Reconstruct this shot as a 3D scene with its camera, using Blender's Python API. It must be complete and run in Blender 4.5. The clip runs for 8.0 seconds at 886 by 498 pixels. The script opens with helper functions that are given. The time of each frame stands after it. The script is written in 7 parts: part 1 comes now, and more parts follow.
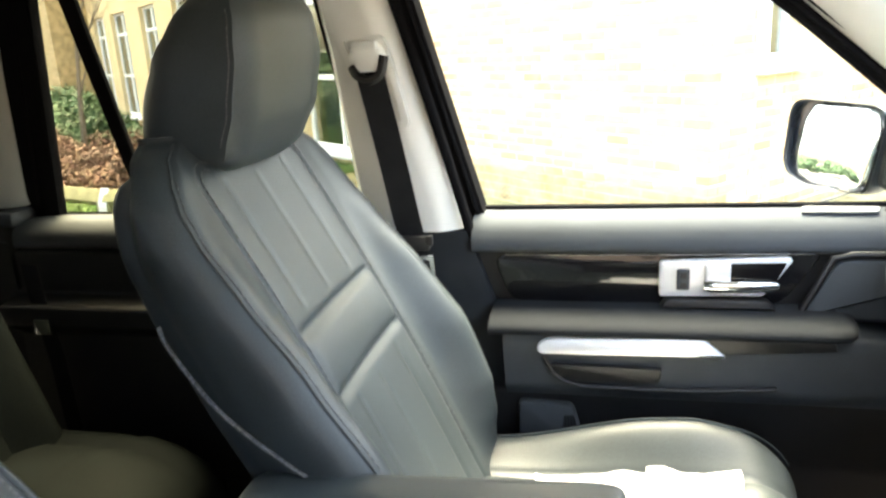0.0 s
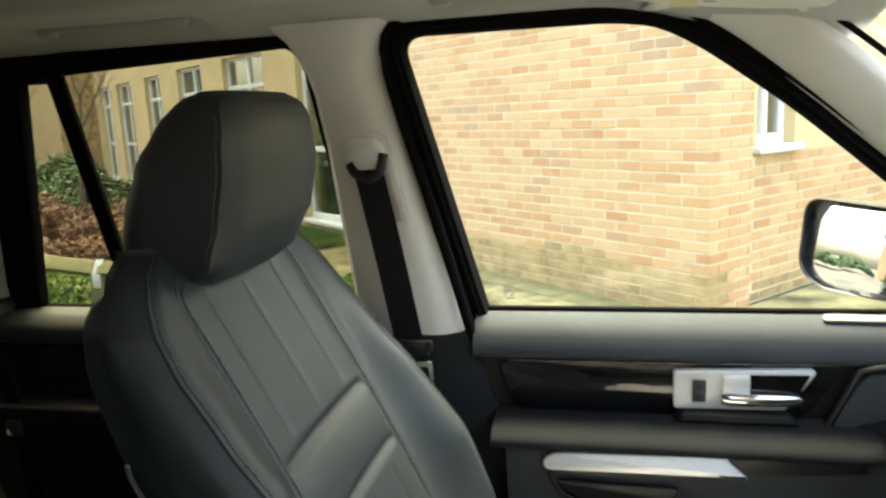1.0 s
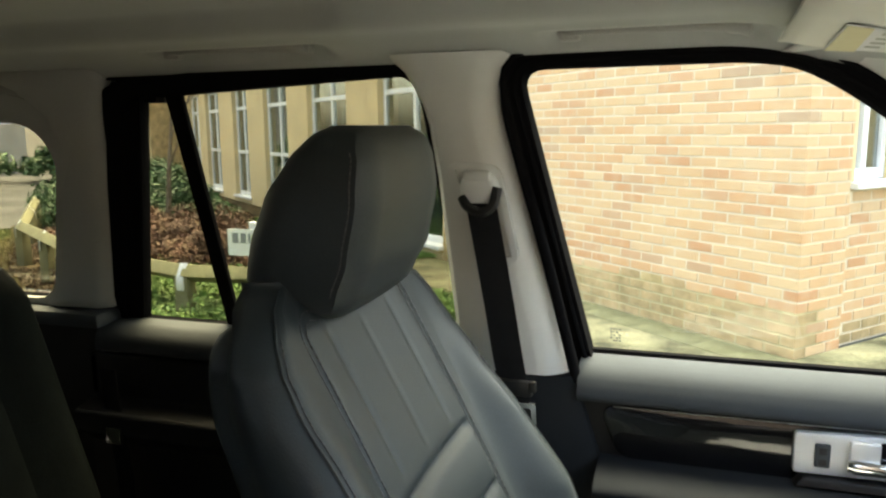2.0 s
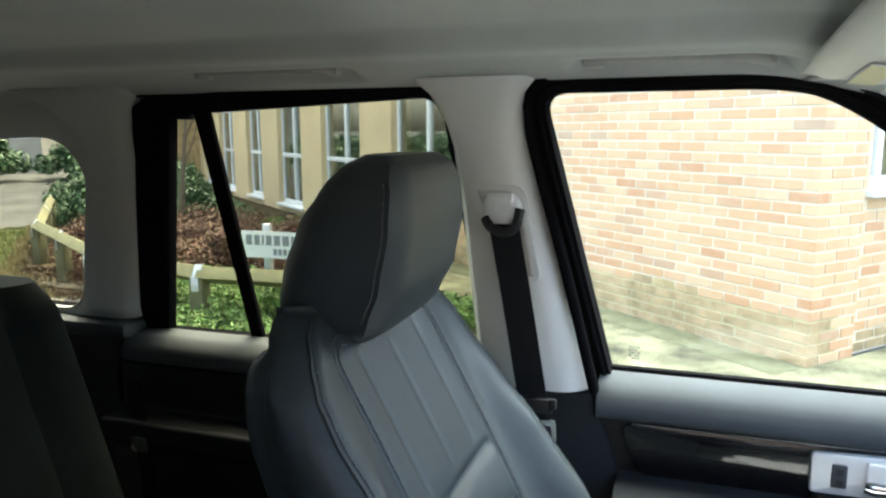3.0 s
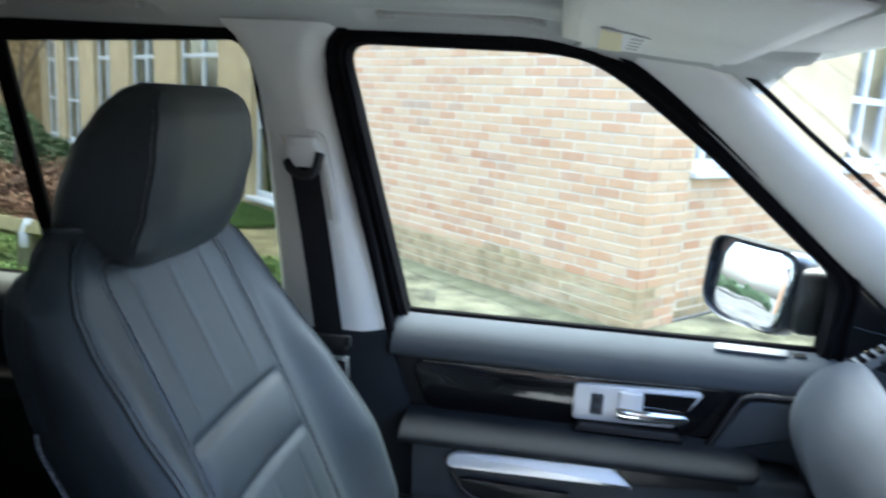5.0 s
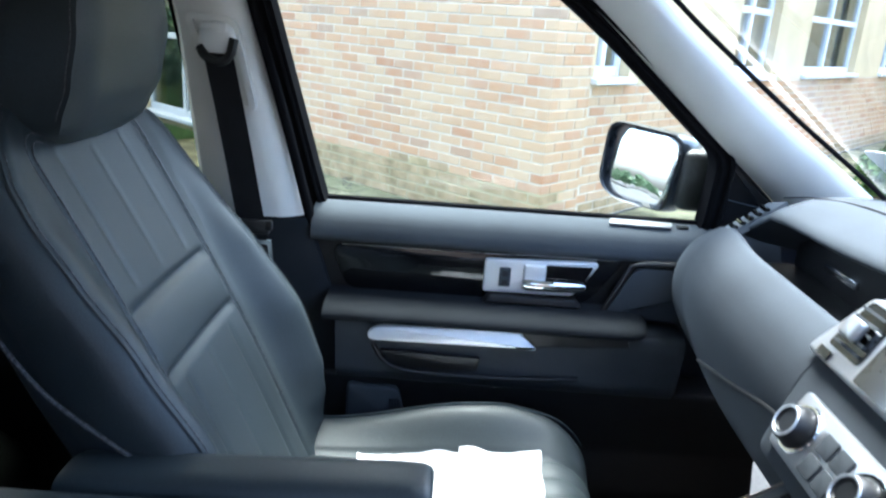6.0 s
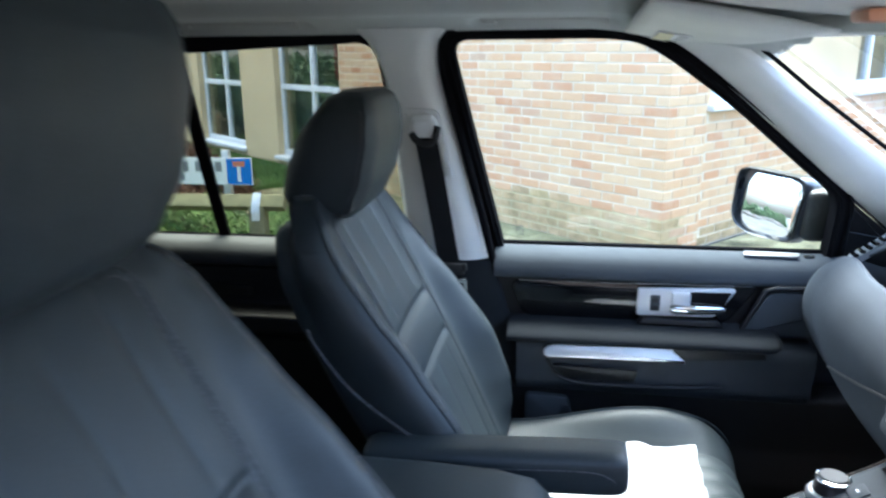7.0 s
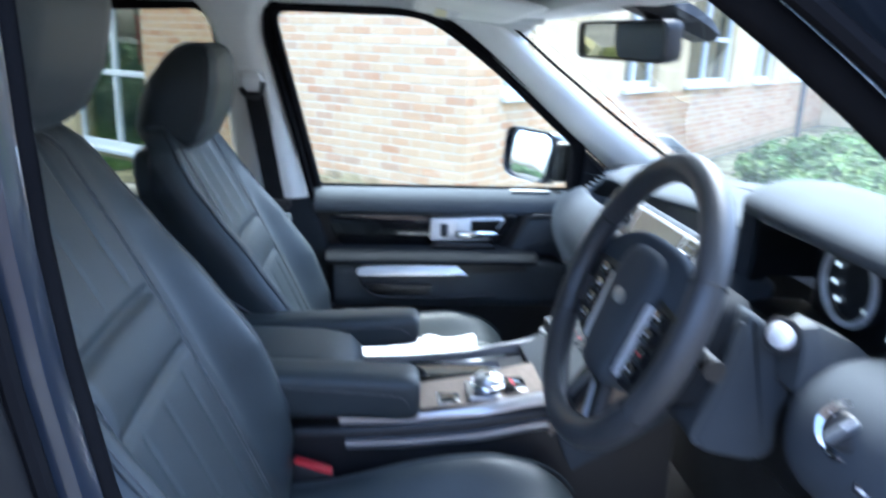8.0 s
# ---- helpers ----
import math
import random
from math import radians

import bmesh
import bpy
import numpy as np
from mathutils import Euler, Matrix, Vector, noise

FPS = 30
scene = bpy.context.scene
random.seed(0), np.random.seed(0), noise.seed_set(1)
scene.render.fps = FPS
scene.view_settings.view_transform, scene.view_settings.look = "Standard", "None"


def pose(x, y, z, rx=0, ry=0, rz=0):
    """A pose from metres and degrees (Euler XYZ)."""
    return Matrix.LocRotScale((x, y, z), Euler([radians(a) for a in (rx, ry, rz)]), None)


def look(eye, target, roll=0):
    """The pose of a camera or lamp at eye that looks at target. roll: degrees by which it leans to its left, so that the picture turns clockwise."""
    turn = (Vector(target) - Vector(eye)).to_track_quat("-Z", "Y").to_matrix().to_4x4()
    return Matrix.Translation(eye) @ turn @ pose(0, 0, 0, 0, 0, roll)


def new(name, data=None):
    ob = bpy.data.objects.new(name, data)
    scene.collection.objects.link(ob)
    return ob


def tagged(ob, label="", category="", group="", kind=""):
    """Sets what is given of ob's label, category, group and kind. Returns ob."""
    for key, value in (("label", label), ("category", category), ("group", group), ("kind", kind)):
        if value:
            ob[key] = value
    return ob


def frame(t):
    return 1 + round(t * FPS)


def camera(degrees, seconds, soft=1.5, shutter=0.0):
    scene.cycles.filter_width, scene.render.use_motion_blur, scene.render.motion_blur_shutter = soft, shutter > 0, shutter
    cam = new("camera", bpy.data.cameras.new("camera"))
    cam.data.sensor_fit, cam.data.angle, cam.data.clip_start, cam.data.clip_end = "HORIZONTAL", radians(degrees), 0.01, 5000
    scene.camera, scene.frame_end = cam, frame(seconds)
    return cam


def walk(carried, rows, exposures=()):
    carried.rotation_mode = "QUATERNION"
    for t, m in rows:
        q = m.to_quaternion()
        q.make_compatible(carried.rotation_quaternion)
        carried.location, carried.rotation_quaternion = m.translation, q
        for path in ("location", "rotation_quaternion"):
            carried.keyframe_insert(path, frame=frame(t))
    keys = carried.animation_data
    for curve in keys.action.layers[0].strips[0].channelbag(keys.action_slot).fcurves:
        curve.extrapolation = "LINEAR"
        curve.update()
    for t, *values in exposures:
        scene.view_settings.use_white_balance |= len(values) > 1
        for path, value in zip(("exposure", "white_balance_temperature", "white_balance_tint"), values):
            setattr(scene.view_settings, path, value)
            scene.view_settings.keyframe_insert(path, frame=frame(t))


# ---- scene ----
cam = camera(62.1, 8.0, 2.2, 0.4)
PATH = [
    (0, (0.364, -0.465, 1.426), (-0.083, 1.407, 0.881), -3.5),
    (0.5, (0.357, -0.426, 1.446), (-0.034, 1.483, 0.996), -3.4),
    (1, (0.345, -0.391, 1.466), (-0.095, 1.525, 1.098), -2.8),
    (1.5, (0.303, -0.368, 1.479), (-0.264, 1.522, 1.155), -1.2),
    (3, (0.262, -0.398, 1.525), (-0.379, 1.47, 1.204), -0.3),
    (3.5, (0.257, -0.398, 1.536), (-0.406, 1.462, 1.217), 0.5),
    (4, (0.258, -0.398, 1.537), (-0.42, 1.455, 1.212), 1.1),
    (4.5, (0.311, -0.404, 1.52), (-0.263, 1.481, 1.179), 2.0),
    (5, (0.381, -0.432, 1.495), (0.093, 1.509, 1.106), 3.4),
    (5.2, (0.381, -0.443, 1.502), (0.207, 1.498, 1.055), 4.5),
    (6.3, (0.372, -0.562, 1.449), (0.362, 1.332, 0.808), 3.8),
    (6.5, (0.361, -0.609, 1.48), (0.244, 1.272, 0.811), 2.3),
    (6.7, (0.345, -0.682, 1.524), (0.099, 1.201, 0.895), 0.6),
    (7, (0.277, -0.821, 1.566), (-0.043, 1.08, 1.034), -0.6),
    (7.2, (0.247, -0.899, 1.575), (-0.091, 1.006, 1.069), -1.1),
    (7.5, (0.251, -1.004, 1.565), (0.126, 0.929, 1.067), 0.2),
    (7.8, (0.285, -1.122, 1.546), (0.321, 0.814, 1.046), 1.3),
    (8, (0.296, -1.194, 1.507), (0.476, 0.726, 0.977), 2.1),
]
EXPOSURES = [
    (0.0, 3.65, 7650, 0), (0.5, 2.8, 7900, -4), (1.5, 2.3, 8200, -4), (3.0, 2.6, 6200, -2), (3.5, 2.7, 5800, -2), (4.0, 2.75, 5500, 0),
    (4.5, 2.65, 5250, 1), (5.0, 2.35, 5500, 0), (6.5, 2.35, 5350, 0), (7.0, 2.4, 5350, 1), (8.0, 2.56, 5100, 2),
]
# exposure follows the clip's camera: bright at first, then darker and cooler
walk(cam, [(t, look(eye, target, roll)) for t, eye, target, roll in PATH], EXPOSURES)

# ---------------------------------------------------------------- light
SUN_EL, SUN_AZ = 64.0, -2.0
world = bpy.data.worlds.new("overcast_sky")
scene.world = world
world.use_nodes = True
wn = world.node_tree.nodes
sky = wn.new("ShaderNodeTexSky")
sky.sky_type = "NISHITA"
sky.sun_disc = False
sky.sun_elevation, sky.sun_rotation = radians(SUN_EL), radians(SUN_AZ)
sky.air_density, sky.dust_density, sky.ozone_density = 0.5, 6.0, 0.3
wn["Background"].inputs["Strength"].default_value = 0.50
world.node_tree.links.new(sky.outputs["Color"], wn["Background"].inputs["Color"])
lamp = bpy.data.lights.new("sun", "SUN")
lamp.energy, lamp.angle, lamp.color = 0.5, radians(60), (1.0, 0.97, 0.92)
sun = new("sun", lamp)
sun.matrix_world = look((0, 0, 0), (-math.sin(radians(SUN_AZ)) * math.cos(radians(SUN_EL)), -math.cos(radians(SUN_AZ)) * math.cos(radians(SUN_EL)), -math.sin(radians(SUN_EL))))


# ---------------------------------------------------------------- materials
def material(name, base, rough=0.5, metal=0.0, vary=0.12, scale=8.0, fine=120.0, bump=0.1, bump_dist=0.002, second=None, spots=0.0, coat=0.0, per_object=0.0, island=0.0, spec=0.5, sheen=0.0, rough_vary=0.08):
    """Two scales of noise vary the colour; a fine one gives relief."""
    m = bpy.data.materials.new(name)
    m.use_nodes = True
    nt = m.node_tree
    n, li = nt.nodes, nt.links
    bs = n["Principled BSDF"]
    bs.inputs["Metallic"].default_value = metal
    bs.inputs["Coat Weight"].default_value = coat
    bs.inputs["Coat Roughness"].default_value = 0.05
    bs.inputs["Specular IOR Level"].default_value = spec
    if sheen:
        bs.inputs["Sheen Weight"].default_value = sheen
    tc = n.new("ShaderNodeTexCoord")
    big = n.new("ShaderNodeTexNoise")
    big.inputs["Scale"].default_value, big.inputs["Detail"].default_value = scale, 6.0
    small = n.new("ShaderNodeTexNoise")
    small.inputs["Scale"].default_value, small.inputs["Detail"].default_value = fine, 4.0
    for x in (big, small):
        li.new(tc.outputs["Object"], x.inputs["Vector"])
    ramp = n.new("ShaderNodeValToRGB")
    a, b = ramp.color_ramp.elements
    a.position, b.position = 0.32, 0.68
    second = second or base
    a.color = (*[c * (1 - vary) for c in base], 1)
    b.color = (*[min(1, c * (1 + vary)) for c in second], 1)
    li.new(big.outputs["Fac"], ramp.inputs["Fac"])
    mix = n.new("ShaderNodeMixRGB")
    mix.blend_type = "OVERLAY"
    mix.inputs["Fac"].default_value = min(1, vary * 2)
    li.new(ramp.outputs["Color"], mix.inputs["Color1"])
    li.new(small.outputs["Fac"], mix.inputs["Color2"])
    col = mix.outputs["Color"]
    if per_object or island:
        info = n.new("ShaderNodeObjectInfo" if per_object else "ShaderNodeNewGeometry")
        rnd = info.outputs["Random" if per_object else "Random Per Island"]
        hsv = n.new("ShaderNodeHueSaturation")
        val = n.new("ShaderNodeMapRange")
        k = per_object or island
        val.inputs["To Min"].default_value, val.inputs["To Max"].default_value = 1 - k, 1 + k * 0.6
        hue = n.new("ShaderNodeMapRange")
        hue.inputs["To Min"].default_value, hue.inputs["To Max"].default_value = 0.5 - k * 0.05, 0.5 + k * 0.05
        wn2 = n.new("ShaderNodeTexWhiteNoise")
        wn2.noise_dimensions = "1D"
        li.new(rnd, wn2.inputs["W"])
        li.new(rnd, val.inputs["Value"])
        li.new(wn2.outputs["Value"], hue.inputs["Value"])
        li.new(val.outputs["Result"], hsv.inputs["Value"])
        li.new(hue.outputs["Result"], hsv.inputs["Hue"])
        li.new(col, hsv.inputs["Color"])
        col = hsv.outputs["Color"]
    li.new(col, bs.inputs["Base Color"])
    rr = n.new("ShaderNodeMapRange")
    rr.inputs["To Min"].default_value, rr.inputs["To Max"].default_value = max(0.02, rough - rough_vary), min(1, rough + rough_vary)
    li.new(big.outputs["Fac"], rr.inputs["Value"])
    li.new(rr.outputs["Result"], bs.inputs["Roughness"])
    if bump:
        bp = n.new("ShaderNodeBump")
        bp.inputs["Strength"].default_value, bp.inputs["Distance"].default_value = bump, bump_dist
        li.new(small.outputs["Fac"], bp.inputs["Height"])
        li.new(bp.outputs["Normal"], bs.inputs["Normal"])
    return m


def pane_material(name, tint, gloss=0.06):
    """Thin clear pane: light goes straight through, its face mirrors a little."""
    m = bpy.data.materials.new(name)
    m.use_nodes = True
    nt = m.node_tree
    n, li = nt.nodes, nt.links
    n.remove(n["Principled BSDF"])
    clear, shine, mix = n.new("ShaderNodeBsdfTransparent"), n.new("ShaderNodeBsdfGlossy"), n.new("ShaderNodeMixShader")
    clear.inputs["Color"].default_value = (*tint, 1)
    shine.inputs["Roughness"].default_value = 0.01
    lw = n.new("ShaderNodeLayerWeight")
    lw.inputs["Blend"].default_value = 0.5
    pw, am = n.new("ShaderNodeMath"), n.new("ShaderNodeMath")
    pw.operation, am.operation = "POWER", "MULTIPLY_ADD"
    pw.inputs[1].default_value = 4.0
    am.inputs[1].default_value, am.inputs[2].default_value = 0.6, gloss * 0.6
    li.new(lw.outputs["Facing"], pw.inputs[0])
    li.new(pw.outputs["Value"], am.inputs[0])
    li.new(am.outputs["Value"], mix.inputs["Fac"])
    li.new(clear.outputs["BSDF"], mix.inputs[1])
    li.new(shine.outputs["BSDF"], mix.inputs[2])
    li.new(mix.outputs["Shader"], n["Material Output"].inputs["Surface"])
    return m


LEATHER = material("black_leather", (0.028, 0.036, 0.040), 0.50, spec=0.5, vary=0.15, scale=9, fine=420, bump=0.22, bump_dist=0.0012, rough_vary=0.06)
# Seat leather again, darkened so the rear bench carries shade in its colour.
SHADELEATHER = material("shade_darkened_leather", (0.009, 0.011, 0.011), 0.72, spec=0.03, vary=0.2, scale=11, fine=380, bump=0.3, bump_dist=0.0014)
RIMLEATHER = material("worn_black_rim_leather", (0.040, 0.041, 0.044), 0.42, vary=0.15, scale=12, fine=500, bump=0.15, bump_dist=0.0008)
DASHM = material("grey_dashboard_skin", (0.056, 0.063, 0.072), 0.88, spec=0.06, vary=0.08, scale=9, fine=650, bump=0.2, bump_dist=0.0008)
STITCH = material("grey_thread", (0.085, 0.086, 0.088), 0.7, vary=0.6, scale=260, fine=400, bump=0.0)
SOFT = material("dark_soft_plastic", (0.052, 0.058, 0.065), 0.66, spec=0.25, vary=0.1, scale=12, fine=600, bump=0.18, bump_dist=0.0008)
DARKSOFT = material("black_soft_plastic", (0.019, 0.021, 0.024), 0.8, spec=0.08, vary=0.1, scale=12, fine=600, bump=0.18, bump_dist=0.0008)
ALU = material("bright_brushed_metal", (0.80, 0.81, 0.83), 0.38, 0.45, vary=0.04, scale=20, fine=500, bump=0.03, bump_dist=0.0004)
HARD = material("black_hard_plastic", (0.009, 0.009, 0.010), 0.45, vary=0.1, scale=14, fine=500, bump=0.1, bump_dist=0.0006)
RUBBER = material("black_rubber_seal", (0.009, 0.009, 0.010), 0.9, spec=0.0, vary=0.1, scale=14, fine=300, bump=0.05)
LACQUER = material("piano_black_lacquer", (0.006, 0.006, 0.007), 0.08, vary=0.05, bump=0.0, coat=0.6, rough_vary=0.03)
SATIN = material("satin_silver", (0.52, 0.53, 0.55), 0.36, 0.9, vary=0.05, scale=20, fine=700, bump=0.03, bump_dist=0.0004)
CHROME = material("chrome", (0.8, 0.81, 0.83), 0.08, 1.0, vary=0.02, bump=0.0, rough_vary=0.03)
CLOTH = material("grey_headliner_cloth", (0.50, 0.51, 0.485), 0.95, vary=0.06, scale=5, fine=700, bump=0.25, bump_dist=0.001, sheen=0.2)
TRIM = material("cream_grey_trim_plastic", (0.80, 0.795, 0.76), 0.5, vary=0.05, scale=7, fine=500, bump=0.15, bump_dist=0.0006)
HANDLEGREY = material("pale_grey_handle_plastic", (0.46, 0.455, 0.43), 0.6, vary=0.06, scale=9, fine=500, bump=0.12, bump_dist=0.0006)
WEBBING = material("black_belt_webbing", (0.014, 0.014, 0.015), 0.85, spec=0.12, vary=0.15, scale=30, fine=900, bump=0.4, bump_dist=0.0008)
CARPET = material("black_carpet", (0.02, 0.02, 0.02), 0.95, vary=0.3, scale=15, fine=500, bump=0.6, bump_dist=0.004)
PAPER = material("white_paper", (0.82, 0.82, 0.83), 0.6, vary=0.03, scale=20, fine=300, bump=0.05)
PAINT = material("dark_blue_grey_paint", (0.016, 0.021, 0.033), 0.30, 0.1, vary=0.04, bump=0.0, coat=0.7)
MIRROR = material("mirror_glass", (0.9, 0.91, 0.92), 0.015, 1.0, vary=0.01, bump=0.0, rough_vary=0.0)
RED = material("red_plastic", (0.55, 0.03, 0.04), 0.4, vary=0.05, bump=0.05)
WALNUT = material("pale_taupe_wood_veneer", (0.21, 0.165, 0.13), 0.42, vary=0.2, scale=6, fine=90, bump=0.05, coat=0.08)
SCREEN = material("dark_screen_glass", (0.035, 0.034, 0.03), 0.07, vary=0.05, bump=0.0, spec=0.8)
DIALFACE = material("dark_dial_face", (0.01, 0.011, 0.013), 0.35, vary=0.05, bump=0.0)
WHITEMARK = material("white_print", (0.75, 0.76, 0.78), 0.5, vary=0.03, bump=0.0)
PALERING = material("pale_dial_ring", (0.68, 0.69, 0.71), 0.4, 0.2, vary=0.04, bump=0.0)
LITMARK = material("lit_dial_print", (0.75, 0.77, 0.80), 0.5, vary=0.03, bump=0.0)
LITMARK.node_tree.nodes["Principled BSDF"].inputs["Emission Color"].default_value = (0.85, 0.93, 1.0, 1)
LITMARK.node_tree.nodes["Principled BSDF"].inputs["Emission Strength"].default_value = 0.3
GRILLE = material("grey_grille_plastic", (0.13, 0.14, 0.15), 0.55, vary=0.08, scale=30, fine=500, bump=0.2, bump_dist=0.0006)
FILM = material("frosted_sticker_film", (0.62, 0.63, 0.64), 0.5, vary=0.05, bump=0.0)
YELLOW = material("pale_yellow_label", (0.74, 0.68, 0.42), 0.5, vary=0.05, bump=0.0)
AMBER = material("warm_orange_plastic", (0.75, 0.35, 0.2), 0.3, vary=0.05, bump=0.0)
HOUSEGLASS = pane_material("pale_window_glass", (0.80, 0.86, 0.84), 0.42)
# Far darker than the visible tint, to keep light out of the rear cabin.
LIGHTCUTGLASS = pane_material("light_cutting_glass", (0.05, 0.055, 0.055))
GLASS = pane_material("clear_glass", (0.93, 0.96, 0.94))
PRIVACY = pane_material("grey_tinted_glass", (0.64, 0.635, 0.56))
BRICK_TONES = ((0.0, (0.45, 0.24, 0.128)), (0.14, (0.52, 0.31, 0.165)), (0.45, (0.55, 0.372, 0.212)), (0.74, (0.58, 0.415, 0.25)), (0.92, (0.52, 0.30, 0.165)), (1.0, (0.41, 0.285, 0.185)))


def brick_material(name, joined, dull=1.0):
    """Fired clay in several tones, one for each brick, with grain and paler bloom."""
    m = bpy.data.materials.new(name)
    m.use_nodes = True
    nt = m.node_tree
    n, li = nt.nodes, nt.links
    bs = n["Principled BSDF"]
    bs.inputs["Roughness"].default_value, bs.inputs["Specular IOR Level"].default_value = 0.92, 0.25
    info = n.new("ShaderNodeNewGeometry" if joined else "ShaderNodeObjectInfo")
    tone = n.new("ShaderNodeValToRGB")
    el = tone.color_ramp.elements
    while len(el) < len(BRICK_TONES):
        el.new(0.5)
    for e, (p, c) in zip(el, BRICK_TONES):
        e.position, e.color = p, (*[v * dull for v in c], 1)
    li.new(info.outputs["Random Per Island" if joined else "Random"], tone.inputs["Fac"])
    geo = n.new("ShaderNodeNewGeometry")
    big, small = n.new("ShaderNodeTexNoise"), n.new("ShaderNodeTexNoise")
    for x, sc, dt in ((big, 11.0, 5.0), (small, 150.0, 4.0)):
        x.inputs["Scale"].default_value, x.inputs["Detail"].default_value = sc, dt
        li.new(geo.outputs["Position"], x.inputs["Vector"])
    bloom = n.new("ShaderNodeMixRGB")
    bloom.inputs["Color2"].default_value = (0.57 * dull, 0.43 * dull, 0.28 * dull, 1)
    mr = n.new("ShaderNodeMapRange")
    mr.inputs["From Min"].default_value, mr.inputs["From Max"].default_value, mr.inputs["To Max"].default_value = 0.45, 0.8, 0.6
    li.new(big.outputs["Fac"], mr.inputs["Value"])
    li.new(mr.outputs["Result"], bloom.inputs["Fac"])
    li.new(tone.outputs["Color"], bloom.inputs["Color1"])
    grain = n.new("ShaderNodeMixRGB")
    grain.blend_type = "OVERLAY"
    grain.inputs["Fac"].default_value = 0.3
    li.new(bloom.outputs["Color"], grain.inputs["Color1"])
    li.new(small.outputs["Fac"], grain.inputs["Color2"])
    li.new(grain.outputs["Color"], bs.inputs["Base Color"])
    bp = n.new("ShaderNodeBump")
    bp.inputs["Strength"].default_value, bp.inputs["Distance"].default_value = 0.5, 0.004
    li.new(small.outputs["Fac"], bp.inputs["Height"])
    li.new(bp.outputs["Normal"], bs.inputs["Normal"])
    return m


BRICK = brick_material("buff_orange_brick", False)
BRICK_JOINED = brick_material("buff_orange_brickwork", True)
BRICK_MOSSY = material("moss_stained_brick", (0.38, 0.29, 0.135), 0.95, vary=0.25, scale=7, fine=120, bump=0.5, bump_dist=0.004, second=(0.46, 0.335, 0.18), per_object=0.2)
BRICK_FAR = material("far_brick", (0.42, 0.25, 0.15), 0.9, vary=0.15, scale=6, fine=40, bump=0.2)
# Kept dark to hold back light bounced into the car.
LIGHTBLOCK = material("light_block_brown", (0.075, 0.062, 0.055), 0.95, vary=0.2, scale=5, fine=60, bump=0.3)
MORTAR = material("pale_mortar", (0.58, 0.49, 0.36), 0.95, vary=0.12, scale=10, fine=200, bump=0.5, bump_dist=0.003)
MORTAR_MOSSY = material("moss_stained_mortar", (0.40, 0.35, 0.20), 0.95, vary=0.2, scale=6, fine=150, bump=0.5, bump_dist=0.003)
RENDER = material("cream_render", (0.62, 0.49, 0.29), 0.9, vary=0.1, scale=2.5, fine=90, bump=0.3, bump_dist=0.003)
UPVC = material("white_window_plastic", (0.78, 0.79, 0.80), 0.35, vary=0.04, scale=5, bump=0.02)
# Pale teal stands in for sky reflected in the house panes.
ROOM = material("sky_tinted_room_wall", (0.42, 0.47, 0.44), 0.9, vary=0.3, scale=1.6, fine=20, bump=0.0)
CURTAIN = material("pale_curtain", (0.5, 0.5, 0.46), 0.9, vary=0.15, scale=4, bump=0.0)
ASPHALT = material("worn_asphalt", (0.055, 0.055, 0.053), 0.9, spec=0.08, vary=0.25, scale=0.9, fine=140, bump=0.5, bump_dist=0.006, second=(0.08, 0.08, 0.075))
CONCRETE = material("mossy_concrete_path", (0.125, 0.122, 0.078), 0.95, spec=0.08, vary=0.4, scale=3.0, fine=60, bump=0.5, bump_dist=0.005, second=(0.24, 0.225, 0.135))
SLAB = material("pale_paving_edge", (0.17, 0.165, 0.095), 0.95, spec=0.08, vary=0.25, scale=4, fine=90, bump=0.4, bump_dist=0.004)
SOIL = material("bark_mulch_soil", (0.036, 0.028, 0.018), 0.98, spec=0.05, vary=0.5, scale=5, fine=70, bump=0.9, bump_dist=0.02, second=(0.075, 0.058, 0.036))
GRASS = material("lawn_soil", (0.075, 0.115, 0.035), 0.95, spec=0.08, vary=0.3, scale=3, fine=90, bump=0.8, bump_dist=0.02)
VERGE = material("worn_verge_turf", (0.062, 0.066, 0.026), 0.95, spec=0.05, vary=0.4, scale=4, fine=90, bump=0.8, bump_dist=0.02, second=(0.095, 0.10, 0.04))
BLADE = material("grass_blades", (0.11, 0.19, 0.045), 0.7, vary=0.2, scale=2, bump=0.0, island=0.4)
TURFBLADE = material("worn_grass_blades", (0.105, 0.125, 0.04), 0.8, spec=0.2, vary=0.2, scale=2, bump=0.0, island=0.4)
STRAW = material("dry_straw_blades", (0.26, 0.22, 0.11), 0.85, spec=0.15, vary=0.2, scale=2, bump=0.0, island=0.4)
LITTER = material("dead_brown_leaves", (0.085, 0.058, 0.036), 0.9, spec=0.1, vary=0.3, scale=3, bump=0.0, island=0.6)
LEAF = material("fresh_green_leaves", (0.11, 0.185, 0.05), 0.65, spec=0.25, vary=0.2, scale=3, bump=0.0, island=0.45)
LEAF_DARK = material("dark_laurel_leaves", (0.06, 0.11, 0.045), 0.6, spec=0.35, vary=0.2, scale=3, bump=0.0, island=0.5)
LEAF_BROWN = material("russet_winter_leaves", (0.12, 0.062, 0.035), 0.75, vary=0.25, scale=3, bump=0.0, island=0.5)
BARK = material("grey_brown_bark", (0.15, 0.12, 0.09), 0.95, vary=0.25, scale=12, fine=80, bump=0.8, bump_dist=0.01)
TIMBER = material("weathered_green_timber", (0.155, 0.150, 0.078), 0.9, vary=0.25, scale=5, fine=60, bump=0.5, bump_dist=0.004)
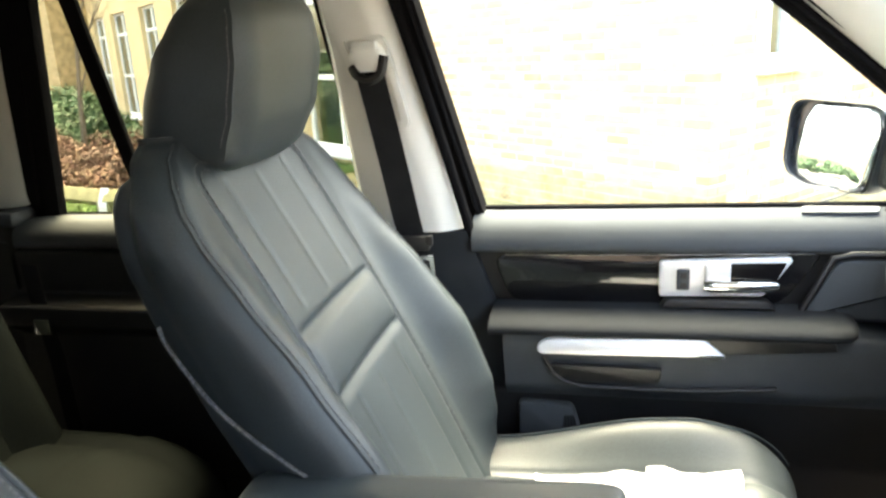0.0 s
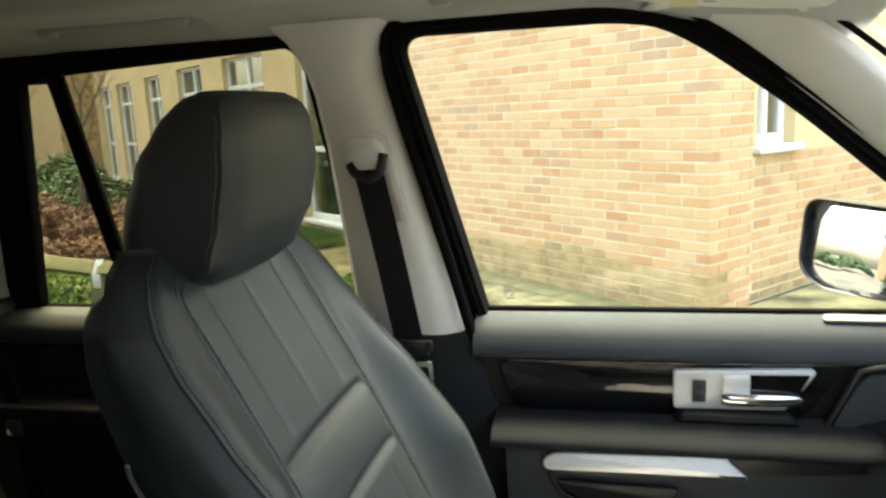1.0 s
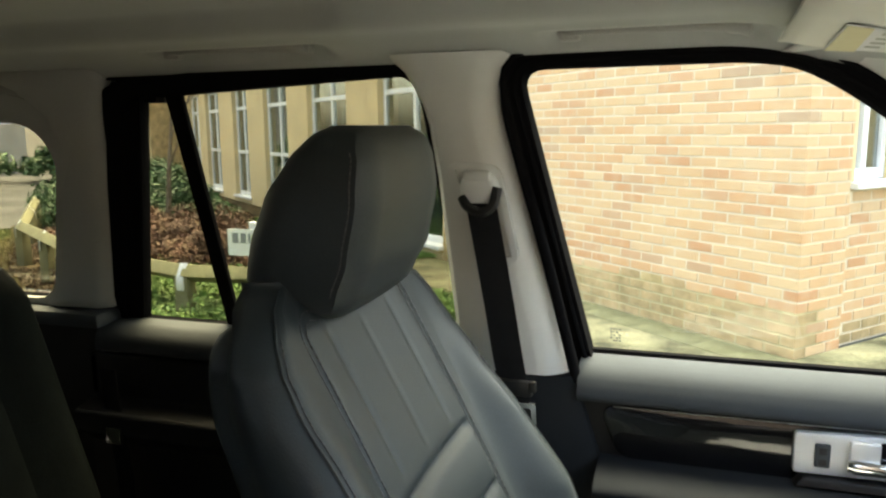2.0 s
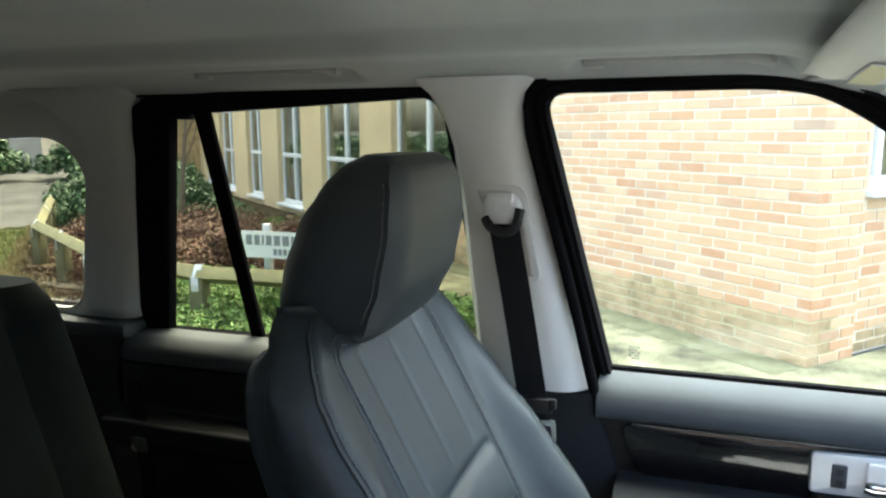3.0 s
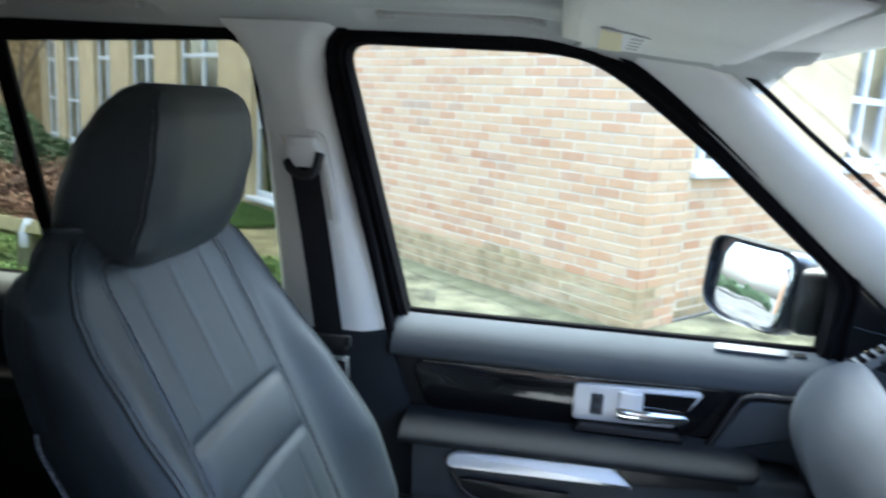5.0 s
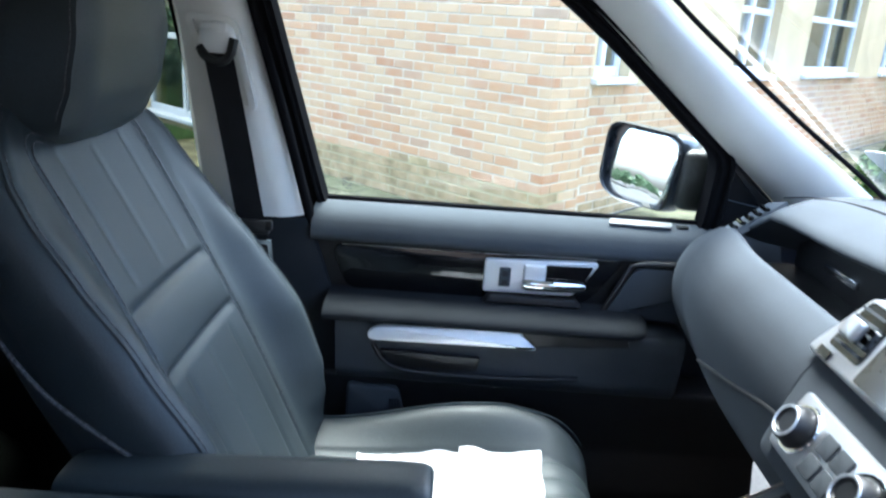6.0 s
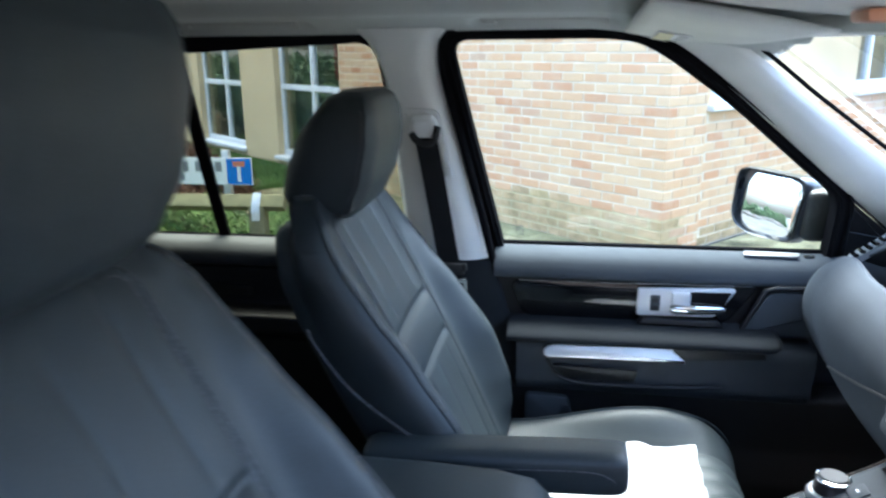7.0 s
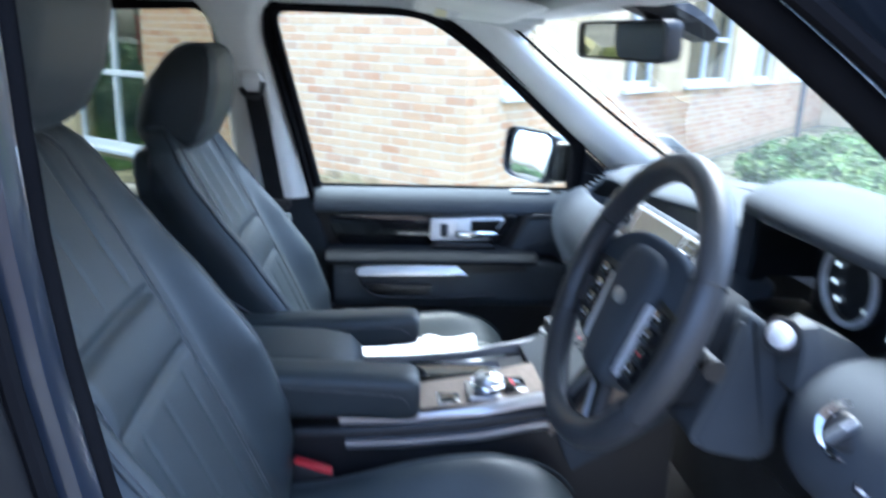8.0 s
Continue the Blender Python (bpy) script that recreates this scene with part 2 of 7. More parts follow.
GALV = material("galvanised_strap", (0.6, 0.62, 0.64), 0.45, 0.6, vary=0.1, scale=12, bump=0.05)
SIGNWHITE = material("white_sign_enamel", (0.78, 0.78, 0.77), 0.35, vary=0.04, scale=4, bump=0.0)
SIGNBLUE = material("blue_sign_enamel", (0.02, 0.16, 0.55), 0.35, vary=0.05, bump=0.0)
INK = material("dark_sign_lettering", (0.22, 0.23, 0.24), 0.5, vary=0.05, bump=0.0)
SIGNRED = material("orange_red_sign_enamel", (0.6, 0.2, 0.12), 0.4, vary=0.05, bump=0.0)
FARWALL = material("far_pale_wall", (0.36, 0.33, 0.28), 0.95, vary=0.15, scale=1.0, bump=0.1)
SLATE = material("far_grey_roof", (0.09, 0.085, 0.085), 0.8, vary=0.2, scale=2, bump=0.1)

# ---------------------------------------------------------------- building helpers
ORIGIN = {}


def thing(name, at, label, category, group="", kind=""):
    """An Empty at the thing's base, to which its parts are tied."""
    ob = new(name)
    ob.empty_display_size = 0.05
    ob.location = at
    ORIGIN[ob.name] = Vector(at)
    return tagged(ob, label, category, group, kind)


def finish(bm, material_, name, origin, smooth, merge=True):
    if merge:
        bmesh.ops.recalc_face_normals(bm, faces=bm.faces[:])
    me = bpy.data.meshes.new(name)
    for v in bm.verts:
        v.co -= origin
    bm.to_mesh(me)
    bm.free()
    me.materials.append(material_)
    if smooth:
        me.shade_smooth()
        if smooth != "all":
            me.set_sharp_from_angle(angle=radians(38))
    return me


def part(name, bm, material_, parent, label="", smooth=True):
    """A bmesh, given in world metres, as one mesh under a thing or a part."""
    o = ORIGIN[parent.name]
    ob = new(name, finish(bm, material_, name, o, smooth))
    ob.parent = parent
    ORIGIN[ob.name] = o
    return tagged(ob, label)


def solo(name, bm, material_, label, category, group="", kind="", smooth=True):
    """A thing that is one mesh; its origin is the middle of its base."""
    lo = Vector([min(v.co[i] for v in bm.verts) for i in range(3)])
    hi = Vector([max(v.co[i] for v in bm.verts) for i in range(3)])
    o = Vector(((lo.x + hi.x) / 2, (lo.y + hi.y) / 2, lo.z))
    ob = new(name, finish(bm, material_, name, o, smooth))
    ob.location = o
    ORIGIN[ob.name] = o
    return tagged(ob, label, category, group, kind)


def box(x0, x1, y0, y1, z0, z1, bevel=0.0, seg=2, m=None, bm=None):
    bm = bm or bmesh.new()
    r = bmesh.ops.create_cube(bm, size=1.0, matrix=Matrix.Translation(((x0 + x1) / 2, (y0 + y1) / 2, (z0 + z1) / 2)) @ Matrix.Diagonal((x1 - x0, y1 - y0, z1 - z0, 1)))
    if bevel:
        edges = list({e for v in r["verts"] for e in v.link_edges})
        r = bmesh.ops.bevel(bm, geom=edges, offset=bevel, segments=seg, profile=0.5, affect="EDGES")
    if m:
        bm.transform(m)
    return bm


def prism(outline, at, thick=0.01, bevel=0.0, seg=2, bm=None):
    """A plate from a 2D outline; at(a, b, c) places it, c runs through its thickness."""
    bm = bm or bmesh.new()
    lo = [bm.verts.new(at(a, b, 0)) for a, b in outline]
    hi = [bm.verts.new(at(a, b, thick)) for a, b in outline]
    n = len(outline)
    f1, f2 = bm.faces.new(lo), bm.faces.new(hi[::-1])
    for i in range(n):
        bm.faces.new((lo[i], hi[i], hi[(i + 1) % n], lo[(i + 1) % n]))
    if bevel:
        bmesh.ops.recalc_face_normals(bm, faces=bm.faces[:])
        bmesh.ops.bevel(bm, geom=list(f2.edges) + list(f1.edges), offset=bevel, segments=seg, profile=0.5, affect="EDGES")
    return bm


def loft(rings, closed=True, caps=True, bm=None):
    """Skin over rings of equal count; closed: each ring runs round."""
    bm = bm or bmesh.new()
    rows = [[bm.verts.new(p) for p in r] for r in rings]
    n = len(rows[0])
    for a, b in zip(rows, rows[1:]):
        for i in range(n if closed else n - 1):
            j = (i + 1) % n
            bm.faces.new((a[i], a[j], b[j], b[i]))
    if caps and closed:
        bm.faces.new(rows[0][::-1])
        bm.faces.new(rows[-1])
    return bm


def tube(points, r, n=8, closed=False, bm=None, flat=1.0):
    """A round bar along points."""
    pts = [Vector(p) for p in points]
    rings = []
    side = None
    for i, p in enumerate(pts):
        a = pts[(i - 1) % len(pts)] if closed or i else p
        b = pts[(i + 1) % len(pts)] if closed or i < len(pts) - 1 else p
        d = (b - a).normalized()
        if side is None:
            side = d.cross(Vector((0, 0, 1)) if abs(d.z) < 0.9 else Vector((1, 0, 0))).normalized()
        side = (side - d * side.dot(d)).normalized()
        up = side.cross(d)
        rr = r[i] if isinstance(r, (list, tuple)) else r
        rings.append([p + side * rr * math.cos(2 * math.pi * k / n) + up * rr * flat * math.sin(2 * math.pi * k / n) for k in range(n)])
    if closed:
        rings.append(rings[0])
    return loft(rings, True, not closed, bm)


def spline(points, per=8):
    """Catmull-Rom through points."""
    pts = [Vector(p) for p in points]
    pts = [2 * pts[0] - pts[1], *pts, 2 * pts[-1] - pts[-2]]
    out = []
    for i in range(1, len(pts) - 2):
        p0, p1, p2, p3 = pts[i - 1 : i + 3]
        for k in range(per):
            t = k / per
            out.append(0.5 * (2 * p1 + (p2 - p0) * t + (2 * p0 - 5 * p1 + 4 * p2 - p3) * t * t + (3 * p1 - p0 - 3 * p2 + p3) * t**3))
    out.append(pts[-2])
    return out


def lerp(table, v):
    """Smooth value at v from rows of (v, value)."""
    if v <= table[0][0]:
        return table[0][1]
    for (a, fa), (b, fb) in zip(table, table[1:]):
        if v <= b:
            k = (v - a) / (b - a)
            k = k * k * (3 - 2 * k) * 0.5 + k * 0.5
            return fa + (fb - fa) * k
    return table[-1][1]


def smooth01(v):
    v = min(1.0, max(0.0, v))
    return v * v * (3 - 2 * v)


def rounded(outline, r, seg=4):
    """A polygon's corners rounded; r: one radius or one for each corner."""
    out = []
    n = len(outline)
    for i in range(n):
        a, p, b = (Vector(outline[k % n]).to_2d() for k in (i - 1, i, i + 1))
        rr = r[i] if isinstance(r, (list, tuple)) else r
        ra = min(rr, (a - p).length * 0.48)
        rb = min(rr, (b - p).length * 0.48)
        if rr <= 0:
            out.append(tuple(p))
            continue
        s, e = p + (a - p).normalized() * ra, p + (b - p).normalized() * rb
        for k in range(seg + 1):
            t = k / seg
            out.append(tuple((1 - t) ** 2 * s + 2 * t * (1 - t) * p + t * t * e))
    return out


def offset2d(outline, d):
    """The outline moved outwards by d (counter-clockwise outlines)."""
    n = len(outline)
    area = sum(outline[i][0] * outline[(i + 1) % n][1] - outline[(i + 1) % n][0] * outline[i][1] for i in range(n))
    sgn = 1 if area > 0 else -1
    out = []
    for i in range(n):
        a, p, b = (Vector(outline[k % n]) for k in (i - 1, i, i + 1))
        d1, d2 = (p - a).normalized(), (b - p).normalized()
        n1, n2 = Vector((d1.y, -d1.x)) * sgn, Vector((d2.y, -d2.x)) * sgn
        m = n1 + n2
        m = m / max(0.3, m.length_squared) * 2
        out.append(tuple(p + m * d))
    return out


def band(inner, outer, at, c0, c1, bm=None):
    """A ring between two outlines of equal count, from depth c0 to c1."""
    bm = bm or bmesh.new()
    n = len(inner)
    rows = [[bm.verts.new(at(a, b, c)) for a, b in line] for line, c in ((inner, c0), (outer, c0), (outer, c1), (inner, c1))]
    for r in range(4):
        s = (r + 1) % 4
        for i in range(n):
            j = (i + 1) % n
            bm.faces.new((rows[r][i], rows[r][j], rows[s][j], rows[s][i]))
    return bm


def ring_rect(cx, cy, z, hx, hy, power=4.0, n=28):
    out = []
    for k in range(n):
        a = 2 * math.pi * k / n
        c, s = math.cos(a), math.sin(a)
        q = (abs(c) ** power + abs(s) ** power) ** (-1 / power)
        out.append((cx + hx * c * q, cy + hy * s * q, z))
    return out

# ---------------------------------------------------------------- car shell (x ahead, y to the car's left, z up)
GLASS_SLOPE = 0.22


def side_y(z):
    """How far out the side glass lies at height z."""
    return 0.812 - GLASS_SLOPE * (z - 1.128)


def on_side(sign=1, out=0.0):
    return lambda a, b, c: (a, sign * (side_y(b) + out + c), b)


FRONT_OPENING = rounded([(0.146, 1.128), (0.824, 1.131), (0.824, 1.262), (0.775, 1.300), (0.60, 1.446), (0.432, 1.566), (0.35, 1.577), (0.043, 1.577)], [0.012, 0.01, 0.03, 0.02, 0.05, 0.09, 0.03, 0.035], 5)
REAR_OPENING = rounded([(-0.775, 1.128), (-0.062, 1.128), (-0.112, 1.576), (-0.659, 1.551)], [0.02, 0.01, 0.045, 0.03], 5)
QUARTER_OPENING = rounded([(-1.62, 1.17), (-0.915, 1.165), (-0.815, 1.45), (-0.86, 1.515), (-1.60, 1.50)], [0.05, 0.05, 0.04, 0.06, 0.05], 5)

car_roof = thing("car_roof", (0, 0, 1.6), "grey cloth headliner under the roof of the car", "car roof", kind="structure")


HANDLES = ((0.115, 0.345), (-0.50, -0.25))


def headliner_z(x, y):
    """Flat middle, a dip at the side, then the padded rail over the doors."""
    ay = abs(y)
    z = 1.655 - 0.012 * (ay / 0.45) ** 2
    z -= 0.022 * smooth01((ay - 0.44) / 0.06)
    z += 0.004 * math.exp(-(((ay - 0.56) / 0.03) ** 2))
    if ay > 0.58:
        z -= 0.017 * ((ay - 0.58) / 0.105) ** 1.7
    if y > 0:
        for x0, x1 in HANDLES:
            z += 0.016 * smooth01((x - x0 + 0.028) / 0.02) * smooth01((x1 + 0.032 - x) / 0.02) * smooth01((ay - 0.588) / 0.012) * smooth01((0.652 - ay) / 0.014)
    z -= 0.055 * smooth01((x - 0.30) / 0.36) + 0.05 * smooth01((-x - 1.0) / 0.8)
    return z


def headliner(lo, hi, offset=0.0, nx=260, ny=170):
    return [[(x, y, headliner_z(x, y) + offset) for y in (-0.685 + 1.37 * j / ny for j in range(ny + 1))] for x in (lo + (hi - lo) * i / nx for i in range(nx + 1))]


part("headliner", loft(headliner(-1.9, 0.66), False), CLOTH, car_roof, smooth="all")
roof = bmesh.new()
loft([[(x, y, 1.735 - 0.05 * (y / 0.75) ** 2 - 0.10 * smooth01((x - 0.2) / 0.5) - 0.06 * smooth01((-x - 1.0) / 0.9)) for y in (-0.75 + 1.5 * j / 20 for j in range(21))] for x in (-1.95 + 2.62 * i / 24 for i in range(25))], False, bm=roof)
part("roof_panel", roof, PAINT, car_roof, smooth="all")
for sgn in (1, -1):
    rail = [[(x, sgn * y, z) for y, z in ((0.672, 1.606 - d), (0.70, 1.60 - d), (0.755, 1.615 - d), (0.76, 1.69 - d), (0.70, 1.70 - d), (0.672, 1.62 - d))] for x, d in ((-1.9, 0.05), (-1.2, 0.016), (-0.6, 0.004), (0.0, 0.0), (0.30, 0.0), (0.40, 0.002 if sgn < 0 else 0.012))]
    part("roof_rail", loft(rail), PAINT, car_roof)
part("windscreen_header", box(0.60, 0.70, -0.66, 0.66, 1.574, 1.61, 0.008), TRIM, car_roof)


def grab_handle(x0, x1, group="grab handles"):
    """A folded handle in a shallow recess of the rail."""
    t = thing("grab_handle", ((x0 + x1) / 2, 0.605, 1.59), "folded grey grab handle on the roof rail over the door", "grab handle", group)
    y0 = 0.606
    pts = spline([(x0, y0 + 0.014, 1.614), (x0 + 0.02, y0, 1.616), (x0 + 0.06, y0 - 0.004, 1.616), (x1 - 0.06, y0 - 0.004, 1.614), (x1 - 0.02, y0, 1.611), (x1, y0 + 0.014, 1.607)], 6)
    part("grip", tube(pts, 0.0070, 10), HANDLEGREY, t)
    for x in (x0 + 0.012, x1 - 0.012):
        part("end_cap", box(x - 0.014, x + 0.014, y0 + 0.002, y0 + 0.022, 1.604, 1.620, 0.005), HANDLEGREY, t)
    return t


part("inner_rail", box(-1.0, 0.40, 0.692, 0.745, 1.584, 1.615), RUBBER, car_roof)
part("rail_corner", box(-0.80, -0.60, 0.706, 0.745, 1.545, 1.583), RUBBER, car_roof)
for span in HANDLES:
    grab_handle(*span)

# pillars, upper trims
trim_b = thing("b_pillar_trim", (0.02, 0.7, 1.1), "cream plastic trim over the middle door pillar", "pillar trim", kind="structure")
TRIM_B = [(1.111, -0.066, 0.120, 0.722), (1.19, -0.070, 0.104, 0.716), (1.30, -0.079, 0.075, 0.704), (1.42, -0.088, 0.043, 0.690), (1.50, -0.098, 0.025, 0.677), (1.53, -0.106, 0.021, 0.671), (1.555, -0.116, 0.024, 0.664), (1.578, -0.128, 0.034, 0.655), (1.60, -0.150, 0.052, 0.640)]
rings = []
for z, xa, xb, y in TRIM_B:
    w = xb - xa
    rings.append([(xa, y + 0.07, z), (xa, y + 0.025, z), (xa + 0.012, y + 0.006, z), (xa + 0.04, y, z), (xb - 0.050, y - 0.002, z), (xb - 0.038, y - 0.0005, z), (xb - 0.026, y + 0.006, z), (xb - 0.012, y + 0.018, z), (xb - 0.003, y + 0.034, z), (xb, y + 0.055, z), (xb, y + 0.07, z)])
part("upper_trim", loft(rings), TRIM, trim_b)
part("pillar_core", prism([(-0.05, 1.10), (0.070, 1.10), (-0.005, 1.48), (-0.02, 1.57), (-0.10, 1.57), (-0.085, 1.50)], lambda a, b, c: (a, side_y(b) - 0.030 + c, b), 0.05), RUBBER, trim_b, smooth=False)
lower = [[(x + (1.10 - z) * 0.33, y, z) for x, y in ((-0.09, 0.80), (-0.09, 0.74), (-0.07, 0.722), (0.10, 0.722), (0.125, 0.735), (0.135, 0.80))] for z in (1.109, 1.0, 0.85, 0.6, 0.35)]
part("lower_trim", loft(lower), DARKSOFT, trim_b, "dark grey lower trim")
DRIVER_EDGE = [(1.05, 0.140), (1.11, 0.126), (1.20, 0.106), (1.30, 0.089), (1.38, 0.080), (1.45, 0.076), (1.52, 0.074), (1.575, 0.076), (1.61, 0.090)]
mirror_b = []
for z, xa, xb, y in TRIM_B:
    e, y = lerp(DRIVER_EDGE, z), max(y, 0.690)
    mirror_b.append([(xa, -y - 0.07, z), (xa, -y - 0.025, z), (xa + 0.012, -y - 0.006, z), (xa + 0.04, -y, z), (e - 0.05, -y, z), (e - 0.008, -y - 0.001, z), (e - 0.002, -y - 0.005, z), (e, -y - 0.010, z), (e - 0.003, -y - 0.018, z), (e - 0.05, -y - 0.024, z)])
trim_bd = thing("b_pillar_trim", (0.02, -0.7, 1.1), "cream plastic trim over the door pillar beside the driver", "pillar trim", kind="structure")
part("upper_trim", loft(mirror_b), TRIM, trim_bd, smooth="all")
part("lower_trim", loft([[(x, -y, z) for x, y, z in r] for r in lower]), SOFT, trim_bd, "dark grey lower trim")
# painted door frame and double rubber seal beside the driver
PIL = [(1.62, 0.090), (1.575, 0.084), (1.52, 0.083), (1.45, 0.085), (1.38, 0.089), (1.30, 0.098), (1.20, 0.115), (1.11, 0.135), (0.95, 0.18), (0.75, 0.245), (0.45, 0.30)]
part("painted_pillar", loft([[(x + a, -y, z) for a, y in ((-0.12, 0.732), (-0.012, 0.732), (-0.002, 0.738), (0.0, 0.744), (-0.004, 0.760), (-0.014, 0.764), (-0.12, 0.766))] for z, x in PIL]), PAINT, trim_bd, "dark blue-grey painted door pillar")
part("door_seal", tube([(x - 0.0115, -0.721, z) for z, x in PIL], 0.0115, 10), RUBBER, trim_bd, "black rubber door seal")
# Black strip carries the shadow lying on the rear door's edge.
part("shaded_door_edge", loft([[(x + a, -y, z) for a, y in ((-0.12, 0.768), (-0.022, 0.768), (-0.02, 0.80), (-0.03, 0.86), (-0.12, 0.87))] for z, x in PIL]), HARD, trim_bd, "edge of the closed rear door, blackened for shadow")
part("outer_seal", tube([(x - 0.018, -0.774, z) for z, x in PIL], 0.007, 8), RUBBER, trim_bd, "black rubber door seal")

trim_c = thing("c_pillar_trim", (-0.86, 0.74, 1.15), "rear door pillar trim in headliner grey, toned down for shade", "pillar trim", kind="structure")
rings = []
for z, xa, xb, y in ((1.155, -0.945, -0.785, 0.742), (1.175, -0.925, -0.785, 0.74), (1.22, -0.898, -0.775, 0.734), (1.32, -0.862, -0.752, 0.715), (1.45, -0.825, -0.722, 0.69), (1.52, -0.83, -0.712, 0.672), (1.57, -0.88, -0.700, 0.655), (1.60, -0.95, -0.68, 0.64)):
    rings.append([(xa, y + 0.07, z), (xa, y + 0.02, z), (xa + 0.02, y + 0.003, z), ((xa + xb) / 2, y, z), (xb - 0.02, y + 0.003, z), (xb, y + 0.02, z), (xb, y + 0.07, z)])
# Shade put into the colour: headliner grey replaces the cream trim plastic.
part("upper_trim", loft(rings), CLOTH, trim_c, smooth="all")
part("shelf_edge", box(-1.7, -0.78, 0.715, 0.79, 1.12, 1.152, 0.012), SOFT, trim_c, "dark grey trim under the quarter window")
part("lower_trim", box(-1.7, -0.80, 0.735, 0.80, 0.4, 1.12, 0.01), HARD, trim_c, "black lower side trim")
trim_d = thing("d_pillar_trim", (-1.7, 0.7, 1.15), "grey plastic trim round the quarter window", "pillar trim", kind="structure")
q_out = offset2d(QUARTER_OPENING, 0.05)
part("quarter_frame", band(QUARTER_OPENING, q_out, lambda a, b, c: (a, side_y(b) - 0.02 + c, b), -0.03, -0.018), CLOTH, trim_d)
part("quarter_seal", band(offset2d(QUARTER_OPENING, 0.003), q_out, lambda a, b, c: (a, side_y(b) - 0.02 + c, b), -0.0175, 0.02), RUBBER, trim_d, "black rubber window seal")
part("upper_side", box(-1.95, -0.80, 0.675, 0.76, 1.525, 1.62, 0.01), CLOTH, trim_d)
part("rear_corner", box(-1.95, -1.60, 0.66, 0.80, 1.1, 1.62, 0.02), CLOTH, trim_d)

# A pillars: trim between the door seal and the windscreen
P1 = spline([(0.385, 0.672, 1.585), (0.46, 0.69, 1.566), (0.62, 0.705, 1.452), (0.80, 0.727, 1.302), (0.945, 0.765, 1.185), (0.99, 0.775, 1.14)], 6)
E2 = spline([(0.44, 0.56, 1.592), (0.575, 0.62, 1.568), (0.73, 0.652, 1.458), (0.90, 0.68, 1.338), (1.06, 0.705, 1.232), (1.14, 0.715, 1.17)], 6)
D1 = spline([(0.385, 0.672, 1.614), (0.46, 0.69, 1.584), (0.62, 0.705, 1.474), (0.80, 0.727, 1.318), (0.945, 0.765, 1.195), (0.99, 0.775, 1.15)], 6)
for sgn, nm in ((1, "a_pillar_trim"), (-1, "a_pillar_trim")):
    E1 = P1 if sgn > 0 else D1
    t = thing(nm, (0.95, sgn * 0.74, 1.15), "cream plastic trim on the windscreen pillar" if sgn > 0 else "cream windscreen pillar trim beside the steering wheel", "pillar trim", kind="structure")
    rings = []
    for a, b in zip(E1, E2):
        mid = (a + b) / 2 + Vector((-0.004, -0.022, 0.004))
        q1, q3 = a.lerp(mid, 0.5) + Vector((0, -0.010, 0)), b.lerp(mid, 0.5) + Vector((0, -0.008, 0))
        back = Vector((0.01, 0.06 if sgn > 0 else 0.022, 0.0))
        ring = [a + back, a, q1, mid, q3, b, b + back]
        rings.append([(p.x, sgn * p.y, p.z) for p in ring])
    part("upper_trim", loft(rings), TRIM, t, smooth="all")
    if sgn < 0:
        outer = [[(p.x + dx, sgn * (p.y + dy), p.z + dz) for dx, dy, dz in ((0, 0.035, 0.012), (0.0, 0.075, 0.02), (0.03, 0.11, 0.03), (0.05, 0.06, 0.05))] for p in E1]
        part("painted_pillar", loft(outer), PAINT, t, "dark blue-grey painted pillar")
        part("door_seal", tube([(p.x - 0.010, sgn * (p.y + 0.03), p.z + 0.004) for p in E1], 0.013, 10), RUBBER, t, "black rubber door seal")
        part("outer_seal", tube([(p.x - 0.004, sgn * (p.y + 0.085), p.z + 0.004) for p in E1], 0.008, 8), RUBBER, t, "black rubber door seal")
    else:
        part("outer_skin", loft([[(p.x + dx, p.y + dy, p.z + dz) for dx, dy, dz in ((0, 0.06, 0.0), (0.02, 0.10, 0.01), (0.10, 0.05, 0.03))] for p in E1], True), PAINT, t, "dark painted outer pillar")

# windscreen
ws = thing("window_1", (1.1, 0, 1.2), "clear curved windscreen over the dashboard", "windscreen", kind="structure")
rings = []
for k in range(9):
    q = k / 8
    rings.append([(0.60 + 0.56 * q + 0.09 * (1 - (y / 0.72) ** 2), y * (0.88 + 0.12 * q), 1.585 - 0.41 * q) for y in (-0.72 + 1.44 * j / 24 for j in range(25))])
part("windscreen_glass", loft(rings, False), GLASS, ws, smooth="all")
part("frit_edge", tube([(p.x + 0.012, p.y + 0.002, p.z + 0.006) for p in E2], 0.004, 6), RUBBER, ws, "black printed edge")

# car floor, sills, bulkhead, tail
floor = thing("floor", (0, 0, 0.42), "black carpeted floor of the car", "car floor", kind="structure")
part("carpet", box(-1.8, 1.25, -0.78, 0.78, 0.40, 0.44), CARPET, floor)
part("tunnel", box(-0.7, 1.1, -0.12, 0.12, 0.43, 0.60, 0.03), CARPET, floor)
part("bulkhead", box(1.10, 1.20, -0.80, 0.80, 0.40, 1.10), CARPET, floor)
part("tail_panel", box(-1.98, -1.90, -0.80, 0.80, 0.40, 1.15), HARD, floor)
part("sill", box(-1.9, 1.2, -0.86, -0.74, 0.38, 0.50, 0.02), PAINT, floor, "painted sill under the open driver's door")
shell = thing("car_side", (0, -0.8, 0.4), "closed rear side of the car behind the driver", "car side", kind="structure")
part("rear_door_panel", box(-1.9, -0.09, -0.83, -0.74, 0.40, 1.13, 0.02), HARD, shell)
part("pillar", box(-0.95, -0.74, -0.80, -0.68, 1.13, 1.60, 0.02), TRIM, shell)
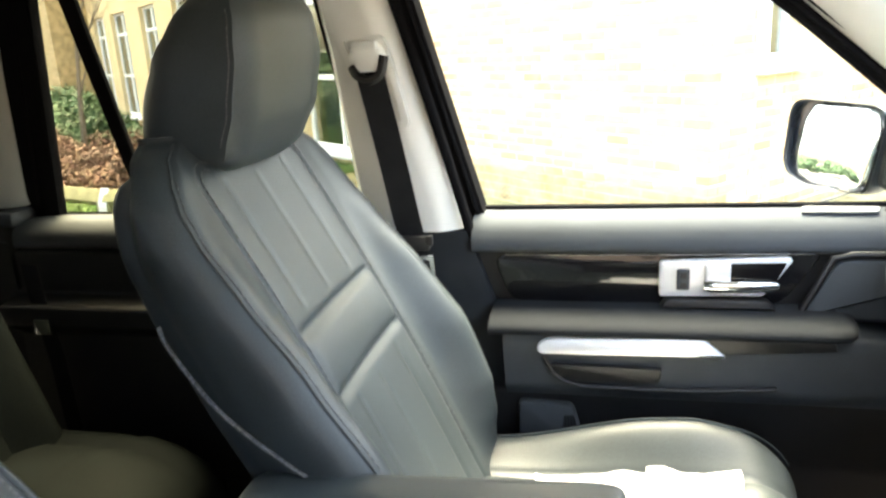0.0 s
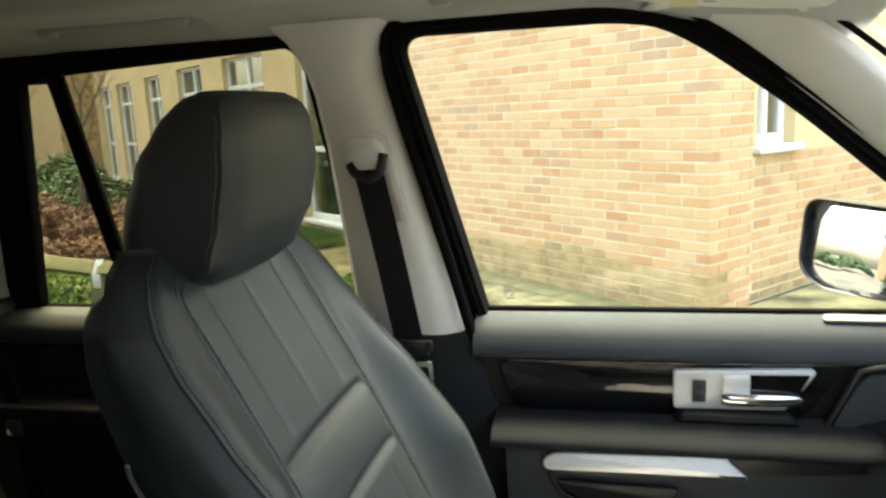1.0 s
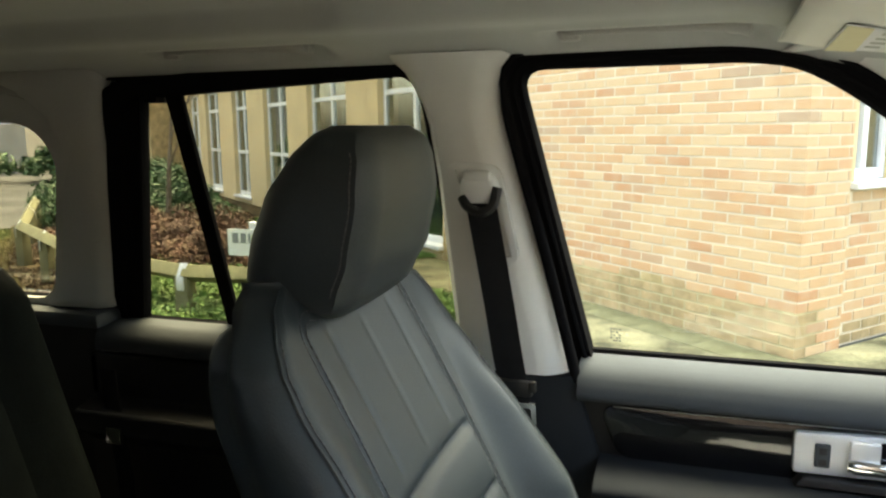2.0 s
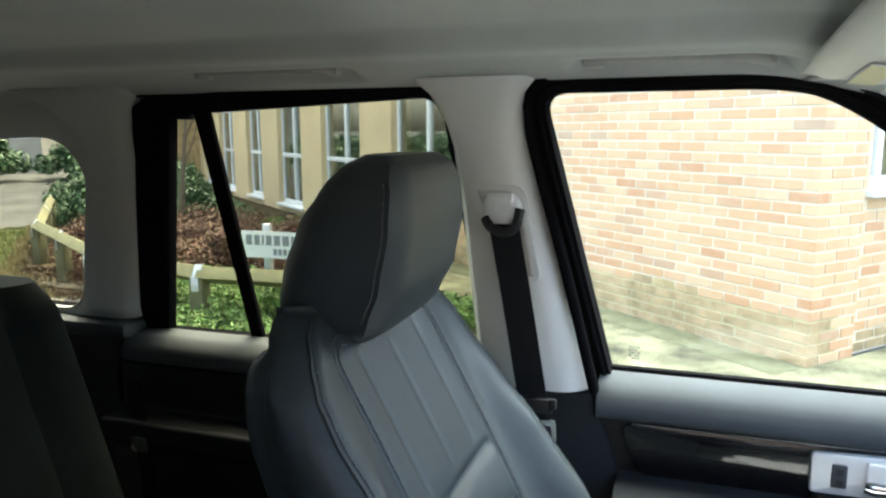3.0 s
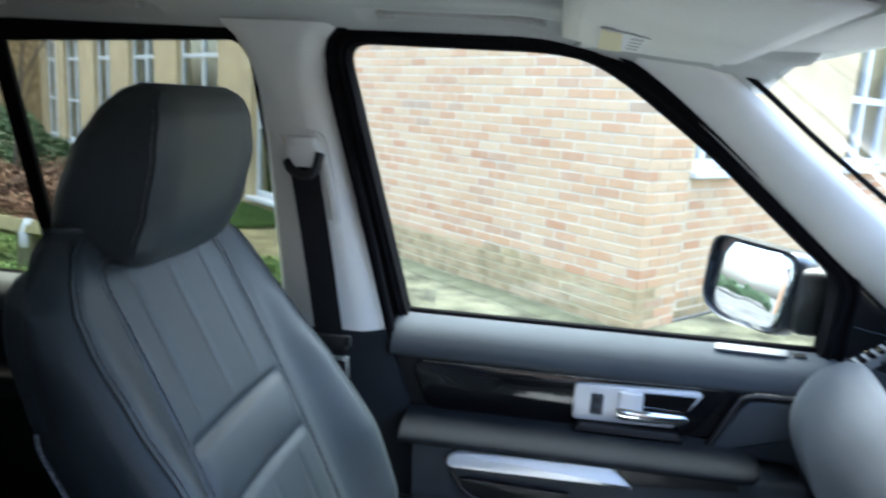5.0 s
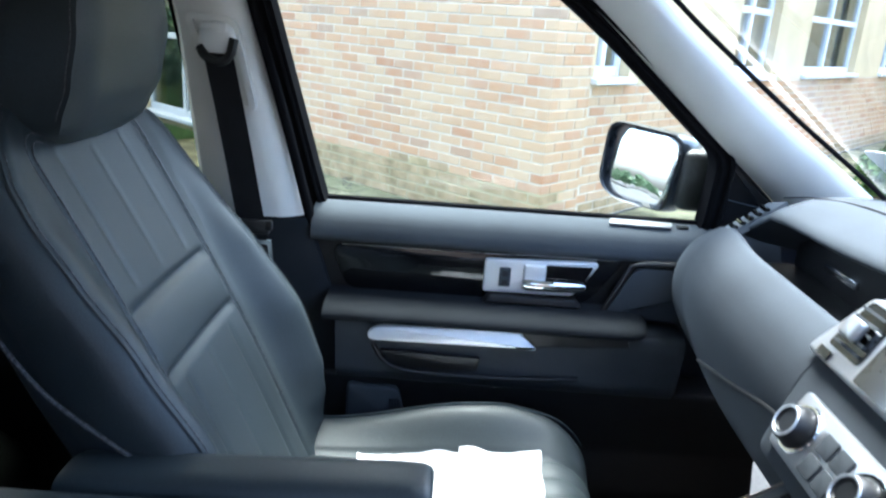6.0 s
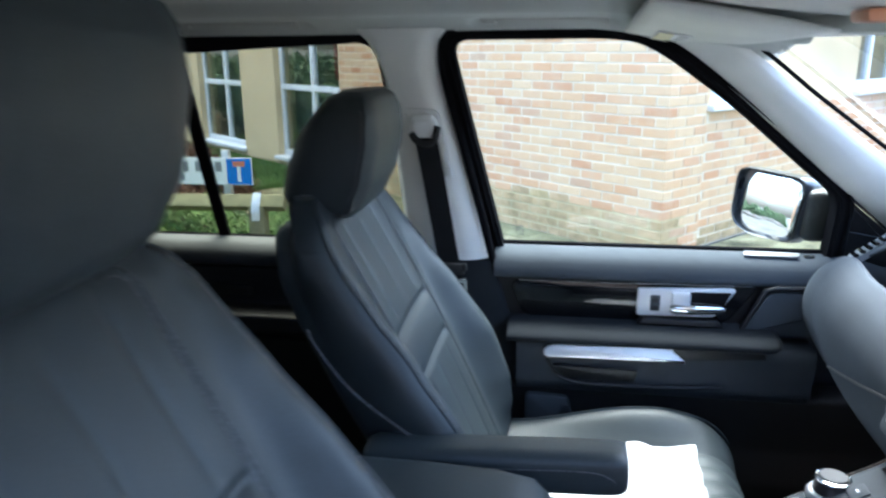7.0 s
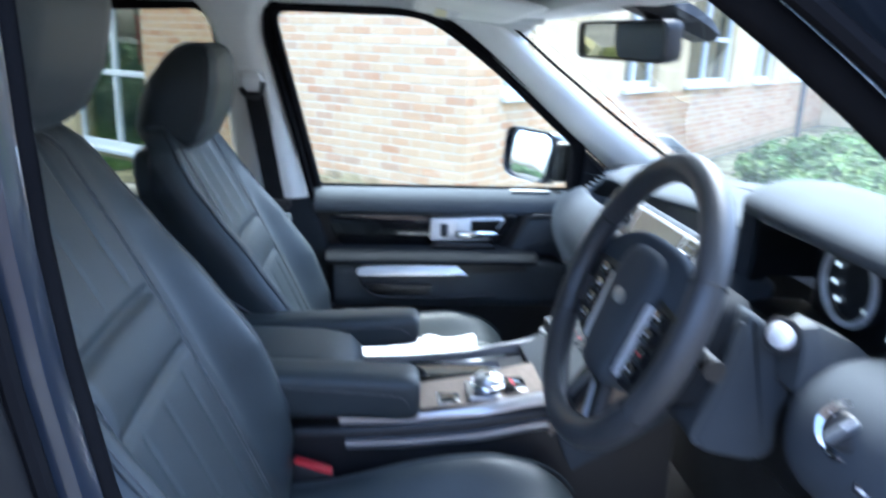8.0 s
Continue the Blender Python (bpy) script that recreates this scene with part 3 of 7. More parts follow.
# Unseen solid panel, added to stop light leaking into the rear.
part("leak_panel", box(-1.62, -0.93, -0.80, -0.70, 1.13, 1.60, 0.02), CLOTH, shell)
part("tail_pillar", box(-1.95, -1.6, -0.80, -0.66, 1.13, 1.60, 0.02), TRIM, shell)
part("side_glass", prism(REAR_OPENING, on_side(-1), 0.004), LIGHTCUTGLASS, shell, "unseen side glass darkened to cut light", smooth=False)
tail = thing("window_2", (-1.93, 0, 1.15), "rear window of the car, glass darkened to cut light", "rear window", kind="structure")
part("tail_glass", prism([(-0.66, 1.15), (0.66, 1.15), (0.60, 1.56), (-0.60, 1.56)], lambda a, b, c: (-1.95 + 0.25 * (b - 1.15) + c, a, b), 0.004), LIGHTCUTGLASS, tail, smooth=False)

# ---------------------------------------------------------------- passenger's front door
PX0, PX1 = 0.13, 0.955


def along_x(profile, x0=PX0, x1=PX1, n=16, bow=0.0, bm=None):
    """A section (y, z) drawn out along the car."""
    return loft([[(x, y + bow * (x - 0.5) ** 2 * 4, z) for y, z in profile] for x in (x0 + (x1 - x0) * i / n for i in range(n + 1))], True, True, bm)


def soft_profile(points, r=0.008):
    return rounded(points, r, 4)


door = thing("door_1", (0.5, 0.76, 0.45), "closed black front passenger door with piano black and silver trim", "car door", kind="structure")
belt = part("belt_pad", along_x(soft_profile([(0.808, 1.124), (0.797, 1.133), (0.768, 1.132), (0.740, 1.120), (0.725, 1.096), (0.721, 1.076), (0.745, 1.068), (0.80, 1.09)], 0.016)), DASHM, door, "dark grey soft belt line pad")
part("window_wiper_seal", box(0.14, 0.83, 0.797, 0.812, 1.126, 1.138, 0.003), RUBBER, belt)
part("upper_panel", along_x([(0.80, 1.09), (0.748, 1.072), (0.748, 0.978), (0.80, 0.97)]), HARD, door)
wood = rounded([(0.162, 1.066), (0.690, 1.072), (0.628, 0.982), (0.195, 0.984)], [0.03, 0.02, 0.03, 0.02], 5)
lacq = part("lacquer_strip", prism(wood, lambda a, b, c: (a, 0.7455 - c, b), 0.010, 0.003), LACQUER, door, "glossy piano black strip")
part("chrome_line", tube([(0.185, 0.735, 1.0665), (0.40, 0.7345, 1.068), (0.675, 0.7345, 1.0725)], 0.0013, 6), CHROME, lacq, "thin chrome line")
plate = rounded([(0.440, 1.000), (0.600, 1.002), (0.642, 1.062), (0.636, 1.068), (0.440, 1.061)], 0.006, 4)
hp = part("handle_plate", prism(plate, lambda a, b, c: (a, 0.7350 - c, b), 0.012, 0.003), ALU, door, "satin silver handle plate")
part("lock_switch", box(0.467, 0.487, 0.7185, 0.724, 1.013, 1.048, 0.002), SOFT, hp)
part("lock_mark", box(0.472, 0.482, 0.7178, 0.7188, 1.033, 1.043), HARD, hp)
part("lock_mark", box(0.472, 0.482, 0.7178, 0.7188, 1.017, 1.026), HARD, hp)
cup = rounded([(0.548, 1.022), (0.614, 1.022), (0.632, 1.060), (0.548, 1.058)], 0.004, 3)
part("handle_cup", prism(cup, lambda a, b, c: (a, 0.7232 - c, b), 0.0025), LACQUER, hp)
part("handle_hinge", box(0.510, 0.549, 0.714, 0.7235, 1.018, 1.058, 0.004), ALU, hp)
lever = loft([[(x, 0.716 - d + r * 0.55 * math.cos(a), 1.022 + r * math.sin(a)) for a in (2 * math.pi * k / 10 for k in range(10))] for x, r, d in ((0.508, 0.008, 0.0), (0.518, 0.0105, 0.003), (0.56, 0.0095, 0.005), (0.608, 0.0085, 0.004), (0.620, 0.005, 0.002))])
part("door_handle", lever, CHROME, hp, "chrome door release lever")
# armrest shelf with stitched edge, silver pull and pocket
arm_shape = soft_profile([(0.75, 0.986), (0.705, 0.981), (0.672, 0.977), (0.655, 0.969), (0.650, 0.958), (0.664, 0.948), (0.75, 0.945)], 0.012)
part("armrest", along_x(arm_shape, 0.165, 0.70, 14), DARKSOFT, door, "dark grey padded door armrest")
part("armrest_tip", loft([[(x, 0.70 + (y - 0.70) * k, 0.968 + (z - 0.968) * k) for y, z in arm_shape] for x, k in ((0.70, 1.0), (0.715, 0.93), (0.725, 0.75), (0.730, 0.4))]), DARKSOFT, door)
part("grab_step", prism(rounded([(0.44, 0.982), (0.62, 0.982), (0.605, 0.998), (0.452, 0.998)], 0.006), lambda a, b, c: (a, 0.742 - c, b), 0.03, 0.004), HARD, door)
pull = rounded([(0.245, 0.919), (0.540, 0.922), (0.505, 0.953), (0.262, 0.946), (0.244, 0.936)], [0.012, 0.004, 0.006, 0.012, 0.01], 5)
part("pull_strip", prism(pull, lambda a, b, c: (a, 0.676 - 0.25 * (0.955 - b) - c, b), 0.010, 0.004), ALU, door, "bright satin silver pull strip")
part("pull_shadow_strip", prism(rounded([(0.52, 0.9235), (0.70, 0.935), (0.695, 0.952), (0.512, 0.951)], 0.004), lambda a, b, c: (a, 0.673 - c, b), 0.008, 0.002), HARD, door)
mid_shape = soft_profile([(0.76, 0.952), (0.682, 0.950), (0.676, 0.93), (0.684, 0.89), (0.690, 0.845), (0.712, 0.818), (0.76, 0.81)], 0.01)
part("middle_panel", along_x(mid_shape, 0.185, 0.80, 12), SOFT, door)
pocket = rounded([(0.262, 0.897), (0.445, 0.893), (0.440, 0.866), (0.300, 0.864)], [0.01, 0.006, 0.006, 0.02], 5)
part("pull_pocket", prism(pocket, lambda a, b, c: (a, 0.6795 + 0.12 * (0.895 - b) - c, b), 0.010, 0.003), HARD, door, "black recessed pull pocket")
part("pocket_lip", tube(spline([(0.252, 0.679, 0.905), (0.272, 0.680, 0.872), (0.31, 0.680, 0.856), (0.38, 0.680, 0.853), (0.50, 0.678, 0.855), (0.62, 0.680, 0.862)], 6), 0.004, 8), HARD, door)
corner = rounded([(0.655, 0.968), (0.96, 0.968), (0.96, 1.068), (0.705, 1.066)], [0.01, 0.01, 0.01, 0.02], 4)
part("corner_panel", prism(corner, lambda a, b, c: (a, 0.748 - c, b), 0.030, 0.007), DASHM, door, "grey raised corner panel")
part("corner_rim", tube([(0.650, 0.722, 0.964), (0.698, 0.722, 1.068), (0.722, 0.722, 1.074), (0.95, 0.722, 1.076)], 0.006, 8), HARD, door)
part("lower_panel", along_x(soft_profile([(0.80, 0.83), (0.715, 0.826), (0.722, 0.70), (0.70, 0.62), (0.70, 0.50), (0.80, 0.45)], 0.012), 0.14, 0.98), HARD, door)
spk = rounded([(0.205, 0.812), (0.300, 0.808), (0.322, 0.72), (0.205, 0.70)], 0.012, 4)
box_part = part("speaker_box", prism(spk, lambda a, b, c: (a, 0.716 - c, b), 0.022, 0.006), SOFT, door, "grey speaker housing")
for k in range(4):
    part("speaker_slot", box(0.286 + 0.005 * k, 0.2885 + 0.005 * k, 0.692, 0.6945, 0.745, 0.79), HARD, box_part)
part("outer_skin", along_x([(0.86, 0.45), (0.90, 0.75), (0.865, 1.07), (0.825, 1.122), (0.80, 1.10), (0.80, 0.45)], 0.12, 1.02), PAINT, door, "dark painted outer door skin")
memory = part("courtesy_plate", prism(rounded([(0.655, 0.758), (0.765, 0.755), (0.775, 0.782), (0.662, 0.786)], 0.006), lambda a, b, c: (a, b, 1.1300 + 0.07 * (b - 0.755) + c), 0.004, 0.001), GRILLE, door, "pale grey grille on the door top")
part("courtesy_lens", box(0.778, 0.798, 0.762, 0.774, 1.1295, 1.1345, 0.001), SCREEN, memory)
f_out = offset2d(FRONT_OPENING, 0.028)
frame_ = part("window_frame", band(FRONT_OPENING, f_out, lambda a, b, c: (a, side_y(b) + c, b), -0.038, 0.008), RUBBER, door, "black window surround")
f_in = offset2d(FRONT_OPENING, 0.010)
part("frame_bead", tube([(a, side_y(b) - 0.040, b) for a, b in f_in], 0.0045, 8, True), RUBBER, frame_)
part("outer_bead", tube([(a, side_y(b) - 0.042, b) for a, b in offset2d(FRONT_OPENING, 0.026)], 0.005, 8, True), RUBBER, frame_)
# second rubber seal on the body, seen along the pillar
part("body_seal", tube(spline([(0.128, 0.742, 1.10), (0.086, 0.722, 1.28), (0.041, 0.698, 1.46), (0.027, 0.689, 1.525), (0.029, 0.684, 1.560), (0.046, 0.679, 1.586), (0.085, 0.676, 1.595), (0.34, 0.674, 1.592), (0.40, 0.680, 1.582)], 8), 0.0085, 10), RUBBER, door, "black rubber door seal")
sail = rounded([(0.826, 1.128), (0.985, 1.118), (0.93, 1.192), (0.826, 1.275)], 0.006, 3)
sp = part("sail_panel", prism(sail, lambda a, b, c: (a, side_y(b) - 0.03 + c, b), 0.03, 0.004), HARD, door, "black triangular mirror panel")
part("sail_groove", tube([(0.838, side_y(1.19) - 0.032, 1.192), (0.90, side_y(1.18) - 0.032, 1.180), (0.935, side_y(1.175) - 0.032, 1.175)], 0.0014, 6), SOFT, sp)
part("window_glass", prism(FRONT_OPENING, on_side(1, 0.004), 0.004), GLASS, door, "clear window glass", smooth=False)

etch = bmesh.new()
for r in range(5):
    for c in range(4):
        z0 = 1.150 + 0.005 * r
        if (r * 7 + c * 5) % 6:
            box(0.172 + 0.0045 * c, 0.172 + 0.0045 * c + 0.0022 + 0.0007 * ((r + c) % 2), side_y(z0) + 0.0005, side_y(z0) + 0.003, z0, z0 + 0.0018, bm=etch)
part("etched_mark", etch, DASHM, door, "small grey etched marking in plain bars", smooth=False)

# ---------------------------------------------------------------- rear passenger door
rdoor = thing("door_2", (-0.4, 0.76, 0.45), "closed black rear passenger door with tinted glass", "car door", kind="structure")
part("belt_pad", along_x(soft_profile([(0.808, 1.122), (0.797, 1.130), (0.750, 1.127), (0.728, 1.108), (0.724, 1.075), (0.80, 1.07)], 0.012), -0.80, -0.09), SOFT, rdoor, "dark grey soft belt line pad")
part("panel", along_x(soft_profile([(0.80, 1.07), (0.735, 1.07), (0.735, 0.98), (0.68, 0.97), (0.68, 0.93), (0.72, 0.90), (0.72, 0.5), (0.80, 0.48)], 0.008), -0.82, -0.09), HARD, rdoor)
part("door_handle", box(-0.55, -0.44, 0.722, 0.736, 1.005, 1.03, 0.005), HARD, rdoor, "black release lever")
part("outer_skin", along_x([(0.86, 0.45), (0.90, 0.75), (0.865, 1.07), (0.825, 1.122), (0.80, 1.10), (0.80, 0.45)], -0.95, 0.118), PAINT, rdoor, "dark painted outer door skin")
r_out = offset2d(REAR_OPENING, 0.032)
part("window_frame", band(REAR_OPENING, r_out, lambda a, b, c: (a, side_y(b) + c, b), -0.03, 0.010), RUBBER, rdoor, "black window surround")
rear_post = rounded([(-0.736, 1.112), (-0.818, 1.112), (-0.706, 1.578), (-0.617, 1.572)], [0.004, 0.004, 0.03, 0.004], 5)
part("rear_post", prism(rear_post, lambda a, b, c: (a, side_y(b) - 0.024 + c, b), 0.026, 0.006), RUBBER, rdoor, "broad black rear window post")
part("dividing_bar", prism([(-0.548, 1.122), (-0.520, 1.122), (-0.549, 1.562), (-0.582, 1.562)], lambda a, b, c: (a, side_y(b) - 0.012 + c, b), 0.012, 0.003), RUBBER, rdoor, "slanted black glass divider")
part("window_glass", prism(REAR_OPENING, on_side(1, 0.004), 0.004), PRIVACY, rdoor, "grey tinted glass", smooth=False)
q = thing("window_3", (-1.25, 0.76, 1.16), "tinted rear quarter window of the car", "car window", kind="structure")
part("quarter_glass", prism(QUARTER_OPENING, on_side(1, 0.004), 0.004), PRIVACY, q, smooth=False)

# ---------------------------------------------------------------- wing mirror
wm = thing("wing_mirror", (0.78, 0.93, 1.12), "dark wing mirror with silver glass outside the passenger window", "wing mirror")
MC = Vector((0.735, 0.900, 1.215))
mn = Vector((-0.78, -0.62, 0.090)).normalized()
mu = Vector((0, 0, 1)) - mn * mn.z
mu.normalize()
mr = mu.cross(mn).normalized()
MIR = rounded([(-0.094, -0.050), (-0.045, -0.074), (0.074, -0.074), (0.090, 0.04), (0.080, 0.069), (-0.090, 0.075)], [0.03, 0.02, 0.02, 0.02, 0.025, 0.03], 5)


def on_mirror(a, b, c):
    return MC + mr * a + mu * b + mn * c


# slightly domed glass
dome = [[on_mirror(a * 0.975 * k, b * 0.97 * k, 0.003 + (0.0085 - (a * a + b * b) * k * k) / 2.4 + 0.11 * a * k - 0.055 * b * k) for a, b in MIR] for k in (1.0, 0.88, 0.75, 0.6, 0.45, 0.3, 0.15, 0.03)]
part("mirror_glass", loft(dome, True, True), MIRROR, wm, "bright domed mirror glass", smooth="all")
hous = [[on_mirror(a * k, b * k, c) for a, b in MIR] for k, c in ((0.975, -0.006), (0.985, 0.008), (1.012, 0.010), (1.035, -0.002), (1.04, -0.03), (0.93, -0.065), (0.70, -0.09), (0.35, -0.10))]
part("housing", loft(hous), PAINT, wm, "dark glossy housing")
part("foot", box(0.786, 0.870, 0.818, 0.905, 1.148, 1.262, 0.018, 3), HARD, wm, "black plastic mirror foot")

# ---------------------------------------------------------------- seats
BACK_W = [(0.74, 0.235), (0.82, 0.246), (0.95, 0.250), (1.05, 0.246), (1.15, 0.236), (1.23, 0.228), (1.27, 0.219), (1.295, 0.203), (1.315, 0.178), (1.335, 0.125)]
BOLSTER = [(0.74, -0.014), (0.80, 0.014), (0.85, 0.037), (0.90, 0.052), (1.00, 0.060), (1.10, 0.040), (1.18, 0.019), (1.24, 0.007), (1.28, 0.004), (1.33, 0.002)]
THICK = [(0.74, 0.085), (0.95, 0.100), (1.05, 0.110), (1.15, 0.114), (1.20, 0.110), (1.25, 0.102), (1.28, 0.096), (1.31, 0.090), (1.335, 0.082)]
PANEL = 0.131
INNER = 0.080
PANEL_OFF = 0.010
LOOP_Z = 1.281


def groove(d, w, depth):
    return depth * math.exp(-((d / w) ** 2))


def back_line(z):
    """The lean of the backrest without its seams and padding."""
    return 0.008 - (z - 1.115) * 0.487 + 0.010 * math.sin((z - 0.78) / 0.5 * math.pi)


def back_front(y, z):
    """How far ahead the face of the backrest lies."""
    x = 0.012 - (z - 1.115) * 0.487 + 0.010 * math.sin((z - 0.78) / 0.5 * math.pi)
    w, b, ay = lerp(BACK_W, z), lerp(BOLSTER, z), abs(y)
    x += b * smooth01((ay - 0.142) / (w * 0.86 - 0.142)) - 0.004 * math.cos(min(1, ay / 0.142) * math.pi / 2)
    edge_q = (ay / w - 0.86) / 0.14
    ay = abs(y + PANEL_OFF)
    # the edge seam turns over in a loop at the top and comes down as the first rib
    low = 1 - smooth01((z - LOOP_Z) / 0.004)
    x -= groove(ay - PANEL, 0.0035, 0.0028) * low
    if z > LOOP_Z - 0.004:
        mid = (PANEL + INNER) / 2
        x -= groove(math.hypot(ay - mid, (z - LOOP_Z) * 1.0) - (PANEL - INNER) / 2, 0.0035, 0.0026) * (1 - low)
    if ay < PANEL:
        inside = smooth01((PANEL - ay) / 0.02)
        x -= groove(z - 1.112 - 0.05 * (y * 0.25), 0.006, 0.0065) * inside + groove(z - 1.036 - 0.05 * (y * 0.25), 0.006, 0.006) * inside
        ribbed = smooth01((z - 1.125) / 0.02) + smooth01((1.026 - z) / 0.02)
        upper = 1 - smooth01((z - 1.262) / 0.03)
        x -= groove(ay - INNER, 0.005, 0.0026) * ribbed * low
        x -= groove(ay, 0.005, 0.0016) * ribbed * upper
        x += 0.0009 * abs(math.sin(math.pi * ay / 0.080)) * ribbed * inside * upper
        x += 0.005 * math.sin(math.pi * min(1, max(0, (z - 1.036) / 0.076))) * inside
    q = edge_q
    if q > 0:
        x -= 0.042 * (1 - math.sqrt(max(0.0, 1 - min(1, q) ** 2)))
    return x


NF = 170


def back_ring(z):
    w, t = lerp(BACK_W, z), lerp(THICK, z)
    top = smooth01((z - 1.285) / 0.05)
    pts = []
    nf = NF
    for i in range(nf + 1):
        u = -1 + 2 * i / nf
        y = w * math.sin(u * math.pi / 2) * 0.5 + w * u * 0.5
        pts.append((back_front(y, z) - 0.012 * top * top, y, z))
    xe = pts[-1][0]
    xr = back_line(z) - t + 0.020 * smooth01((z - 1.21) / 0.12) + 0.024 * top
    zr = z if z < 1.275 else 1.275 + 0.041 * math.sin(min(1.0, (z - 1.275) / 0.065) * math.pi / 2)
    side = []
    for k in range(1, 9):
        q = k / 9
        side.append((xe + (xr + 0.03 - xe) * q, w - 0.02 * q**2, z + (zr - z) * q**0.9))
    rear = []
    for k in range(13):
        a = math.pi * k / 12
        c = math.cos(a)
        y = (w - 0.02) * (abs(c) ** 0.35) * (1 if c >= 0 else -1)
        rear.append((xr + 0.03 - (0.03 + 0.012) * math.sin(a) ** 0.6 * (1 - 0.5 * top), y, zr))
    return pts + side + rear + [(x, -y, zz) for x, y, zz in side[::-1]]


def seat_levels():
    return [0.74 + 0.545 * i / 136 for i in range(137)] + [1.285 + 0.055 * math.sin(math.pi / 2 * k / 9) for k in range(1, 10)]


def strip(rows, i0, i1):
    return [r[i0 : i1 + 1] for r in rows]


def headrest_ring(z):
    xf = lerp([(1.300, -0.066), (1.33, -0.048), (1.37, -0.029), (1.43, -0.018), (1.47, -0.020), (1.495, -0.028), (1.506, -0.042)], z)
    xb = lerp([(1.300, -0.166), (1.34, -0.178), (1.38, -0.169), (1.43, -0.148), (1.47, -0.119), (1.495, -0.095), (1.506, -0.074)], z)
    hw = lerp([(1.300, 0.094), (1.325, 0.109), (1.37, 0.118), (1.44, 0.119), (1.48, 0.111), (1.498, 0.097), (1.506, 0.080)], z)
    under = 1 - 0.30 * (1 - math.sqrt(max(0.0, 1 - ((1.325 - min(z, 1.325)) / 0.025) ** 2)))
    mid = (xf + xb) / 2
    xf, xb, hw = mid + (xf - mid) * under, mid + (xb - mid) * under, hw * under
    out = []
    n = 40
    for k in range(n):
        a = 2 * math.pi * (k + 0.5) / n
        c, s = math.cos(a), math.sin(a)
        pw = 13.0 if c > 0 else 3.2
        q = (abs(c) ** pw + abs(s) ** pw) ** (-1 / pw)
        bow = 0.006 * (1 - (s * q) ** 2) if c > 0 else 0.018 * (1 - (s * q) ** 2)
        out.append(((xf + xb) / 2 + (xf - xb) / 2 * c * q + (bow * 0.5 if c > 0 else -bow), hw * s * q, z))
    return out


def cushion_top(x, y):
    ay = abs(y)
    z = 0.772 + 0.020 * smooth01((x - 0.2) / 0.35)
    z += 0.052 * smooth01((ay - 0.135) / 0.075) * (0.35 + 0.65 * smooth01((x - 0.15) / 0.28)) * (1 - 0.5 * smooth01((x - 0.47) / 0.15))
    z -= groove(ay - 0.14, 0.006, 0.008)
    if ay < 0.14:
        for g in (-0.093, -0.047, 0.0, 0.047, 0.093):
            z -= groove(y - g, 0.004, 0.005)
        z += 0.003 * abs(math.sin(math.pi * y / 0.047))
    z -= groove(x - 0.26, 0.005, 0.006) * (ay < 0.14)
    return z


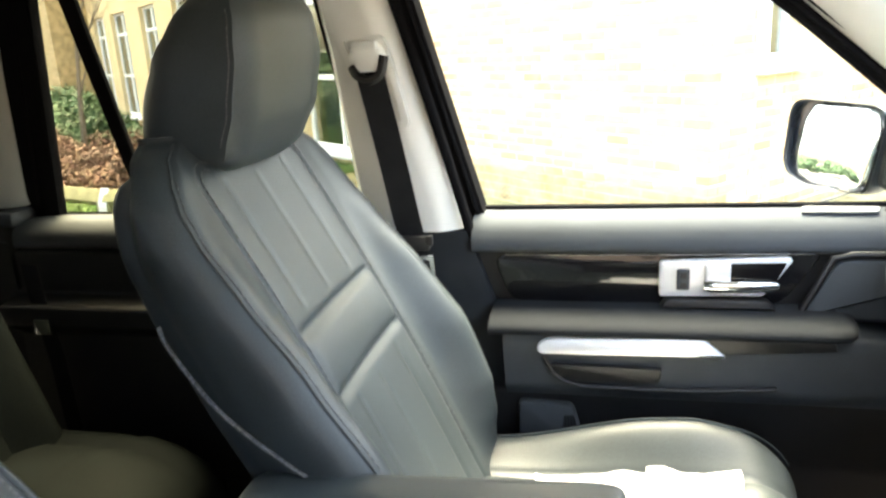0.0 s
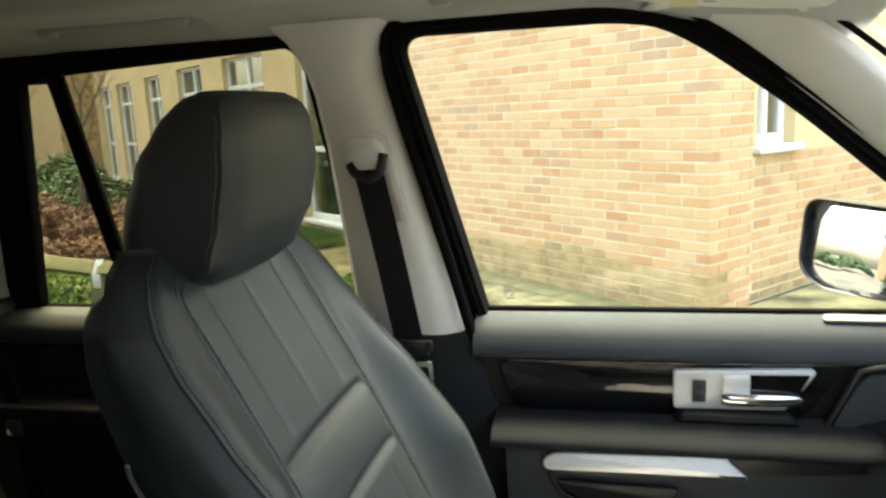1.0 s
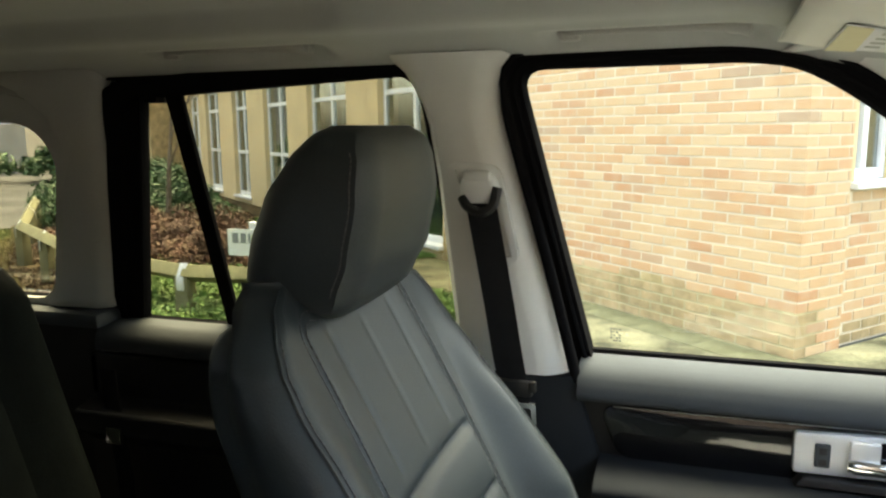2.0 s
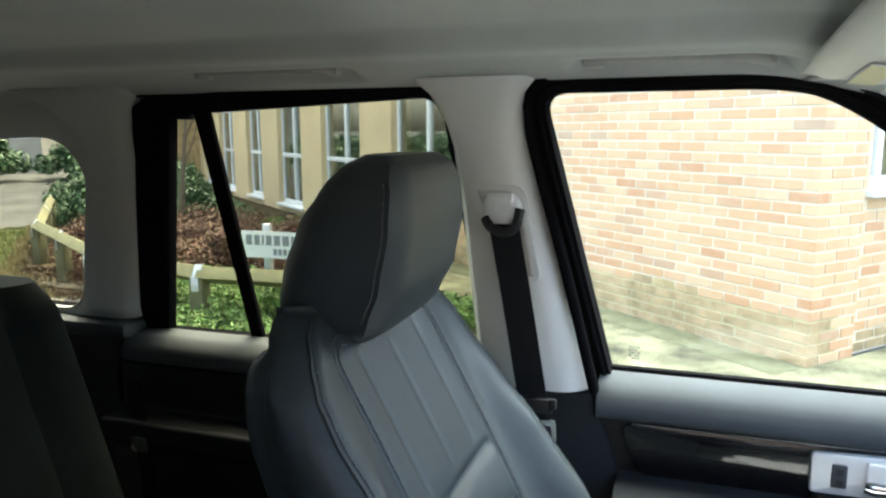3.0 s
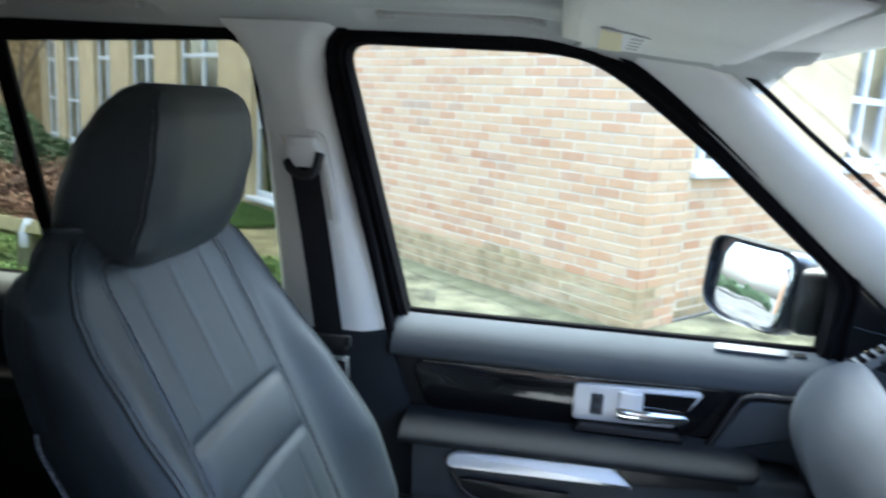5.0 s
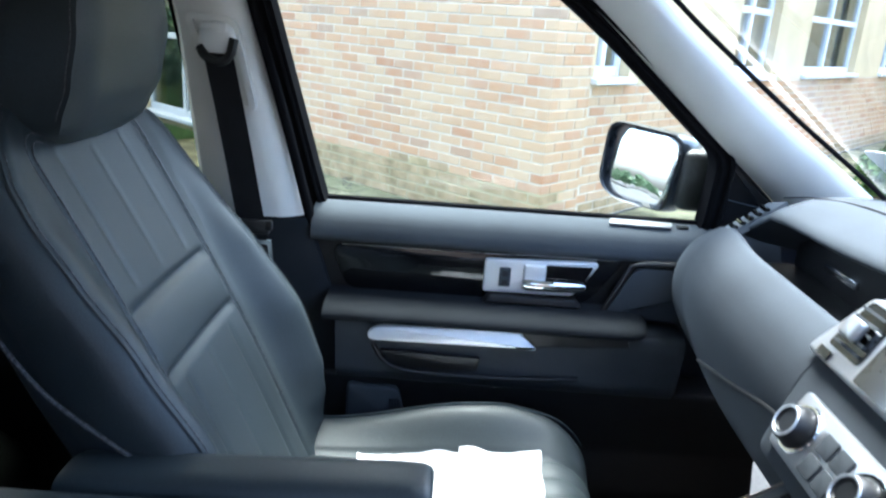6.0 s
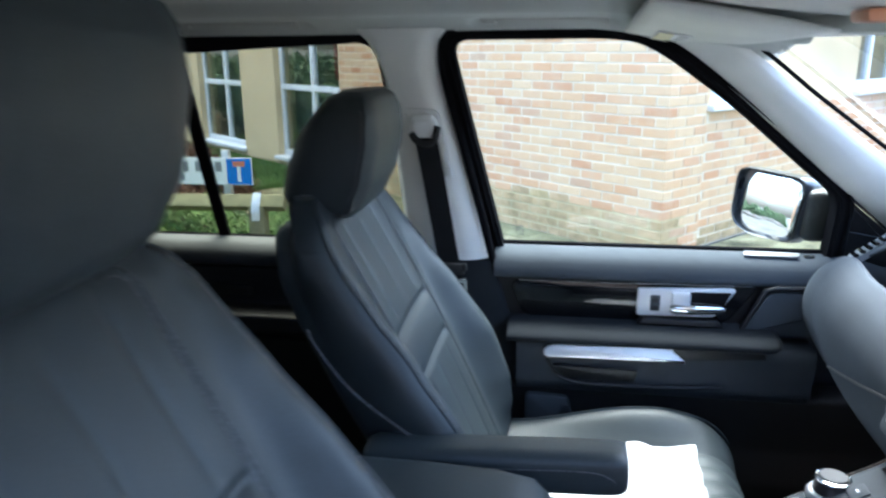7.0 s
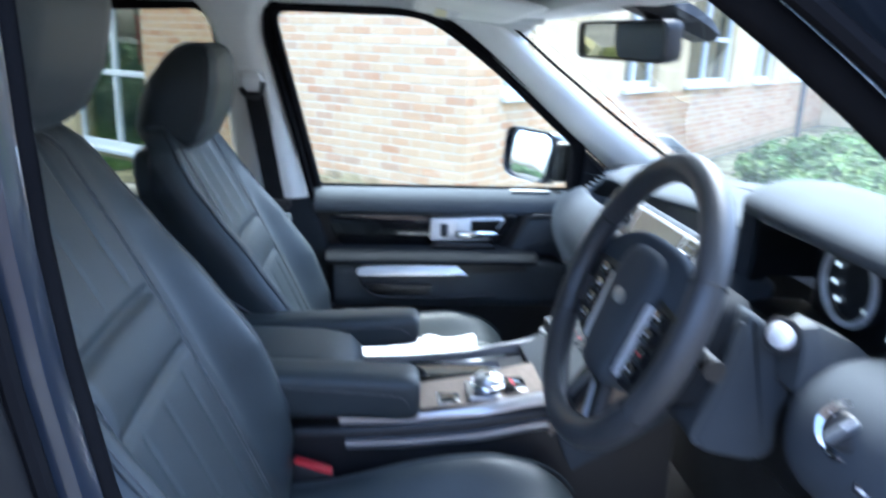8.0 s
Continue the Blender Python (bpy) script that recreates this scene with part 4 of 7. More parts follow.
def seat(dx, dy, dz, arm, label, group, lift=(0, 0, 0), sink=0.0):
    """A front seat; arm: the side (+1 left, -1 right) on which its armrest hangs."""
    t = thing("leather_seat", (0.3 + dx, dy, 0.45), label, "car seat", group)
    mv = Vector((dx, dy, dz))
    shift = lambda rows: [[Vector(p) + mv for p in r] for r in rows]
    rows = shift([back_ring(z) for z in seat_levels()])
    nf = NF
    # where the panel's edge seams cut the ring
    edge = [i for i in range(nf + 1) if abs(rows[60][i].y - dy + PANEL_OFF) <= PANEL]
    a, b = edge[0] - 1, edge[-1] + 1
    back = part("backrest", loft([r[b:] + r[: a + 1] for r in rows], False), LEATHER, t, "black leather backrest with padded sides", smooth="all")
    cap = bmesh.new()
    cap.faces.new([cap.verts.new(p) for p in rows[-1]])
    part("backrest_top", cap, LEATHER, back)
    part("centre_panel", loft([r[a : b + 1] for r in rows], False), LEATHER, t, "ribbed dark leather centre panel with stitched seams", smooth="all")
    for s in (-1, 1):
        line = []
        for z in [0.80 + 0.532 * k / 44 for k in range(45)]:
            w = lerp(BACK_W, z)
            line.append(Vector((back_front(w * 0.93, z) + 0.0016 - 0.012 * smooth01((z - 1.285) / 0.05) ** 2, s * w * 0.93, z)) + mv)
        part("piping", tube(line, 0.0017, 6), LEATHER, back, "thin raised leather piping")
        # twin stitching along the looped seam, the middle ribs and the outer edge
        for off in (0.0045, -0.0045):
            loop = [(PANEL + off, 0.82 + (LOOP_Z - 0.82) * k / 30) for k in range(31)]
            mid, rad = (PANEL + INNER) / 2, (PANEL - INNER) / 2 + off
            loop += [(mid + rad * math.cos(t), LOOP_Z + rad * math.sin(t)) for t in (math.pi * k / 12 for k in range(1, 9))]
            part("stitching", tube([Vector((back_front(s * y - PANEL_OFF, z) + 0.0003, s * y - PANEL_OFF, z)) + mv for y, z in loop], 0.0008, 5), STITCH, back, "grey stitched seam")
        edge_line = []
        for z in [0.80 + 0.50 * k / 34 for k in range(35)]:
            w = lerp(BACK_W, z)
            edge_line.append(Vector((back_front(w * 0.905, z) + 0.0004, s * w * 0.905, z)) + mv)
        part("stitching", tube(edge_line, 0.0008, 5), STITCH, back, "grey stitched seam")
    # hard edge of the back shell, seen as a pale rim low down on the side
    for s in (-1, 1):
        rim = [Vector((x, s * (lerp(BACK_W, z) - inset), z)) + mv for x, z, inset in ((-0.098, 1.155, 0.014), (-0.085, 1.131, 0.010), (-0.025, 1.066, 0.004), (0.059, 1.007, 0.0), (0.10, 0.985, 0.0))]
        part("shell_rim", tube(spline(rim, 5), 0.0026, 8), STITCH, back, "pale edge of the back shell")
    shell_rows = shift([[(back_line(z) - lerp(THICK, z) - 0.0135 + 0.02 * (y / 0.2) ** 2, y, z) for y in (-0.2 + 0.4 * k / 12 for k in range(13))] for z in (0.80, 0.85, 0.90, 0.95, 1.0, 1.05, 1.09)])
    part("back_pocket", loft(shell_rows, False), HARD, back)
    # headrest
    zs = [1.300, 1.3005, 1.302, 1.3045, 1.308, 1.313, 1.32, 1.33] + [1.34 + 0.013 * k for k in range(11)] + [1.479, 1.487, 1.494, 1.499, 1.503, 1.5055, 1.506]
    hr = part("headrest", loft([[Vector(p) + Vector(lift) for p in r] for r in shift([headrest_ring(z) for z in zs])]), LEATHER, t, "black leather headrest with a smooth face")
    ring = []
    for z in [1.318 + 0.176 * k / 24 for k in range(25)]:
        ring.append(z)
    for s in (-1, 1):
        line = []
        for z in ring:
            r = headrest_ring(z)
            p = max(r, key=lambda p: p[0] * 1.2 + s * p[1])
            line.append(Vector(p) + mv + Vector(lift) + Vector((0.0, s * 0.0004, 0)))
        part("headrest_seam", tube(line, 0.0013, 5), LEATHER, hr)
        for off in (Vector((-0.006, s * 0.0008, 0.0)), Vector((0.0012, -s * 0.007, 0.0))):
            part("headrest_stitching", tube([p + off for p in line[2:-2]], 0.0008, 5), STITCH, hr, "grey stitched seam")
    for s in (-1, 1):
        part("headrest_post", tube([Vector((-0.115, s * 0.055, 1.25)) + mv, Vector((-0.115, s * 0.055, 1.33)) + mv + Vector(lift)], 0.007, 10), HARD, hr, "dark post")
    # cushion
    xs = [0.06 + 0.50 * i / 36 for i in range(37)] + [0.56 + 0.075 * math.sin(math.pi / 2 * k / 10) for k in range(1, 11)]
    rings = []
    for x in xs:
        q = max(0.0, (x - 0.555) / 0.081)
        drop = 0.085 * (1 - math.sqrt(max(0, 1 - min(1, q) ** 2)))
        hw = 0.252 - 0.035 * smooth01((x - 0.45) / 0.19) ** 2
        pts = []
        for i in range(65):
            y = hw * (-1 + 2 * i / 64)
            qe = (abs(y) / hw - 0.86) / 0.14
            z = cushion_top(x, y) - drop
            if qe > 0:
                z -= 0.05 * (1 - math.sqrt(max(0, 1 - min(1, qe) ** 2)))
            pts.append((x, y, z))
        pts += [(x - 0.03 * q, hw - 0.01, 0.68), (x - 0.06 * q, hw - 0.04, 0.61), (x - 0.06 * q, -hw + 0.04, 0.61), (x - 0.03 * q, -hw + 0.01, 0.68)]
        rings.append(pts)
    cu = part("cushion", loft([[Vector((x, y, z - sink)) for x, y, z in r] for r in shift(rings)]), LEATHER, t, "black leather seat cushion with lengthwise ribs", smooth="all")
    for s in (-1, 1):
        line = [Vector((x, s * 0.215, cushion_top(x, 0.215) + 0.001 - 0.085 * (1 - math.sqrt(max(0, 1 - min(1, max(0, (x - 0.555) / 0.081)) ** 2))) - sink)) + mv for x in xs[4:-3]]
        part("piping", tube(line, 0.002, 6), LEATHER, cu, "thin raised leather piping")
    part("base", box(0.10 + dx, 0.54 + dx, dy - 0.21, dy + 0.21, 0.46, 0.62 + dz, 0.02), HARD, t, "black plastic seat base")
    for s in (-1, 1):
        part("rail", box(0.02 + dx, 0.66 + dx, dy + s * 0.17 - 0.02, dy + s * 0.17 + 0.02, 0.44, 0.47, 0.004), HARD, t)
    return t


def armrest(t, x0, x1, y0, y1, z0, z1, rise):
    prof = rounded([(y0, z0), (y1, z0), (y1, z1), (y0, z1)], [0.018, 0.018, 0.024, 0.024], 5)
    cy, cz = (y0 + y1) / 2, (z0 + z1) / 2
    rings = []
    for x, k in ((x0, 0.8), (x0 + 0.01, 0.95), (x0 + 0.03, 1.0), (x0 + 0.1, 1.0), (x0 + 0.2, 1.0), (x1 - 0.04, 1.0), (x1 - 0.022, 0.985), (x1 - 0.010, 0.94), (x1 - 0.003, 0.83), (x1, 0.66)):
        rings.append([(x, cy + (y - cy) * (0.6 + 0.4 * k), cz + (z - cz) * k + rise * (x1 - x)) for y, z in prof])
    a = part("armrest", loft(rings), LEATHER, t, "padded black leather armrest")
    for y in (y0, y1):
        s = -1 if y == y0 else 1
        part("stitching", tube(spline([(x0 + 0.03, y + s * 0.0004, z1 - 0.021 + rise * (x1 - x0 - 0.03)), (x0 + 0.2, y + s * 0.0004, z1 - 0.022 + rise * (x1 - x0 - 0.2)), (x1 - 0.06, y + s * 0.0004, z1 - 0.024), (x1 - 0.025, y + s * 0.0002, z1 - 0.032), (x1 - 0.016, y - s * 0.002, z0 + 0.02)], 5), 0.0011, 5), STITCH, a, "stitched seam")
    part("pivot", tube([(x0 + 0.045, y0 + 0.01, z0 + 0.006), (x0 + 0.045, y1 - 0.01, z0 + 0.006)], 0.02, 14), HARD, a)


seat_p = seat(0.0, 0.39, 0.0, -1, "black leather front passenger seat with papers on it", "front seats", (0.002, 0, -0.008))
armrest(seat_p, 0.0, 0.378, 0.095, 0.165, 0.957, 1.021, -0.045)
seat_d = seat(-0.010, -0.39, 0.083, 1, "black leather driver's seat beside the steering wheel", "front seats", (0.022, 0.0, 0.022), 0.035)
armrest(seat_d, -0.02, 0.366, -0.165, -0.085, 0.940, 1.014, 0.045)

# rear bench, in two backrests
bench = thing("rear_bench", (-0.7, 0, 0.45), "black leather rear bench with shade darkened into its colour", "rear seat")
def bench_back(y0, y1):
    rings = []
    cy, hw = (y0 + y1) / 2, (y1 - y0) / 2
    for k in range(24):
        z = 0.70 + 0.56 * k / 23
        top = smooth01((z - 1.20) / 0.06)
        xf = -0.66 - (z - 0.72) * 0.33 - 0.03 * top**2
        pts = []
        for i in range(31):
            u = -1 + 2 * i / 30
            y = cy + hw * (1 - 0.02 * top) * u
            x = xf + 0.022 * smooth01((abs(u) - 0.55) / 0.25) - 0.05 * max(0, (abs(u) - 0.86) / 0.14) ** 2 - groove(abs(u) - 0.55, 0.03, 0.008) - groove(z - 1.06, 0.006, 0.007) * (abs(u) < 0.55)
            pts.append((x, y, z))
        pts += [(xf - 0.13 + 0.03 * top, cy + hw, z), (xf - 0.15 + 0.05 * top, cy + hw - 0.03, z), (xf - 0.15 + 0.05 * top, cy - hw + 0.03, z), (xf - 0.13 + 0.03 * top, cy - hw, z)]
        rings.append(pts)
    return loft(rings)
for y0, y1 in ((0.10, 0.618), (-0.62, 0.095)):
    part("backrest", bench_back(y0, y1), SHADELEATHER, bench, "black leather rear backrest")
def bench_cushion():
    """Three padded places with lengthwise seams, rolled over at the front."""
    rings = []
    for k in range(23):
        q = k / 22
        x = -0.78 + 0.34 * q if q < 0.8 else -0.508 + 0.148 * math.sin((q - 0.8) / 0.2 * math.pi / 2)
        drop = 0.0 if q < 0.8 else 0.12 * (1 - math.cos((q - 0.8) / 0.2 * math.pi / 2))
        pts = []
        for i in range(105):
            y = -0.64 + 1.30 * i / 104
            e = max(0.0, (abs(y - 0.01) - 0.56) / 0.09)
            z = 0.745 + 0.016 * abs(math.sin(math.pi * (y - 0.01) / 0.185)) ** 0.6 - 0.06 * e**2 - drop
            z -= groove(y - 0.565, 0.006, 0.008) + groove(y + 0.545, 0.006, 0.008) + groove(x + 0.58 - 0.10 * abs(y), 0.006, 0.006)
            pts.append((x, y, z))
        rings.append(pts + [(x - 0.03 * q, 0.66, 0.60), (x - 0.03 * q, 0.64, 0.56), (x - 0.03 * q, -0.62, 0.56), (x - 0.03 * q, -0.64, 0.60)])
    return loft(rings)
part("cushion", bench_cushion(), SHADELEATHER, bench, "wide black leather rear cushion with padded seams", smooth="all")
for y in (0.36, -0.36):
    part("headrest", loft([[(x - 0.02, yy, z) for x, yy, z in ring_rect(-0.86, y, z, hx, hy, 3.5)] for z, hx, hy in ((1.285, 0.02, 0.09), (1.292, 0.036, 0.115), (1.33, 0.042, 0.125), (1.37, 0.040, 0.122), (1.40, 0.03, 0.11), (1.408, 0.015, 0.09))]), SHADELEATHER, bench, "black leather headrest")
rb = thing("rear_seat_belt", (-0.76, 0.70, 0.5), "black seat belt with a bright tongue beside the rear seat", "seat belt")
part("webbing", loft([[(x - 0.02, y, z), (x + 0.02, y - 0.004, z), (x + 0.02, y - 0.0055, z), (x - 0.02, y - 0.0015, z)] for x, y, z in ((-0.752, 0.705, 1.05), (-0.745, 0.70, 1.0), (-0.715, 0.688, 0.85), (-0.70, 0.68, 0.6))]), WEBBING, rb)
part("tongue", box(-0.742, -0.706, 0.672, 0.680, 0.915, 0.948, 0.003), CHROME, rb, "bright metal tongue")

# ---------------------------------------------------------------- front seat belt on the pillar
sb = thing("seat_belt", (0.03, 0.69, 1.1), "black seat belt hanging from a cream guide on the pillar", "seat belt")
gp = rounded([(-0.066, 1.445), (0.018, 1.440), (0.046, 1.29), (-0.012, 1.295)], [0.02, 0.02, 0.02, 0.01], 5)
trim_y = lambda z: lerp([(r[0], r[3]) for r in TRIM_B], z)
slide = part("guide_plate", band(gp, offset2d(gp, -0.010), lambda a, b, c: (a, trim_y(b) - c, b), -0.004, 0.011), TRIM, sb, "cream height slide")
part("slide_recess", prism(offset2d(gp, -0.009), lambda a, b, c: (a, trim_y(b) + 0.001 - c, b), 0.0025), TRIM, slide)
knob = loft([[(x, y, z) for x, y, z in ring] for ring in ([(-0.012 + rx * math.cos(a), y, 1.408 + rz * math.sin(a) - (0.006 if math.sin(a) < 0 else 0)) for a in (2 * math.pi * k / 20 for k in range(20))] for y, rx, rz in ((0.692, 0.030, 0.026), (0.676, 0.030, 0.026), (0.668, 0.026, 0.022), (0.664, 0.018, 0.014)))])
part("belt_guide", knob, TRIM, sb, "cream rounded belt guide")
part("release_button", box(-0.034, 0.008, 0.662, 0.674, 1.417, 1.432, 0.004), TRIM, sb)
part("guide_loop", tube(spline([(-0.036, 0.668, 1.393), (-0.026, 0.662, 1.380), (-0.006, 0.660, 1.372), (0.012, 0.662, 1.382), (0.018, 0.668, 1.408)], 6), 0.0075, 8), HARD, sb, "black belt loop")
web = []
for z, x, y in ((1.385, -0.006, 0.661), (1.30, 0.008, 0.668), (1.22, 0.021, 0.672), (1.15, 0.032, 0.674), (1.10, 0.042, 0.672), (1.00, 0.062, 0.678), (0.80, 0.10, 0.69), (0.55, 0.14, 0.70)):
    web.append([(x - 0.023, y, z), (x + 0.023, y + 0.002, z), (x + 0.023, y + 0.0035, z), (x - 0.023, y + 0.0015, z)])
part("webbing", loft(web), WEBBING, sb, "black woven belt")
part("stopper", box(0.015, 0.072, 0.662, 0.676, 1.094, 1.118, 0.004), HARD, sb, "black belt stop")
part("stop_tab", box(0.066, 0.078, 0.660, 0.670, 1.102, 1.120, 0.003), HARD, sb)
part("tongue", band(rounded([(0.048, 1.066), (0.066, 1.066), (0.064, 1.088), (0.046, 1.088)], 0.003, 3), rounded([(0.042, 1.060), (0.073, 1.060), (0.071, 1.096), (0.040, 1.096)], 0.003, 3), lambda a, b, c: (a + 0.008, 0.655 + c, b - 0.008), 0.0, 0.005), CHROME, sb, "bright steel buckle tongue")

# ---------------------------------------------------------------- papers on the passenger seat
pp = thing("papers", (0.42, 0.42, 0.80), "loose white papers curled on the leather seat", "papers", group="papers")
def sheet(x0, x1, y0, y1, z0, seed, curl):
    rows = []
    for i in range(19):
        u = i / 18
        row = []
        for j in range(19):
            v = j / 18
            x, y = x0 + (x1 - x0) * u, y0 + (y1 - y0) * v
            base = max(cushion_top(x, y - 0.39), cushion_top(x, 0.0)) + 0.004
            z = max(base, z0) + 0.009 * noise.noise(Vector((x * 7 + seed, y * 7, seed))) + 0.007 * abs(noise.noise(Vector((x * 22 + seed, y * 22, seed)))) + 0.008 + curl * max(0, v - 0.6) ** 2 * (0.5 + 0.5 * math.sin(u * 6 + seed))
            row.append((x + 0.012 * v * math.sin(seed) + 0.010 * noise.noise(Vector((seed, y * 18, u))), y + 0.012 * noise.noise(Vector((x * 16, seed, v))), z))
        rows.append(row)
    bm = loft(rows, False)
    r = bmesh.ops.extrude_face_region(bm, geom=bm.faces[:])
    bmesh.ops.translate(bm, vec=(0, 0, 0.0012), verts=[g for g in r["geom"] if isinstance(g, bmesh.types.BMVert)])
    return bm
part("sheet", sheet(0.405, 0.535, 0.27, 0.515, 0.780, 1.0, 0.03), PAPER, pp, "white paper")
part("sheet", sheet(0.262, 0.440, 0.345, 0.495, 0.784, 4.0, 0.08), PAPER, pp, "white paper")
part("sheet", sheet(0.285, 0.415, 0.30, 0.42, 0.796, 7.0, 0.12), PAPER, pp, "white paper")

# ---------------------------------------------------------------- centre console
con = thing("centre_console", (0.35, 0, 0.5), "dark centre console with pale wood and silver rails", "console")
part("body", loft([[(x, y, z) for y, z in rounded([(-w, 0.44), (w, 0.44), (w * 0.96, zt), (-w * 0.96, zt)], [0.01, 0.01, 0.02, 0.02], 4)] for x, w, zt in ((-0.18, 0.10, 0.90), (0.10, 0.118, 0.905), (0.30, 0.118, 0.91), (0.45, 0.118, 0.922), (0.58, 0.12, 0.942), (0.66, 0.12, 0.95), (0.80, 0.12, 0.95))]), HARD, con)
lid = [[(x, y, z) for y, z in rounded([(-0.083, 0.90), (0.083, 0.90), (0.083, zt), (-0.083, zt)], [0.004, 0.004, 0.025, 0.025], 4)] for x, zt in ((-0.12, 0.97), (-0.10, 1.0), (-0.05, 1.012), (0.10, 1.012), (0.20, 1.008), (0.25, 0.998), (0.272, 0.975), (0.278, 0.93))]
part("cubby_lid", loft(lid), LEATHER, con, "rounded black leather storage lid")
def con_z(x):
    return lerp([(0.20, 0.916), (0.34, 0.918), (0.45, 0.927), (0.58, 0.95), (0.66, 0.975)], x)
veneer = [[(x, -0.094 + (0.099 + 0.10 * (x - 0.36)) * v, con_z(x) + 0.006 + (0.003 if 0.02 < v < 0.98 else 0)) for v in (0.0, 0.03, 0.3, 0.7, 0.97, 1.0)] for x in (0.36 + 0.25 * i / 10 for i in range(11))]
vp = part("wood_panel", loft(veneer, False), WALNUT, con, "pale taupe wood veneer panel")
for s in (-1, 1):
    rail = [[(x, s * (0.117 + a * (0.28 + (0.62 if s < 0 else 0.0) * smooth01((x - 0.38) / 0.16)) + 0.004), con_z(x) + b) for a, b in ((-0.03, 0.002), (-0.026, 0.011), (-0.008, 0.013), (0.000, 0.008), (0.002, 0.001), (-0.03, -0.008))] for x in (0.24 + 0.40 * i / 12 for i in range(13))]
    part("silver_rail", loft(rail), SATIN, con, "satin silver side rail")
    low = [[(x, s * (0.122 + a), con_z(x) - 0.036 + b) for a, b in ((-0.01, 0.006), (0.004, 0.006), (0.006, 0.0), (0.004, -0.006), (-0.01, -0.006))] for x in (0.25 + 0.38 * i / 12 for i in range(13))]
    part("lower_rail", loft(low), SATIN, con, "thin silver strip")
part("cup_well", box(0.285, 0.352, -0.085, 0.075, 0.905, 0.924, 0.004), LACQUER, con)
part("tray_lid", box(0.36, 0.60, 0.012, 0.088, 0.915, 0.934, 0.004, m=Matrix.Translation((0, 0, 0))), LACQUER, con, "glossy black tray lid")
part("switch_cell", box(0.405, 0.438, -0.083, -0.050, 0.930, 0.9365, 0.001), LACQUER, vp, "black switch cell")
part("switch_rim", box(0.401, 0.442, -0.087, -0.046, 0.929, 0.9345, 0.001), SATIN, vp)
gl = part("gear_lever", loft([ring_rect(x, -0.055, z, r, r, 2.0, 20) for z, x, r in ((0.935, 0.482, 0.022), (0.950, 0.485, 0.020), (0.955, 0.487, 0.025), (0.963, 0.489, 0.026), (0.970, 0.490, 0.022), (0.973, 0.490, 0.013))]), SATIN, con, "low silver and chrome gear lever")
part("lever_collar", tube([(0.487 + 0.026 * math.cos(a), -0.055 + 0.026 * math.sin(a), 0.956) for a in (2 * math.pi * k / 20 for k in range(20))], 0.004, 8, True), CHROME, gl, "chrome collar")
part("lever_cap", loft([ring_rect(0.490, -0.055, z, r, r, 2.0, 20) for z, r in ((0.9732, 0.012), (0.975, 0.010), (0.976, 0.005))]), CHROME, gl)
part("lever_gate", box(0.452, 0.56, -0.088, -0.022, 0.936, 0.946, 0.004), SATIN, con, "silver shift gate")
part("gate_panel", box(0.515, 0.556, -0.083, -0.027, 0.946, 0.955, 0.002), LACQUER, con)
part("gear_mark", box(0.528, 0.533, -0.060, -0.040, 0.955, 0.9562), RED, con, "small red lit marking")
rtd = part("rotary", loft([ring_rect(0.645, 0.118, z, r, r, 2.0, 22) for z, r in ((0.95, 0.024), (0.991, 0.024), (0.993, 0.0225), (1.004, 0.0215), (1.008, 0.017), (1.008, 0.004))]), HARD, con, "black rotary dial with a chrome edge")
part("rotary_skirt", loft([ring_rect(0.645, 0.118, z, r, r, 2.0, 22) for z, r in ((0.94, 0.032), (0.980, 0.032), (0.984, 0.029), (0.985, 0.024))]), SATIN, rtd, "silver skirt")
part("rotary_edge", tube([(0.645 + 0.0205 * math.cos(a), 0.118 + 0.0205 * math.sin(a), 1.0035) for a in (2 * math.pi * k / 22 for k in range(22))], 0.0024, 7, True), CHROME, rtd, "chrome edge")
bk = thing("belt_buckle", (0.16, -0.15, 0.75), "black belt buckle with a red button beside the driver's seat", "belt buckle")
part("body", box(-0.02, 0.055, -0.012, 0.012, -0.05, 0.03, 0.006, m=Matrix.Translation((0.172, -0.150, 0.838)) @ Euler((0, radians(20), 0)).to_matrix().to_4x4()), HARD, bk)
part("release_button", box(-0.012, 0.050, -0.010, 0.010, 0.028, 0.036, 0.003, m=Matrix.Translation((0.172, -0.150, 0.838)) @ Euler((0, radians(20), 0)).to_matrix().to_4x4()), RED, bk, "red release button")

# ---------------------------------------------------------------- dashboard
dash = thing("dashboard", (1.0, 0, 0.9), "dark grey soft dashboard with silver vents", "dashboard")
def dash_along(profile, y0, y1, n=14, shape=None, bm=None):
    rows = []
    for i in range(n + 1):
        y = y0 + (y1 - y0) * i / n
        k = shape(y) if shape else (0, 0)
        rows.append([(x + k[0], y, z + k[1]) for x, z in profile])
    return loft(rows, True, True, bm)
bend = lambda y: (0.06 * (1 - abs(y) / 0.70) - 0.0, 0.010 * (1 - abs(y) / 0.7))
top_prof = rounded([(1.25, 1.165), (1.22, 1.195), (1.05, 1.243), (0.93, 1.240), (0.868, 1.212), (0.862, 1.198), (0.90, 1.185), (1.10, 1.15)], [0.01, 0.03, 0.06, 0.04, 0.012, 0.006, 0.01, 0.01], 4)
pad_bend = lambda y: (0.0 + 0.02 * (1 - abs(y) / 0.7), 0.012 * (1 - (y / 0.7) ** 2) + 0.028 * smooth01((0.45 - y) / 0.5) - 0.05 * smooth01((abs(y) - 0.55) / 0.15) ** 2)
